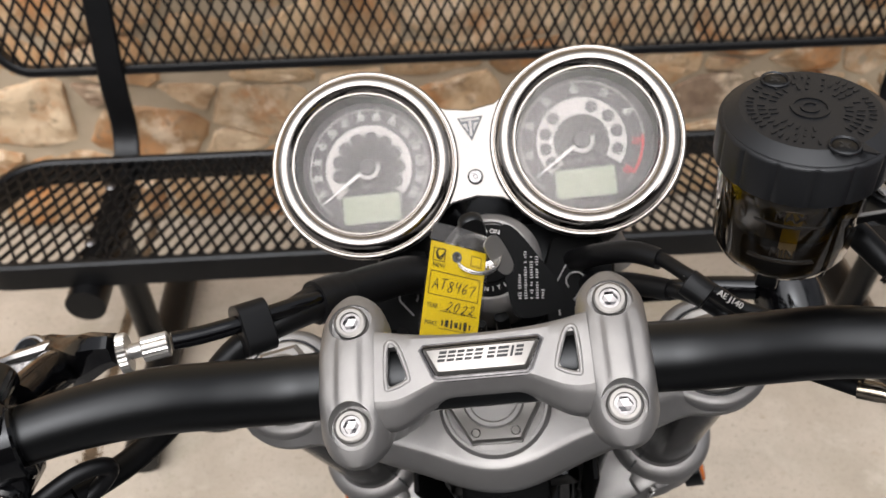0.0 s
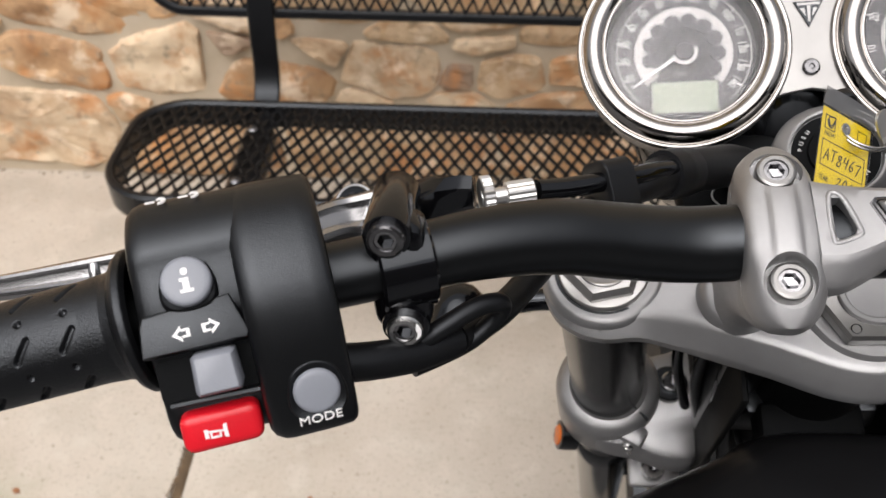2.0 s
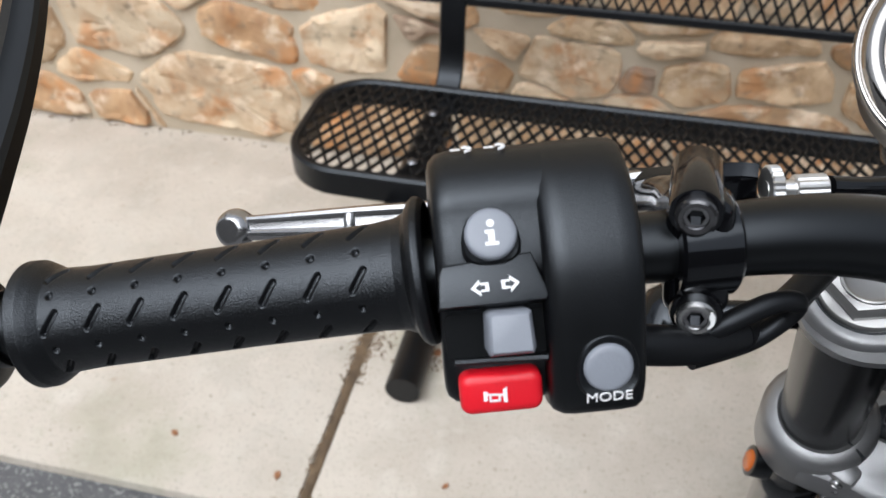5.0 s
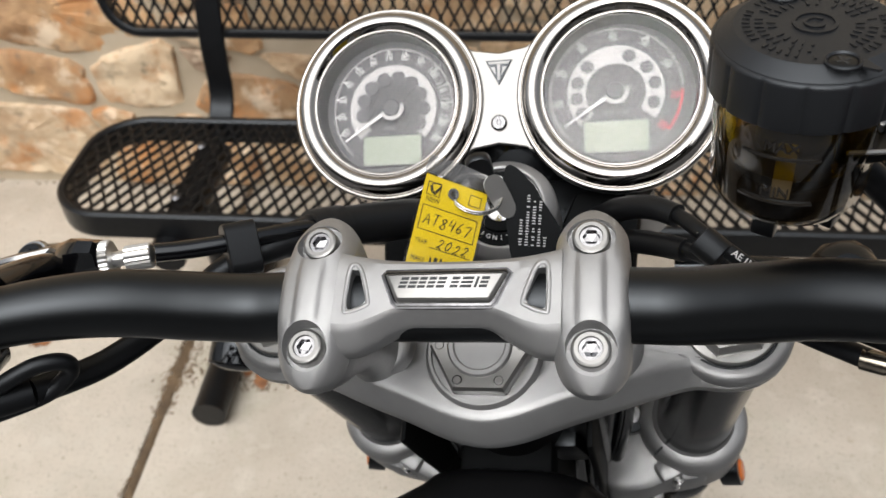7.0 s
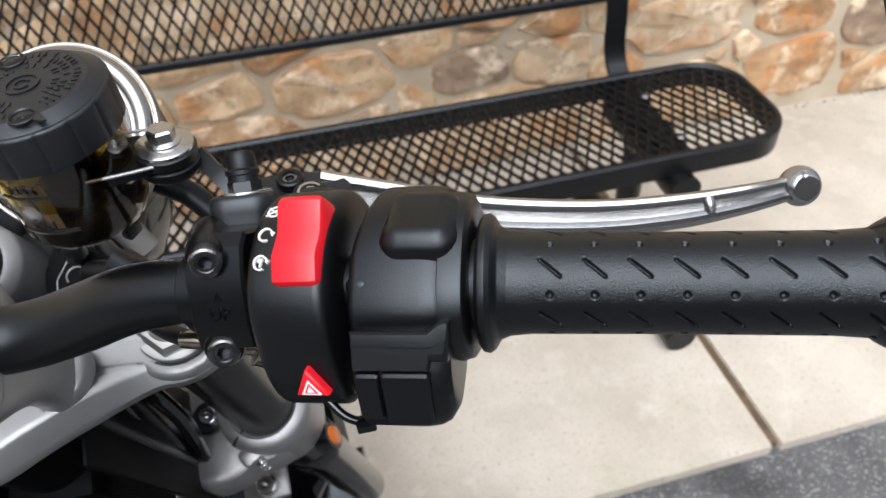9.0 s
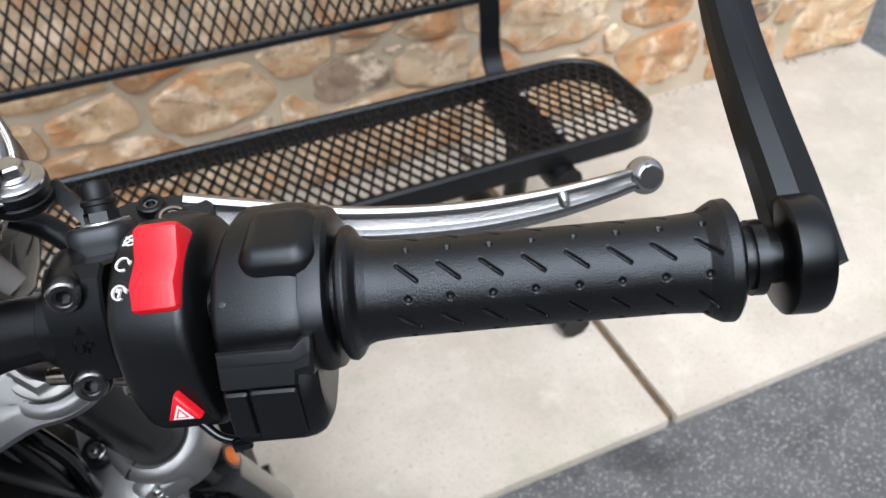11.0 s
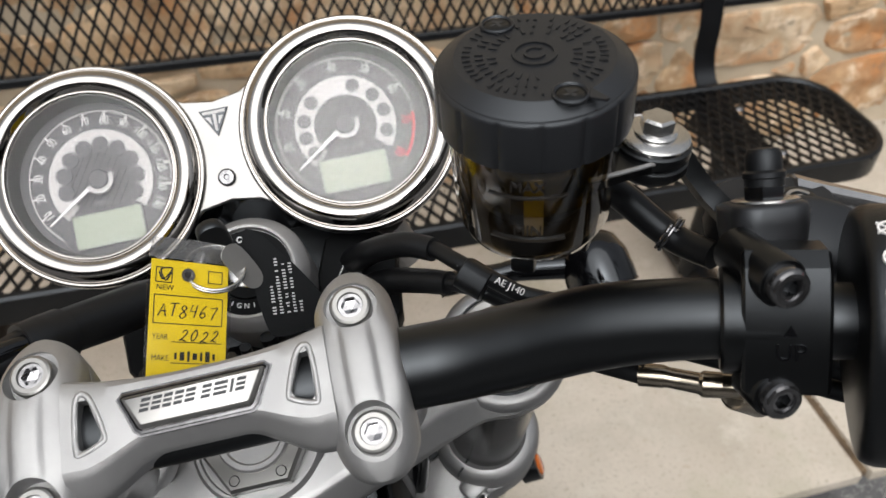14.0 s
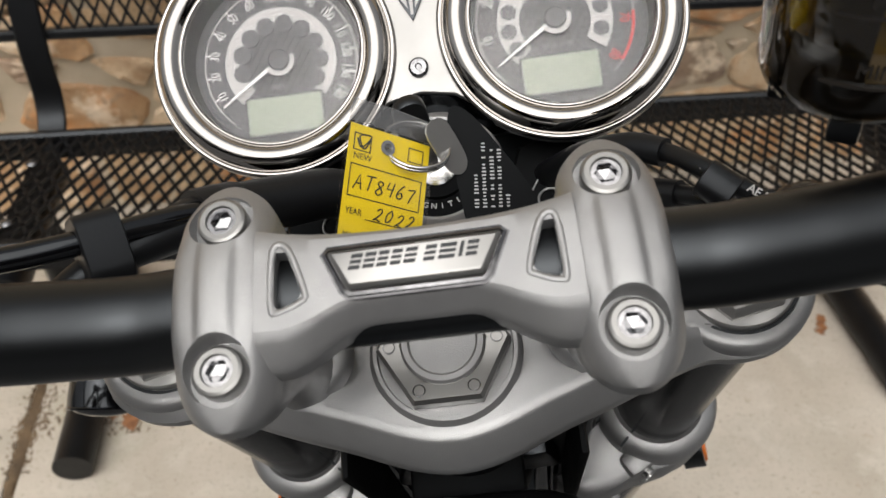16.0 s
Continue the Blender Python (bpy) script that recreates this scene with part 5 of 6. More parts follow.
def lever(name, path, material, label):
    """A forged lever: two rounded ridges with a milled channel between them, a cross rib and a ball end with a flat."""
    P = spline(path, 9)
    loops, rib = [], None
    for i, q in enumerate(P):
        d = (P[min(i + 1, len(P) - 1)] - P[max(i - 1, 0)]).normalized()
        up = Vector((0, -0.35, 1))
        up = (up - d * up.dot(d)).normalized()
        fw = up.cross(d)
        fw = fw if fw.y > 0 else -fw
        f = i / (len(P) - 1)
        w = float(np.interp(f, (0, 0.15, 0.4, 0.7, 0.85, 0.95, 1), (12.0, 10.4, 9.2, 7.6, 6.4, 5.4, 5.2)))
        h = float(np.interp(f, (0, 0.15, 0.4, 0.7, 0.85, 0.95, 1), (8.6, 7.6, 6.8, 6.0, 5.4, 4.8, 4.6)))
        loops.append([q + fw * w * a + up * h * b for a, b in ((1, 0.1), (0.95, 0.6), (0.78, 0.93), (0.55, 1), (0.36, 0.82), (0.26, 0.78), (-0.2, 0.7), (-0.32, 0.8), (-0.5, 0.9), (-0.75, 0.8), (-0.95, 0.4), (-1, -0.1), (-0.9, -0.7), (-0.5, -1), (0.5, -1), (0.95, -0.6))])
        if rib is None and f > 0.74:
            rib = [q + fw * w * a + up * h * b for a, b in ((0.45, 0.7), (0.1, 0.72), (-0.4, 0.6))]
    ob = bpart(name, loft(bmesh.new(), loops), material, label=label, sharp=34)
    bpart("cross_rib", tube(bmesh.new(), rib, 2.6, 12, 4), material, ob)
    e, n = P[-1], Vector((0, -0.62, 0.78))
    bm = bmesh.new()
    bmesh.ops.create_uvsphere(bm, u_segments=32, v_segments=20, radius=9.0, matrix=Matrix.Translation(e))
    for v in bm.verts:
        over = (v.co - e).dot(n) - 6.8
        if over > 0:
            v.co -= n * over
    bpart("ball_end", bm, material, ob, sharp=30)
    return ob


LEVER = mat("polished_lever", (0.45, 0.45, 0.455), 0.23, metal=0.97, vary=0.1, scale=60, grain=0.05, grain_scale=600)
lever("clutch_lever", [(-212, 34, -47), (-230, 28, -42), (-246, 14, -28), (-264, 4.5, -19), (-290, -2, -15.4), (-320, -7, -14), (-350, -11.8, -13.2), (-380, -16, -13)], LEVER, "polished aluminium clutch lever with ball end")
lever("brake_lever", [(214, 26, -8), (240, 18, -14), (280, 3.5, -21.5), (325, -10, -23), (362, -17.2, -22.4), (392, -20, -22), (417.5, -20.4, -22)], LEVER, "polished aluminium brake lever with ball end")


def cable(name, pts, r, material=HOSE, label="", parent=None, seg=14):
    return bpart(name, tube(bmesh.new(), pts, r, seg, 8), material, parent, label, 60)


cable("clutch_cable", [(-143.5, 28.8, -21.2), (-130, 33.5, -28), (-111, 42, -38), (-84, 58, -58), (-60, 78, -92), (-45, 88, -130)], 4.4, BLACK_GLOSS)
cable("wiring_loom", [(-172, -42, -2), (-158, -22, -26), (-140, 8, -44), (-124, 30, -48), (-106, 42, -50), (-84, 60, -66), (-62, 76, -90), (-42, 88, -112), (-15, 92, -150)], [6, 6, 6, 6.5, 7, 10, 11, 11, 9], HOSE, "taped black wiring loom")
bpart("cable_band", slab(bmesh.new(), rrect(19, 26, 6), ((0.6, -7.5), (0, -7), (0, 7), (0.6, 7.5)), basis((-112.5, 39.5, -42), (0, 0.5, -1), (27, 14, -16))), HOSE, None, "rubber cable band", 40)
cable("loom_boot", [(-88, 57, -62), (-82, 61, -68), (-76, 66, -75)], [11.6, 12.2, 11.8], HOSE)
cable("switch_lead", [(-206, -60, 27), (-196, -57, 20), (-184, -51, 9), (-172, -42, -2)], 6.6, HOSE)
cable("thin_lead", [(-190, -52, 8), (-176, -44, 12), (-163, -35, 11), (-155, -31, 5), (-157, -33, -3), (-168, -42, -6), (-186, -54, 2)], 3.6, HOSE)

# right switch block and throttle housing
RM = bar_pose(212, 1)
R1 = [(34, -2), (33, 10), (26, 21), (14, 27.5), (2, 29), (-12, 26.5), (-23, 19), (-31, 10), (-37, 1), (-40, -8), (-36, -17), (-12, -26), (14, -26), (29, -15)]
rsw = bpart("switch_block", body(bmesh.new(), RM, R1, ((-13.6, 0.9), (-12.8, 0.955), (-11, 0.988), (-8.6, 1), (11.6, 1), (13.6, 0.98), (15, 0.92)), (-2, 0)), BLACK_PLASTIC, label="black right switch block with red stop switch", sharp=45)
RAL = RM.to_3x3() @ Vector((1, 0, 0))
km = lface(RM, 6.0, 4.6, 28.4, 3)
rocker = []
for x in (-8.4, -7.8, -6.2, 6.2, 7.8, 8.4):
    e = 2.2 if abs(x) > 8 else (0.7 if abs(x) > 7 else 0)
    rocker.append([km @ Vector((x, y, z)) for y, z in ((-14.6 + e, -6), (-14.8 + e, 0.6 - e * 0.3), (-14.0 + e * 0.6, 2.0 - e), (-6.6, 4.6 - e), (-6.0, 4.8 - e), (3, 3.0 - e), (13.2 - e * 0.4, 5.4 - e), (14.8 - e * 0.8, 4.6 - e), (15.6 - e, 2.4 - e), (15.8 - e, -6))])
bpart("stop_switch", loft(bmesh.new(), rocker), RED, rsw, "red engine stop rocker", 30)
for y, z, deg, zc in ((18.6, 25.4, -24, 0), (8.6, 28.6, -8, 1), (-1.6, 28.7, 6, 2)):
    nm = lface(RM, -7.2, y - 0.8, z + 0.7, deg)
    bpart("stop_sign", ring_sector(2.15, 2.65, 20, (340, 300, 300)[zc], -1.5, 0.3, nm, 24), WHITE_INK, rsw)
    if zc != 0:
        bpart("stop_sign", flat([(1.7, 0.7), (2.5, -0.7), (3.3, 0.7)], -1.5, 0.3, nm @ Matrix.Rotation(radians(4), 4, "Z")), WHITE_INK, rsw)
    else:
        for turn in (38, 142):
            bpart("stop_sign", flat([(-3.4, -0.22), (3.4, -0.22), (3.4, 0.22), (-3.4, 0.22)], -1.5, 0.3, nm @ Matrix.Rotation(radians(turn), 4, "Z")), WHITE_INK, rsw)
    if zc == 2:
        for q in ([(-0.7, 1.5), (-0.2, 1.5), (-0.5, 0.1), (-1.0, 0.1)], [(0.3, 1.5), (0.8, 1.5), (0.1, -1.6), (-0.3, -1.6)], [(-1.0, 0.1), (0.2, 0.1), (0.2, 0.5), (-1.0, 0.5)]):
            bpart("stop_sign", flat(q[::-1], -1.5, 0.3, nm), WHITE_INK, rsw)
hz = lface(RM, 5.4, -35.0, 4.4, 54)
bpart("hazard_well", slab(bmesh.new(), [(-11, -6), (7.6, -6), (6.6, 5), (-6, 7)], ((0, -3), (0, -0.6), (0.8, -0.3)), hz), BLACK_PLASTIC, rsw)
tri = [(-6.2, -4.6), (6.0, -4.6), (0.6, 5.6), (-0.6, 5.6)]
hb = bpart("hazard_button", slab(bmesh.new(), tri, ((0, 0), (0, 2.6), (0.5, 3.4), (1, 3.6)), hz), RED, rsw, "red triangular hazard button", 40)
bpart("hazard_sign", flat([(-3.8, -3.8), (3.8, -3.8), (0, 2.4)], 3.5, 3.75, hz), WHITE_INK, hb)
bpart("hazard_sign", flat([(-2.5, -3.1), (2.5, -3.1), (0, 1.1)], 3.6, 3.9, hz), RED, hb)
bpart("hazard_sign", flat([(-1.5, -2.6), (1.5, -2.6), (0, 0.0)], 3.7, 4.05, hz), WHITE_INK, hb)
TMM = bar_pose(246, 1)
R2 = [(38, -8), (36, 4), (29, 15), (16, 22), (2, 23), (-11, 21), (-18, 18), (-22, 14), (-36, 6), (-44, -3), (-47, -11), (-41, -20), (-20, -26), (10, -26), (30, -18)]
thr_sec = round2d(R2, 3)
loops = []
for x, k in ((-17.4, 0.92), (-16.6, 0.97), (-14.8, 1), (6, 1), (10, 0.985), (13, 0.95), (15.5, 0.86)):
    cut = 0.19 if x < -10 else 0.0
    loops.append([TMM @ Vector((x + cut * max(0.0, y - 4), -2 + (y + 2) * k, z * k)) for y, z in thr_sec])
thr = bpart("throttle_housing", loft(bmesh.new(), loops), BLACK_PLASTIC, label="black throttle cable housing", sharp=40)
R3 = [(35, -8), (34, 6), (26, 17), (14, 23), (0, 24), (-13, 21.5), (-22, 15), (-27, 4), (-26, -10), (-18, -22), (8, -24), (27, -18)]
bpart("throttle_drum", body(bmesh.new(), TMM, R3, ((11.5, 0.86), (12.5, 0.95), (17, 0.95), (20, 0.92), (21.5, 0.84)), (2, 0)), BLACK_PLASTIC, thr, sharp=35)
bpart("raised_pad", slab(bmesh.new(), rrect(20.5, 23, 4.5), ((-3.4, -6), (-2.8, -2.0), (-1.8, -0.4), (-0.6, 1.0), (0.6, 2.1), (2.0, 2.8), (4, 3.1)), TMM @ T(5.4, 15.5, 21.4) @ Matrix.Rotation(radians(-24), 4, "X")), BLACK_PLASTIC, thr, sharp=70)
seam_m = TMM @ T(0, -21.5, 15.4) @ Matrix.Rotation(radians(33), 4, "X")
bpart("seam_ridge", slab(bmesh.new(), [(-16.6, -10), (15.5, -10), (16.5, 3.5), (13.5, 3.5), (9, 0), (-16.6, 0)], ((0, -8), (0, 1.6), (0.9, 2.7), (2.0, 2.9)), seam_m), BLACK_PLASTIC, thr, sharp=30)
bpart("seam_step", slab(bmesh.new(), [(-16.2, -13), (9, -13), (10, -8), (15, -7), (15.6, -2), (9.6, -4.6), (-16.2, -4.6)], ((0, -8), (0, 2.6), (0.6, 3.3)), seam_m), BLACK_PLASTIC, thr, sharp=30)
for x, w, h, dz in ((-11.8, 8.6, 18, 0.2), (1.2, 16.2, 20, 1.2)):
    bpart("cable_cover", slab(bmesh.new(), rrect(w, h, 1.5), ((0.8, -10), (0, -8), (0, 1.6), (0.8, 2.6)), TMM @ T(x, -39.0, 1.4) @ Matrix.Rotation(radians(50), 4, "X") @ T(0, 0, dz)), BLACK_PLASTIC, thr, sharp=30)
bm = bmesh.new()
bmesh.ops.create_uvsphere(bm, u_segments=20, v_segments=12, radius=4.6, matrix=TMM @ T(-13.0, -7, 17.8) @ Matrix.Diagonal((1.3, 0.9, 0.9, 1)))
bpart("round_boss", bm, BLACK_PLASTIC, thr)
cable("cable_tie", [(206, -72, 26), (211, -79, 24), (218, -82, 22), (226, -80, 20), (228, -66, 12)], 1.6, BLACK_GLOSS, seg=8)
bpart("tie_head", box(bmesh.new(), (7, 5, 5), basis((217, -82.5, 22), RAL, (0, -0.7, 0.7)), 0.8), BLACK_GLOSS)
bpart("throttle_tube", lathe(bmesh.new(), [(14, -6), (15.5, -6), (15.5, 8), (14, 8)], 32, bar_pose(268, 1) @ Matrix.Rotation(radians(90), 4, "Y"), cap=False), BLACK_RUBBER)
bpart("switch_bracket", box(bmesh.new(), (6, 15, 5), RM @ T(20.5, 20, -2), 1.0), STEEL)

# brake master cylinder
cm = bar_pose(174, 1)
mc = bpart("master_cylinder", lathe(bmesh.new(), [(11.5, -9), (15.5, -9), (16.5, -8), (16.5, 8), (15.5, 9), (11.5, 9)], 40, cm @ Matrix.Rotation(radians(90), 4, "Y"), cap=False), BLACK_COAT, label="black brake master cylinder")
band_m = bar_pose(182, 1)
cu, cn = (0.814, 0.581), (-0.581, 0.814)
band = [(cu[0] * u + cn[0] * v, cu[1] * u + cn[1] * v) for u, v in ((23, -6), (23.5, 10), (19, 14), (8, 16.4), (-8, 16.4), (-18, 14.5), (-20, 9), (-19, -2), (-11, -14.5), (8, -16), (18, -13))]
loops = [[band_m @ Vector((x, y * k, z * k)) for y, z in band] for x, k in ((-12, 0.94), (-11, 1), (11, 1), (12, 0.94))]
bpart("clamp_half", loft(bmesh.new(), loops), BLACK_COAT, mc, sharp=25)
for v, depth in (((177.1, -20.4, 50.1), 30), ((172.8, -46.1, 27.6), 16)):
    b = basis(v, RAL, (0.05, -0.72, 0.69))
    bpart("bolt_boss", lathe(bmesh.new(), [(7.4, -depth), (7.4, -4.6), (7.0, -3.8), (6.2, -3.8)], 32, b), BLACK_COAT, mc)
    cap_bolt(b @ T(0, 0, 0.5), 6.0, 6, 3.0, DARK_STEEL, mc)
um = band_m @ basis((1, cn[0] * 16.6 + cu[0] * -4, cn[1] * 16.6 + cu[1] * -4), (1, 0, 0), (0, *cn))
lettering("clamp_word", "UP", 7.0, um @ T(0, -1, 0), BLACK_GLOSS, mc, thick=0.4)
bpart("clamp_arrow", slab(bmesh.new(), [(-2.0, 0), (2.0, 0), (0, 3.4)], ((0, 0), (0.3, 0.6)), um @ T(0, 4, 0)), BLACK_GLOSS, mc)
bl = basis((190.6, 15.2, 28.6), (1, 0, 0), (0.12, 0.86, 0.5))
bpart("cylinder_body", slab(bmesh.new(), rrect(23, 22, 6.5), ((0.6, -40), (0, -38), (0, -13), (-0.9, -7), (-1.0, -2.2), (-0.4, -0.8), (1.0, 0), (2.4, 0)), bl @ T(-1.2, 0, 0)), ANOD_GREY, mc, sharp=40)
bpart("cylinder_top", lathe(bmesh.new(), [(10.4, -0.6), (10.4, 0.6), (9.6, 1.0), (6, 1.0)], 36, bl), STEEL, mc)
bpart("bleed_screw", slab(bmesh.new(), hexagon(6.6), ((0.6, 0.4), (0, 1.0), (0, 4.6), (0.8, 5.2)), bl), BLACK_GLOSS, mc)
bpart("bleed_cap", lathe(bmesh.new(), [(6.0, 4.6), (6.0, 7), (6.6, 7.5), (6.6, 9), (5.6, 9.8), (5.6, 14.6), (4.6, 16.4), (0, 16.8)], 28, bl), HOSE, mc, "black rubber bleed nipple cap")
bpart("cylinder_neck", slab(bmesh.new(), round2d([(198, -4), (222, -7), (229, 14), (208, 23)], 4), ((1, -16), (0, -14), (0, 6), (1.5, 9), (4, 10))), ANOD_GREY, mc, sharp=60)
bpart("lever_mount", slab(bmesh.new(), round2d([(-16, -9), (8, -12), (22, -8), (26, 4), (14, 12), (-14, 10)], 4), ((0.8, -16), (0, -14), (0, -1), (1, 0), (2.2, 0)), basis((203, 25, 4), (1, -0.1, 0), (0.15, 0.3, 0.95))), ANOD_GREY, mc, sharp=32)
cap_bolt(basis((205, 31, 6), (1, 0, 0), (0.15, 0.3, 0.95)), 6, 4, 2.6, BLACK_COAT, mc, "pivot_bolt")
mark_m = basis((212.6, 20.5, 8.2), (1, 0, 0), (0.15, 0.3, 0.95))
bpart("mark_disc", lathe(bmesh.new(), [(7.2, -6), (7.2, -0.4), (6.6, 0), (0, 0.1)], 32, mark_m), BLACK_COAT, mc)
bpart("mount_mark", ring_sector(4.2, 5.4, 30, 350, 0, 0.4, mark_m, 28), STEEL, mc)
bpart("mount_mark", ring_sector(1.6, 2.8, -150, 120, 0, 0.4, mark_m, 20), STEEL, mc)
cable("brake_hose", [(148, -21, -13.2), (138, -13, -21), (124, 2, -42), (112, 22, -90), (104, 34, -150)], 3.9, HOSE)
bpart("hose_fitting", tube(bmesh.new(), [(146, -20.4, -14), (153, -23.4, -11.6), (154, -24, -11.2), (163, -29, -8.4), (164, -29.6, -8), (169.5, -31.6, -6.6)], [4.0, 4.0, 3.5, 3.6, 4.5, 4.3], 20, 1), BRAID, None, "bright steel hose fitting", 30)
bpart("hose_elbow", tube(bmesh.new(), [(168, -31, -7), (174, -33, -7.4), (179, -34, -11)], 4.0, 14, 4), BRAID)
bpart("banjo", lathe(bmesh.new(), [(8, -6), (9.6, -5), (9.6, 5), (8, 6), (6, 6.4)], 28, basis((181, -33, -13), (0, 0, 1), (0.8, -0.3, -0.5))), BRAID)
bpart("banjo_bolt", loft(bmesh.new(), [[basis((181, -33, -13), (0, 0, 1), (0.8, -0.3, -0.5)) @ Vector((*q, z)) for q in hexagon(7, 6)] for z in (5, 12)]), DARK_STEEL)

# brake fluid reservoir, upright
res_m = basis((125.2, 60.2, 66.8), (1, -0.1, 0), (0.045, 0.375, 0.925))
RELIEF = mat("raised_amber_plastic", (0.016, 0.013, 0.01), 0.2, vary=0.1, spec=0.6)
reservoir = bpart("fluid_reservoir", lathe(bmesh.new(), [(15, -65), (20, -64.5), (23.4, -62), (25.6, -57), (27.2, -24), (27.5, -14)], 64, res_m, cap=False), AMBER, label="smoked amber brake fluid reservoir with black cap")
loops = []
for r, z, cut in ((29.0, -20.6, 0.4), (29.8, -20.2, 0.6), (30.0, -19.2, 0.6), (30.0, -5.2, 0.6), (29.8, -4.5, 0.3), (29.3, -3.9, 0), (28.6, -3.6, 0)):
    loops.append([res_m @ Vector((rr * math.cos(a), rr * math.sin(a), z)) for a, rr in ((2 * math.pi * k / 150, r - (cut if k % 10 == 0 else 0)) for k in range(150))])
cap_part = bpart("cap", loft(bmesh.new(), loops), CAP_PLASTIC, reservoir, "ribbed black screw cap", 30)
bpart("cap_disc", lathe(bmesh.new(), [(28.7, -3.9), (28.5, -3.4), (24.4, -0.5), (23.6, -0.1), (0, 0.1)], 96, res_m), CAP_PLASTIC, cap_part, sharp=9)
CAP_MARK = mat("worn_relief_black", (0.0085, 0.009, 0.0105), 0.4, vary=0.2)
bpart("cap_mark", ring_sector(5.6, 6.6, 0, 360, 0, 0.7, res_m, 40), CAP_MARK, cap_part)
bpart("cap_mark", ring_sector(2.4, 3.3, 40, 330, 0, 0.7, res_m, 24), CAP_MARK, cap_part)
rnd = random.Random(9)
for rad, count, size in ((12.6, 30, 2.5), (16.2, 40, 2.5), (20.0, 50, 2.4)):
    for k in range(count):
        a = 2 * math.pi * k / count
        if rnd.random() < 0.16 or abs(((a - radians(-75) + math.pi) % (2 * math.pi)) - math.pi) < 0.32:
            continue
        tw = res_m @ Matrix.Rotation(a, 4, "Z") @ T(rad, 0, 0.3)
        bpart("cap_letter_bar", box(bmesh.new(), (size, rnd.uniform(0.5, 1.0), 0.3), tw), CAP_MARK, cap_part)
inv = res_m.inverted()
for q in ((129.1, 39.2, 75.2), (118.6, 77.9, 60.5)):
    loc = inv @ Vector(q)
    sm = res_m @ T(loc.x, loc.y, 0)
    bpart("screw_well", lathe(bmesh.new(), [(5.2, 0), (5.2, 0.7), (4.7, 1.0), (4.2, 0.4)], 28, sm, cap=False), CAP_MARK, cap_part)
    scr = bpart("cap_screw", lathe(bmesh.new(), [(3.9, 0), (3.9, 0.35), (3.4, 0.6), (0, 0.65)], 28, sm), BLACK_COAT, cap_part)
    for r in (0.5, 0.5 + math.pi / 2):
        bpart("screw_slot", box(bmesh.new(), (4.4, 0.9, 0.5), sm @ Matrix.Rotation(r, 4, "Z") @ T(0, 0, 0.5)), BLACK_INK, scr)
bpart("cap_flash", slab(bmesh.new(), [(5.5, 1.5), (9.5, -4.6), (8.6, -5.2), (4.6, -3.4)], ((0, 0), (0, 0.8)), res_m @ T(*(inv @ Vector((129.1, 39.2, 75.2))).xy, 0)), CAP_MARK, cap_part)
bpart("fluid", lathe(bmesh.new(), [(22.4, -43), (24.4, -42), (25.0, -27), (24.6, -26.6), (0, -26.6)], 48, res_m), FLUID, reservoir, "yellow brake fluid")
bpart("float", lathe(bmesh.new(), [(15, -60), (18.5, -56), (18.5, -47), (12, -42), (12, -20)], 32, res_m), mat("dark_diaphragm", (0.012, 0.010, 0.007), 0.4), reservoir)
bpart("reservoir_base", lathe(bmesh.new(), [(12, -64), (20.5, -62.6), (23.4, -58), (24.2, -51), (23.0, -50.4), (0, -50.4)], 48, res_m), RELIEF, reservoir)
bpart("strip", slab(bmesh.new(), rrect(6, 22, 1), ((0, 22.6), (0, 23.2)), res_m @ Matrix.Rotation(radians(-100), 4, "Z") @ T(0, 0, -40) @ Matrix.Rotation(radians(90), 4, "Y") @ Matrix.Rotation(radians(90), 4, "Z")), mat("pale_strip", (0.4, 0.37, 0.3), 0.4), reservoir)
for zz, word in ((-28, "MAX"), (-46, "MIN")):
    wm = res_m @ Matrix.Rotation(radians(-104), 4, "Z") @ T(26.2 + (zz + 46) * 0.04, 0, zz) @ Matrix.Rotation(radians(90), 4, "Y") @ Matrix.Rotation(radians(90), 4, "Z")
    lettering("level_word", word, 5.0, wm, RELIEF, reservoir, thick=0.5)
    bpart("level_line", ring_sector(25.4 + (zz + 46) * 0.04, 26.5 + (zz + 46) * 0.04, -130, -78, zz - 4.6, zz - 3.9, res_m, 16), RELIEF, reservoir)
bpart("foot", lathe(bmesh.new(), [(9, -72), (12, -69), (16, -63)], 28, res_m), BLACK_PLASTIC, reservoir)
for a in (160, 250, 330):
    bpart("lug", box(bmesh.new(), (5, 8, 8), res_m @ Matrix.Rotation(radians(a), 4, "Z") @ T(18, 0, -67), 1), BLACK_PLASTIC, reservoir)
ear = basis((163.2, 44.3, 34.5), (1, 0, 0), UP)
bpart("bracket_plate", slab(bmesh.new(), [(-30, -16), (-26, -18), (10, -7), (12, 2), (8, 11), (-22, 14)], ((0, -7.5), (0, -4.6)), ear), BLACK_COAT, reservoir)
bpart("bracket_lip", tube(bmesh.new(), [ear @ Vector(q) for q in ((-28, -19, -2), (-10, -13, -4), (9, -7, -5))], 0.8, 8, 3), CAST_SMOOTH, reservoir)
bpart("bracket_lip", tube(bmesh.new(), [ear @ Vector(q) for q in ((-22, 13, -3), (0, 14, -3), (9, 10, -4))], 0.7, 8, 3), CAST_SMOOTH, reservoir)
bpart("rubber_mount", lathe(bmesh.new(), [(11, -14), (12.4, -12), (12.4, -9), (10.6, -8), (12.4, -7), (12.4, -3.4), (11, -2.4)], 36, ear), BLACK_RUBBER, reservoir)
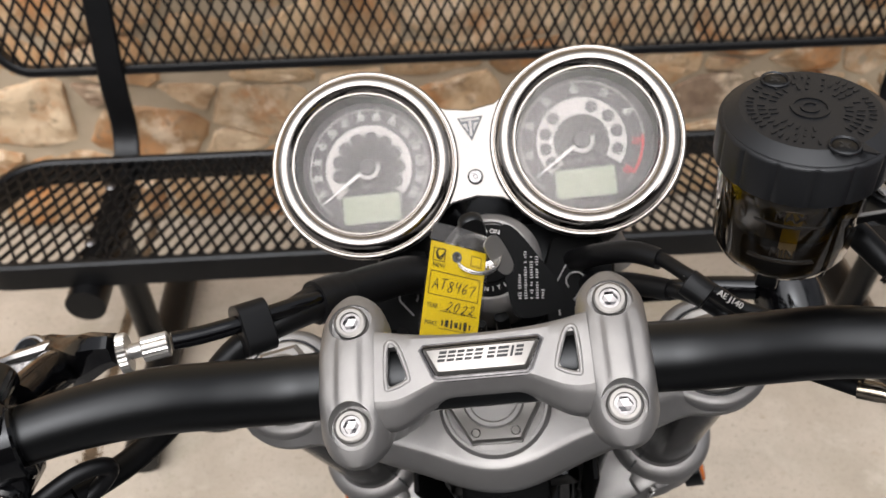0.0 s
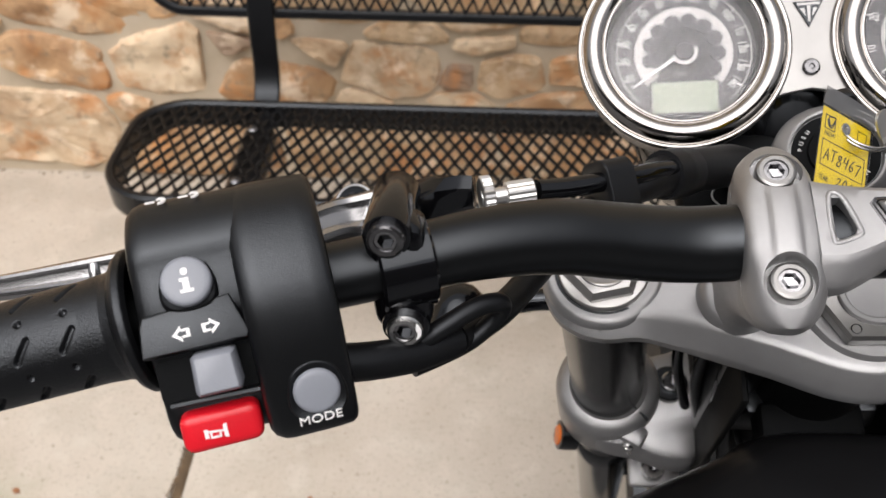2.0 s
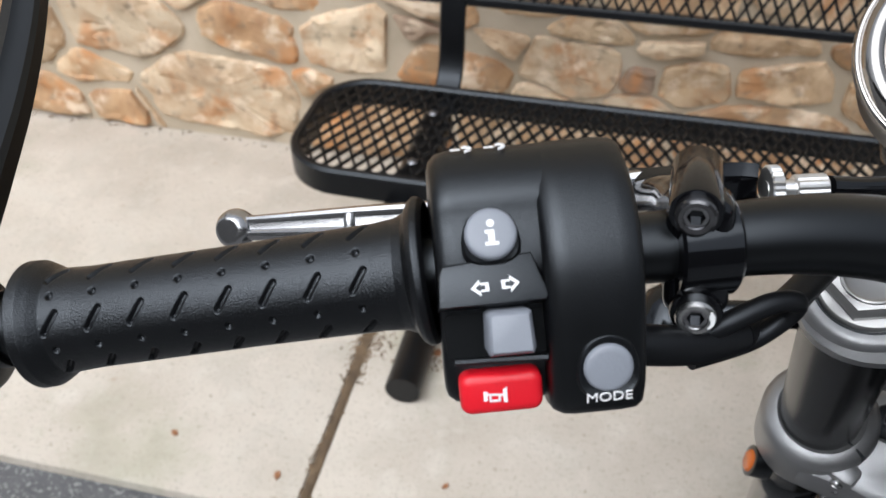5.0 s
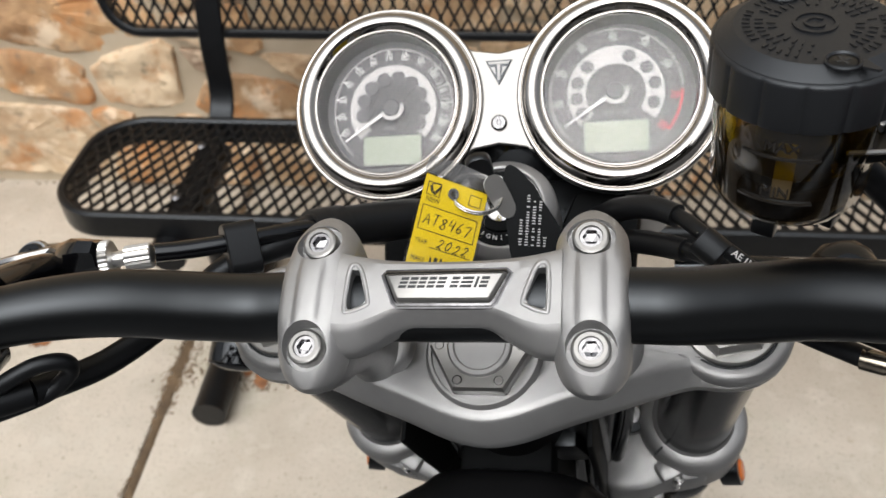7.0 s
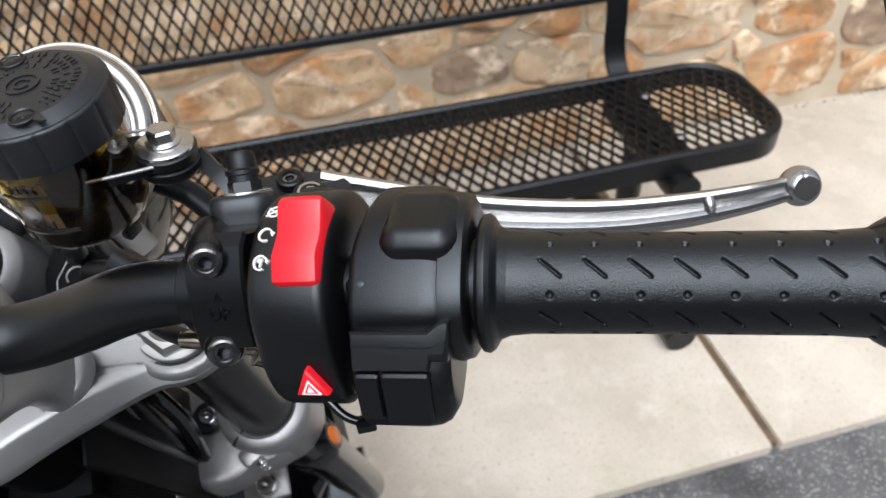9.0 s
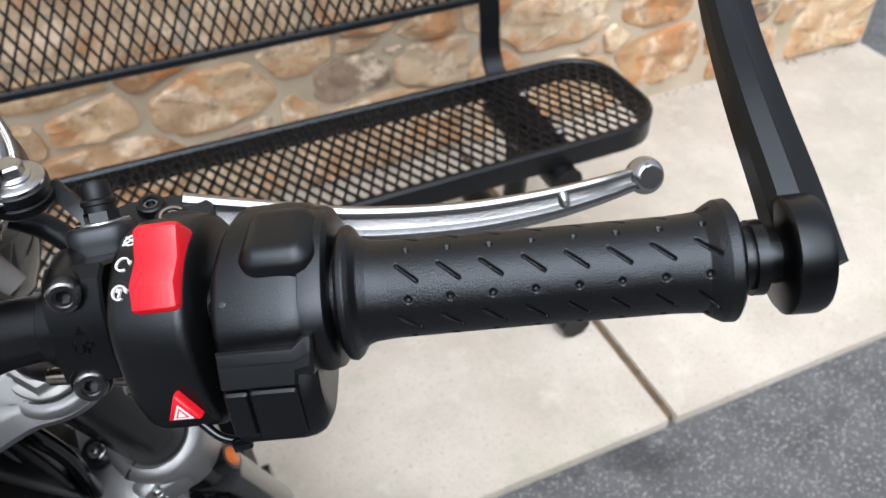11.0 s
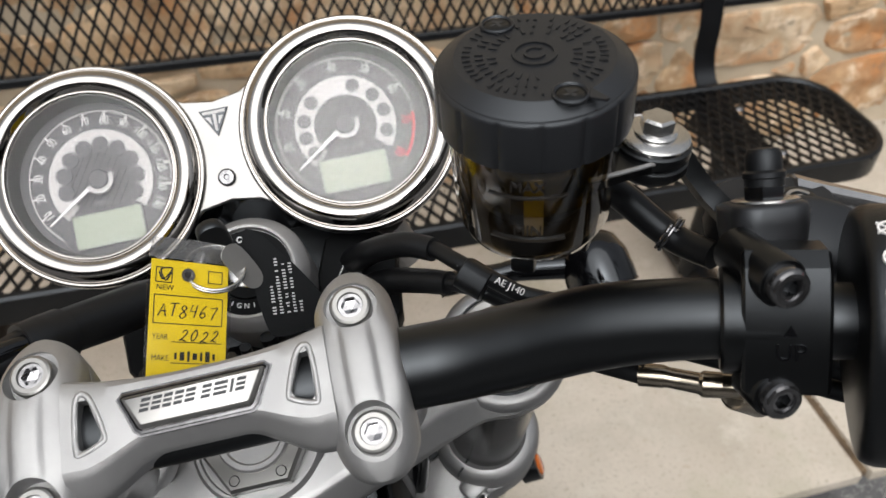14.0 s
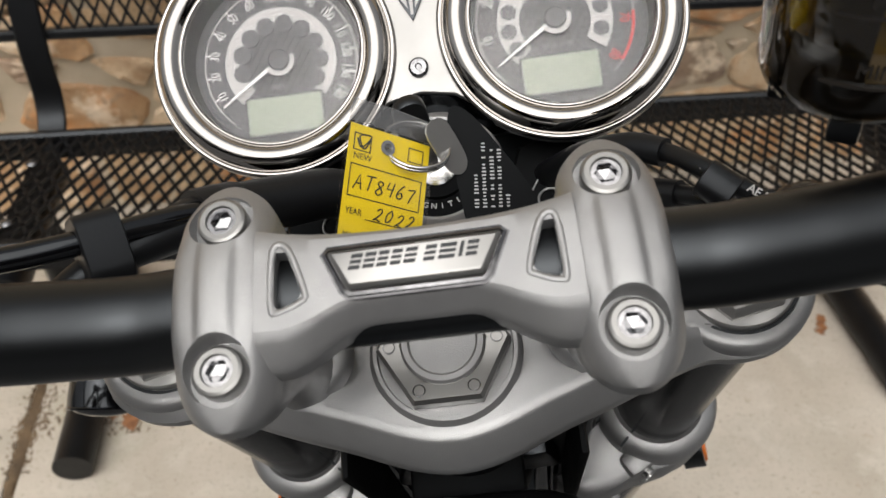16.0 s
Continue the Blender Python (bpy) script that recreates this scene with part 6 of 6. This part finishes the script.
bpart("washer", lathe(bmesh.new(), [(11.6, -2.6), (11.6, -1.4), (10.8, -0.8), (5, -0.2)], 40, ear), STEEL, reservoir)
bpart("bolt_flange", lathe(bmesh.new(), [(7, -0.6), (7, 0.4), (5.8, 1.2), (3, 1.2)], 32, ear), STEEL, reservoir)
bpart("bolt_head", loft(bmesh.new(), [[ear @ Vector((*q, z)) for q in hexagon(r, 6, 0.3)] for r, z in ((5.6, 0.8), (5.6, 5.2), (4.7, 6.0))]), STEEL, reservoir, sharp=20)
bpart("bracket_arm", tube(bmesh.new(), [(172, 44, 22), (180, 32, 12), (187, 20, 8)], [4.5, 4.5, 5], 4, 3), BLACK_COAT, reservoir, sharp=20)
cable("reservoir_hose", [(148, 48, 2), (154, 45, -2), (160.1, 41, -7), (169, 30, -11), (175.2, 22, -11), (182, 12, -4)], [5.6, 5.6, 5.6, 5.4, 5.2, 5.2], HOSE, "black rubber fluid hose")
bpart("hose_clip", tube(bmesh.new(), [basis((172, 26.4, -11.2), (0, 0, 1), (8, -10, -1)) @ Vector((6.9 * math.cos(a), 6.9 * math.sin(a), -1.3 + 2.6 * a / 12)) for a in (4 * math.pi * k / 48 for k in range(49))] + [basis((172, 26.4, -11.2), (0, 0, 1), (8, -10, -1)) @ Vector(q) for q in ((8.6, 1.6, 1.4), (10.6, 3.0, 1.0))], 0.65, 8, 1), DARK_STEEL)

# ignition switch and dark parts under the gauges
ig = basis((1.5, 88, -100), (1, 0, 0), (0, -0.12, 1)) @ Matrix.Scale(0.82, 4)
ign = bpart("ignition_switch", lathe(bmesh.new(), [(36, -60), (36, -9), (35.2, -6.5), (29.6, 1.0), (28.4, 1.7), (27.0, 1.2), (26.2, -2)], 64, ig), CAST, label="round ignition switch with silver collar")
bpart("ignition_face", lathe(bmesh.new(), [(26.2, -3), (25.8, -1.2), (17, -1.0), (16.4, 1.0), (12, 1.4), (0, 1.4)], 48, ig), MATTE_BLACK, ign)
bpart("keyway", lathe(bmesh.new(), [(10.4, 1), (10.4, 2.2), (9.4, 2.8), (0, 2.9)], 36, ig), STEEL, ign)
lettering("ignition_word", "ON", 4.6, ig @ T(5.4, 19.6, -0.7) @ Matrix.Rotation(radians(-16), 4, "Z"), WHITE_INK, ign)
for k, ch in enumerate("IGNITION"):
    a = radians(-124 + 12 * k)
    lettering("ignition_word", ch, 4.2, ig @ T(20.8 * math.cos(a), 20.8 * math.sin(a), -0.7) @ Matrix.Rotation(a + math.pi / 2, 4, "Z"), WHITE_INK, ign)
for k, ch in enumerate("PUSH"):
    a = radians(172 - 12 * k)
    lettering("ignition_word", ch, 3.8, ig @ T(20.8 * math.cos(a), 20.8 * math.sin(a), -0.7) @ Matrix.Rotation(a - math.pi / 2, 4, "Z"), WHITE_INK, ign)
bpart("padlock_sign", ring_sector(1.3, 1.9, 0, 360, -0.9, -0.5, ig @ T(-1.6, 20.4, 0), 16), WHITE_INK, ign)
for s in (-1, 1):
    bpart("gauge_stay", tube(bmesh.new(), [(30 * s, 46, -150), (44 * s, 78, -162), (58 * s, 118, -172), (64 * s, 150, -176)], [13, 15, 16, 16], 14, 6), BLACK_PLASTIC)
    cover_poly = [(s * x, y) for x, y in ((30, 52), (58, 46), (70, 62), (74, 100), (60, 118), (38, 112), (30, 90))][::s]
    cover = bpart("stay_cover", slab(bmesh.new(), cover_poly, ((2, -150), (0, -146), (0, -133), (1.5, -131))), MATTE_BLACK, label="black plastic cover beside the ignition switch")
    curl = [(s * (49.5 + 5.6 * math.cos(a)), 82 + 5.6 * math.sin(a), -130.2) for a in (radians(215 - 265 * k / 12) for k in range(13))]
    bpart("cover_line", tube(bmesh.new(), curl + [(s * 47, 70, -130.2)], 0.55, 8, 2), CAST_SMOOTH, cover)
    bpart("cover_line", tube(bmesh.new(), [(s * 38, 62, -130.6), (s * 38, 82, -130.6), (s * 45, 93, -130.6), (s * 57, 95, -130.6)], 0.45, 6, 1), CAST_SMOOTH, cover)
bpart("headlamp_bowl", lathe(bmesh.new(), [(40, -80), (70, -60), (88, -20), (92, 20), (88, 26)], 48, basis((-2, 190, -205), (1, 0, 0), (0, 0.92, 0.38))), BLACK_GLOSS, label="black headlamp shell")
bpart("wiring_cover", slab(bmesh.new(), rrect(130, 70, 20), ((4, -30), (0, -26), (0, 0), (5, 5)), T(0, 98, -150)), BLACK_PLASTIC)
GREY_COVER = mat("grey_sleeve", (0.20, 0.19, 0.18), 0.4, vary=0.1)
bpart("gauge_post", tube(bmesh.new(), [(70, 118, -150), (78, 104, -165)], 12, 20, 1), GREY_COVER)
cable("throttle_cable", [(48, 104, -160), (56, 92, -122), (66, 82, -94), (80, 76, -82), (91, 67, -75), (98, 57, -68), (105, 49, -65), (112, 43.5, -66), (123, 36, -70), (140, 26, -66), (165, 8, -50), (195, -16, -32), (224, -42, -12)], 3.7, HOSE, "printed black throttle cable")
cable("throttle_cable", [(50, 92, -165), (60, 78, -128), (72, 68, -104), (84, 60, -92), (96, 52, -82), (106, 44, -76), (118, 36, -80), (138, 22, -76), (164, 2, -60), (196, -24, -38), (226, -50, -14)], 3.7, HOSE)
cable("right_loom", [(30, 104, -165), (50, 96, -134), (63, 84.5, -100), (78, 77, -84), (90, 68, -76)], [8, 7, 6.2, 6.0, 5.6], HOSE)
cable("right_loom", [(34, 92, -170), (54, 82, -140), (68, 71, -110), (82, 61.5, -94), (94, 53.5, -84)], [8, 7, 6.2, 6.0, 5.6], HOSE)
bpart("cable_band", slab(bmesh.new(), rrect(14, 19, 5), ((0.6, -6.5), (0, -6), (0, 6), (0.6, 6.5)), basis((104.5, 47.5, -69.5), (0.62, 0.66, 0.42), (14, -14, -1))), HOSE, None, "rubber cable band", 40)
lettering("print_word", "AE J140", 4.4, basis((117.5, 38.6, -64.0), (11.5, -8, -3.2), (0.1, -0.45, 0.88)), WHITE_INK, bike, thick=0.4)
for k in range(4):
    q = Vector((93, 62.0, -69.6)).lerp(Vector((99, 53.5, -64.2)), k / 3)
    bpart("print_bar", box(bmesh.new(), (1.0, 2.4, 0.5), basis(q, (7, -10, 6), (0.2, -0.35, 0.9))), GREY_INK)


def indicator(s, place, size):
    m = basis(place, (1, 0, 0), (0.1 * s, -0.9, -0.25)) @ Matrix.Scale(size, 4)
    pod = bpart("indicator", lathe(bmesh.new(), [(0, -30), (10, -28.5), (18, -22), (22.5, -10), (23.5, 4), (23.5, 10), (22, 11)], 40, m, cap=False), BLACK_GLOSS, label="gloss black turn indicator")
    bpart("rim", tube(bmesh.new(), [m @ Vector((22.8 * math.cos(a), 22.8 * math.sin(a), 11)) for a in (2 * math.pi * k / 48 for k in range(48))], 1.0, 8, 1, closed=True), BLACK_GLOSS, pod)
    bpart("lens", lathe(bmesh.new(), [(22.2, 10.5), (18, 14), (9, 16.5), (0, 17)], 40, m), BLACK_GLOSS, pod)
    bpart("stem", tube(bmesh.new(), [(place[0] - 10 * s, place[1] + 8, place[2]), (place[0] - 50 * s, place[1] + 14, place[2]), (134 * s, place[1] + 14, place[2]), (96 * s, place[1] + 16, place[2] - 2)], [9, 7.5, 7.5, 8], 18, 4), BLACK_GLOSS, pod)


indicator(-1, (-208, 50, -236), 0.86)
indicator(1, (199, 96, -238), 0.98)
# dark clutter between the yokes
rc = random.Random(3)
for k in range(9):
    x0 = rc.uniform(-30, 30)
    cable("stem_lead", [(x0, rc.uniform(30, 60), -110), (x0 + rc.uniform(-12, 12), rc.uniform(5, 30), -170), (x0 + rc.uniform(-18, 18), rc.uniform(-20, 20), -250), (x0 * 0.8, -40, -320)], rc.uniform(2.5, 5), rc.choice((BLACK_RUBBER, BLACK_GLOSS)), seg=10)
for s in (-1, 1):
    bpart("loom_cover", slab(bmesh.new(), rrect(24, 44, 6), ((3, -312), (0, -306), (0, -124), (3, -118)), T(40 * s, 14, 0)), BLACK_PLASTIC)
    for k in range(5):
        x0, y0 = 52 + 5 * k, rc.uniform(-6, 34)
        cable("stem_lead", [(s * (x0 - 14), y0 + 24, -122), (s * (x0 - 8), y0 + 4, -180), (s * (x0 - 12 + rc.uniform(-6, 6)), y0 - 6, -250), (s * (x0 - 20), y0 - 24, -330)], rc.uniform(3, 5.5), rc.choice((HOSE, BLACK_GLOSS)), seg=10)
bpart("lock_stop", box(bmesh.new(), (54, 26, 30), T(-4, -28, -205), 4), MATTE_BLACK)
bpart("connector", box(bmesh.new(), (26, 18, 44), T(-27, -10, -225) @ Matrix.Rotation(0.2, 4, "Y"), 3), BLACK_PLASTIC)
bpart("connector", box(bmesh.new(), (22, 18, 40), T(28, -8, -225) @ Matrix.Rotation(-0.2, 4, "Y"), 3), BLACK_PLASTIC)


# ---- key, ring, fob and tag: hung on the bike but things of their own ----
def on_bike(name, label, category):
    return thing(name, BIKE, label, category)


key = on_bike("ignition_key", "black-headed ignition key standing in the switch", "key")
part("key_blade", box(bmesh.new(), (7, 1.8, 34), basis((-1.2, 89, -86), (1, 0.2, 0), (-0.05, 0.2, 0.97)), 0.3), STEEL, key, "", 30, MM)
kh = basis((-4.6, 92.5, -68), (1, 0.25, 0), (-0.05, 0.3, 0.95)) @ Matrix.Scale(0.78, 4)
part("key_head", slab(bmesh.new(), round2d([(-7, -13), (7, -13), (8.5, 4), (6, 11), (0, 13), (-6, 11), (-8.5, 4)], 4), ((0.8, -4), (0, -3), (0, 3), (0.8, 4)), kh @ Matrix.Rotation(radians(90), 4, "X")), BLACK_PLASTIC, key, "", 40, MM)
ring = on_bike("key_ring", "split steel key ring through the tag", "key ring")
rm = basis((-2.5, 70.7, -53.7), (0.93, -0.28, -0.234), (0.31, 0.27, 0.92))
for h, r in ((0.0, 0.75), (1.4, 0.7)):
    part("ring_coil", tube(bmesh.new(), [rm @ Vector((12.2 * math.cos(a), 12.2 * math.sin(a), h + 0.3 * math.sin(a / 2))) for a in (2 * math.pi * k / 48 for k in range(48))], r, 8, 1, closed=True), STEEL, ring, "", 60, MM)
spare = on_bike("key_blank", "flat steel key hanging from the ring", "key")
part("blank", slab(bmesh.new(), round2d([(-4, 9), (4, 9), (4.4, -6), (2, -11), (-2, -11), (-4.4, -6)], 4), ((0, -0.8), (0, 0.6), (0.4, 0.9)), basis((8.5, 70.5, -55), (1, 0.42, 0.2), (0.55, -0.5, 0.65))), CAP_ALU, spare, "", 40, MM)
fob = on_bike("key_fob", "black leather key fob with white printing", "key fob")
fm = basis((19, 62, -66), (0.96, 0.26, -0.1), (0.05, -0.42, 0.9))
part("leather", slab(bmesh.new(), round2d([(-4, 24), (2.5, 25), (10, 9), (17, -12), (13, -21), (-5, -20), (-9, -12)], 4), ((0.5, -1.4), (0, -1.0), (0, 0.6), (0.5, 1.0)), fm), MATTE_BLACK, fob, "", 40, MM)
words = random.Random(5)
for x, w in ((-1.2, 13), (1.8, 24), (4.8, 21), (7.6, 21), (10.4, 4)):
    y = -11.0
    while y < w - 11.0:
        if words.random() > 0.1:
            part("print_bar", box(bmesh.new(), (words.uniform(1.0, 1.7), 0.6, 0.3), fm @ Matrix.Rotation(radians(-16), 4, "Z") @ T(x, y, 1.05)), GREY_INK, fob, "", 30, MM)
        y += 1.3
tag = on_bike("stock_tag", "yellow paper stock tag in a clear sleeve", "tag")
U = Vector((24, 2.5, -20)).normalized()
V = Vector((-11, -41, -6))
V = (V - U * V.dot(U)).normalized()
tg = Matrix((U, -V, U.cross(-V))).transposed().to_4x4()
tg.translation = Vector((-22.2, 73, -35))
tg = tg @ Matrix.Rotation(radians(-6), 4, "Z")
card = part("card", slab(bmesh.new(), [(0, -56), (33, -56), (33, 0), (0, 0)], ((0, -0.35), (0, 0.0)), tg), YELLOW, tag, "", 30, MM)
part("sleeve", slab(bmesh.new(), [(-1.5, -57), (34.5, -57), (34.5, 7.5), (-1.5, 7.5)], ((0, 0.25), (0, 0.45)), tg), SLEEVE, tag, "clear plastic sleeve", 30, MM).visible_shadow = False
part("sleeve_fold", slab(bmesh.new(), [(-1.5, 0.6), (34.5, 0.6), (33.5, 8.6), (16, 9.4), (-0.5, 8.8)], ((0, 0.5), (0, 0.9)), tg), SLEEVE_FOLD, tag, "cloudy folded sleeve top", 30, MM).visible_shadow = False
part("eyelet", lathe(bmesh.new(), [(2.8, 0.2), (2.8, 0.8), (1.6, 0.8), (1.4, 0.2)], 24, tg @ T(15.2, -5.6, 0)), STEEL, tag, "", 40, MM)


def frame_lines(x0, y0, x1, y1, w=0.4):
    for a in ((x0, y0, x1, y0 + w), (x0, y1 - w, x1, y1), (x0, y0, x0 + w, y1), (x1 - w, y0, x1, y1)):
        part("printed_line", slab(bmesh.new(), [(a[0], a[1]), (a[2], a[1]), (a[2], a[3]), (a[0], a[3])], ((0, -0.1), (0, 0.12)), tg), BLACK_INK, card, "", 30, MM)


frame_lines(1.8, -9.4, 8.8, -3.0)
frame_lines(24.0, -8.2, 30.5, -2.8)
frame_lines(1.5, -26, 31.0, -14.2)
part("pen_stroke", tube(bmesh.new(), [tg @ Vector(q) for q in ((3.2, -5, 0.15), (5, -8, 0.15), (8.6, -3.4, 0.15), (4, -4, 0.15), (6, -8.4, 0.15), (8.2, -5, 0.15))], 0.3, 6, 5), BLACK_INK, card, "", 60, MM)


def tag_word(text, size, x, y, align="LEFT", sx=1.0, shear=0.0):
    lettering("tag_word", text, size, tg @ T(x, y, 0.05) @ Matrix.Diagonal((sx, 1, 1, 1)), BLACK_INK, card, MM, 0.08, align, shear)


tag_word("NEW", 3.2, 2.2, -11.4)
PEN = {"A": (((0, 0), (0.28, 1), (0.6, 0.02)), ((0.1, 0.4), (0.55, 0.42))), "T": (((0, 0.98), (0.7, 1.04)), ((0.36, 1), (0.3, 0))),
       "8": (((0.52, 0.86), (0.3, 1), (0.12, 0.8), (0.34, 0.54), (0.56, 0.26), (0.3, 0), (0.06, 0.22), (0.3, 0.5), (0.54, 0.84)),), "4": (((0.16, 1), (0.06, 0.5), (0.56, 0.54)), ((0.56, 0.98), (0.44, 0))),
       "6": (((0.5, 1), (0.2, 0.62), (0.08, 0.22), (0.3, 0), (0.52, 0.2), (0.36, 0.44), (0.12, 0.28)),), "7": (((0.04, 0.92), (0.3, 0.96), (0.6, 1), (0.4, 0.5), (0.26, 0)),),
       "2": (((0.06, 0.76), (0.26, 1), (0.5, 0.8), (0.3, 0.34), (0.02, 0.06), (0.2, 0.14), (0.62, 0.02)),), "0": (((0.3, 1), (0.06, 0.6), (0.16, 0.06), (0.42, 0.1), (0.54, 0.6), (0.3, 1)),)}


def pen(text, x, y, size, step, slant=0.18):
    """Handwritten figures as ballpoint strokes."""
    for k, ch in enumerate(text):
        for stroke in PEN[ch]:
            line = [tg @ Vector((x + step * k + (u + slant * v) * size, y + 0.4 * math.sin(2.2 * k) + v * size, 0.12)) for u, v in stroke]
            part("pen_stroke", tube(bmesh.new(), line, 0.27, 6, 4 if len(stroke) > 3 else 1), BLACK_INK, card, "", 60, MM)


pen("AT8467", 3.4, -23.0, 5.2, 4.25)
tag_word("YEAR", 3.2, 1.6, -31.2, "LEFT", 0.85)
pen("2022", 12.5, -32.6, 4.6, 4.4, 0.35)
tag_word("MAKE", 3.2, 1.6, -39.6, "LEFT", 0.85)
tag_word("MODEL", 3.2, 1.6, -48.0, "LEFT", 0.85)
for y in (-33.2, -41.6, -50):
    part("printed_line", slab(bmesh.new(), [(9.5, y), (31, y), (31, y + 0.35), (9.5, y + 0.35)], ((0, -0.1), (0, 0.12)), tg), BLACK_INK, card, "", 30, MM)
for y, n in ((-38.6, 7), (-47, 5)):
    for k in range(n):
        part("pen_bar", box(bmesh.new(), (1.0 + 0.9 * (k % 2), 2.6 + 0.8 * (k % 3), 0.2), tg @ T(11.5 + 2.7 * k, y, 0.05)), BLACK_INK, card, "", 30, MM)
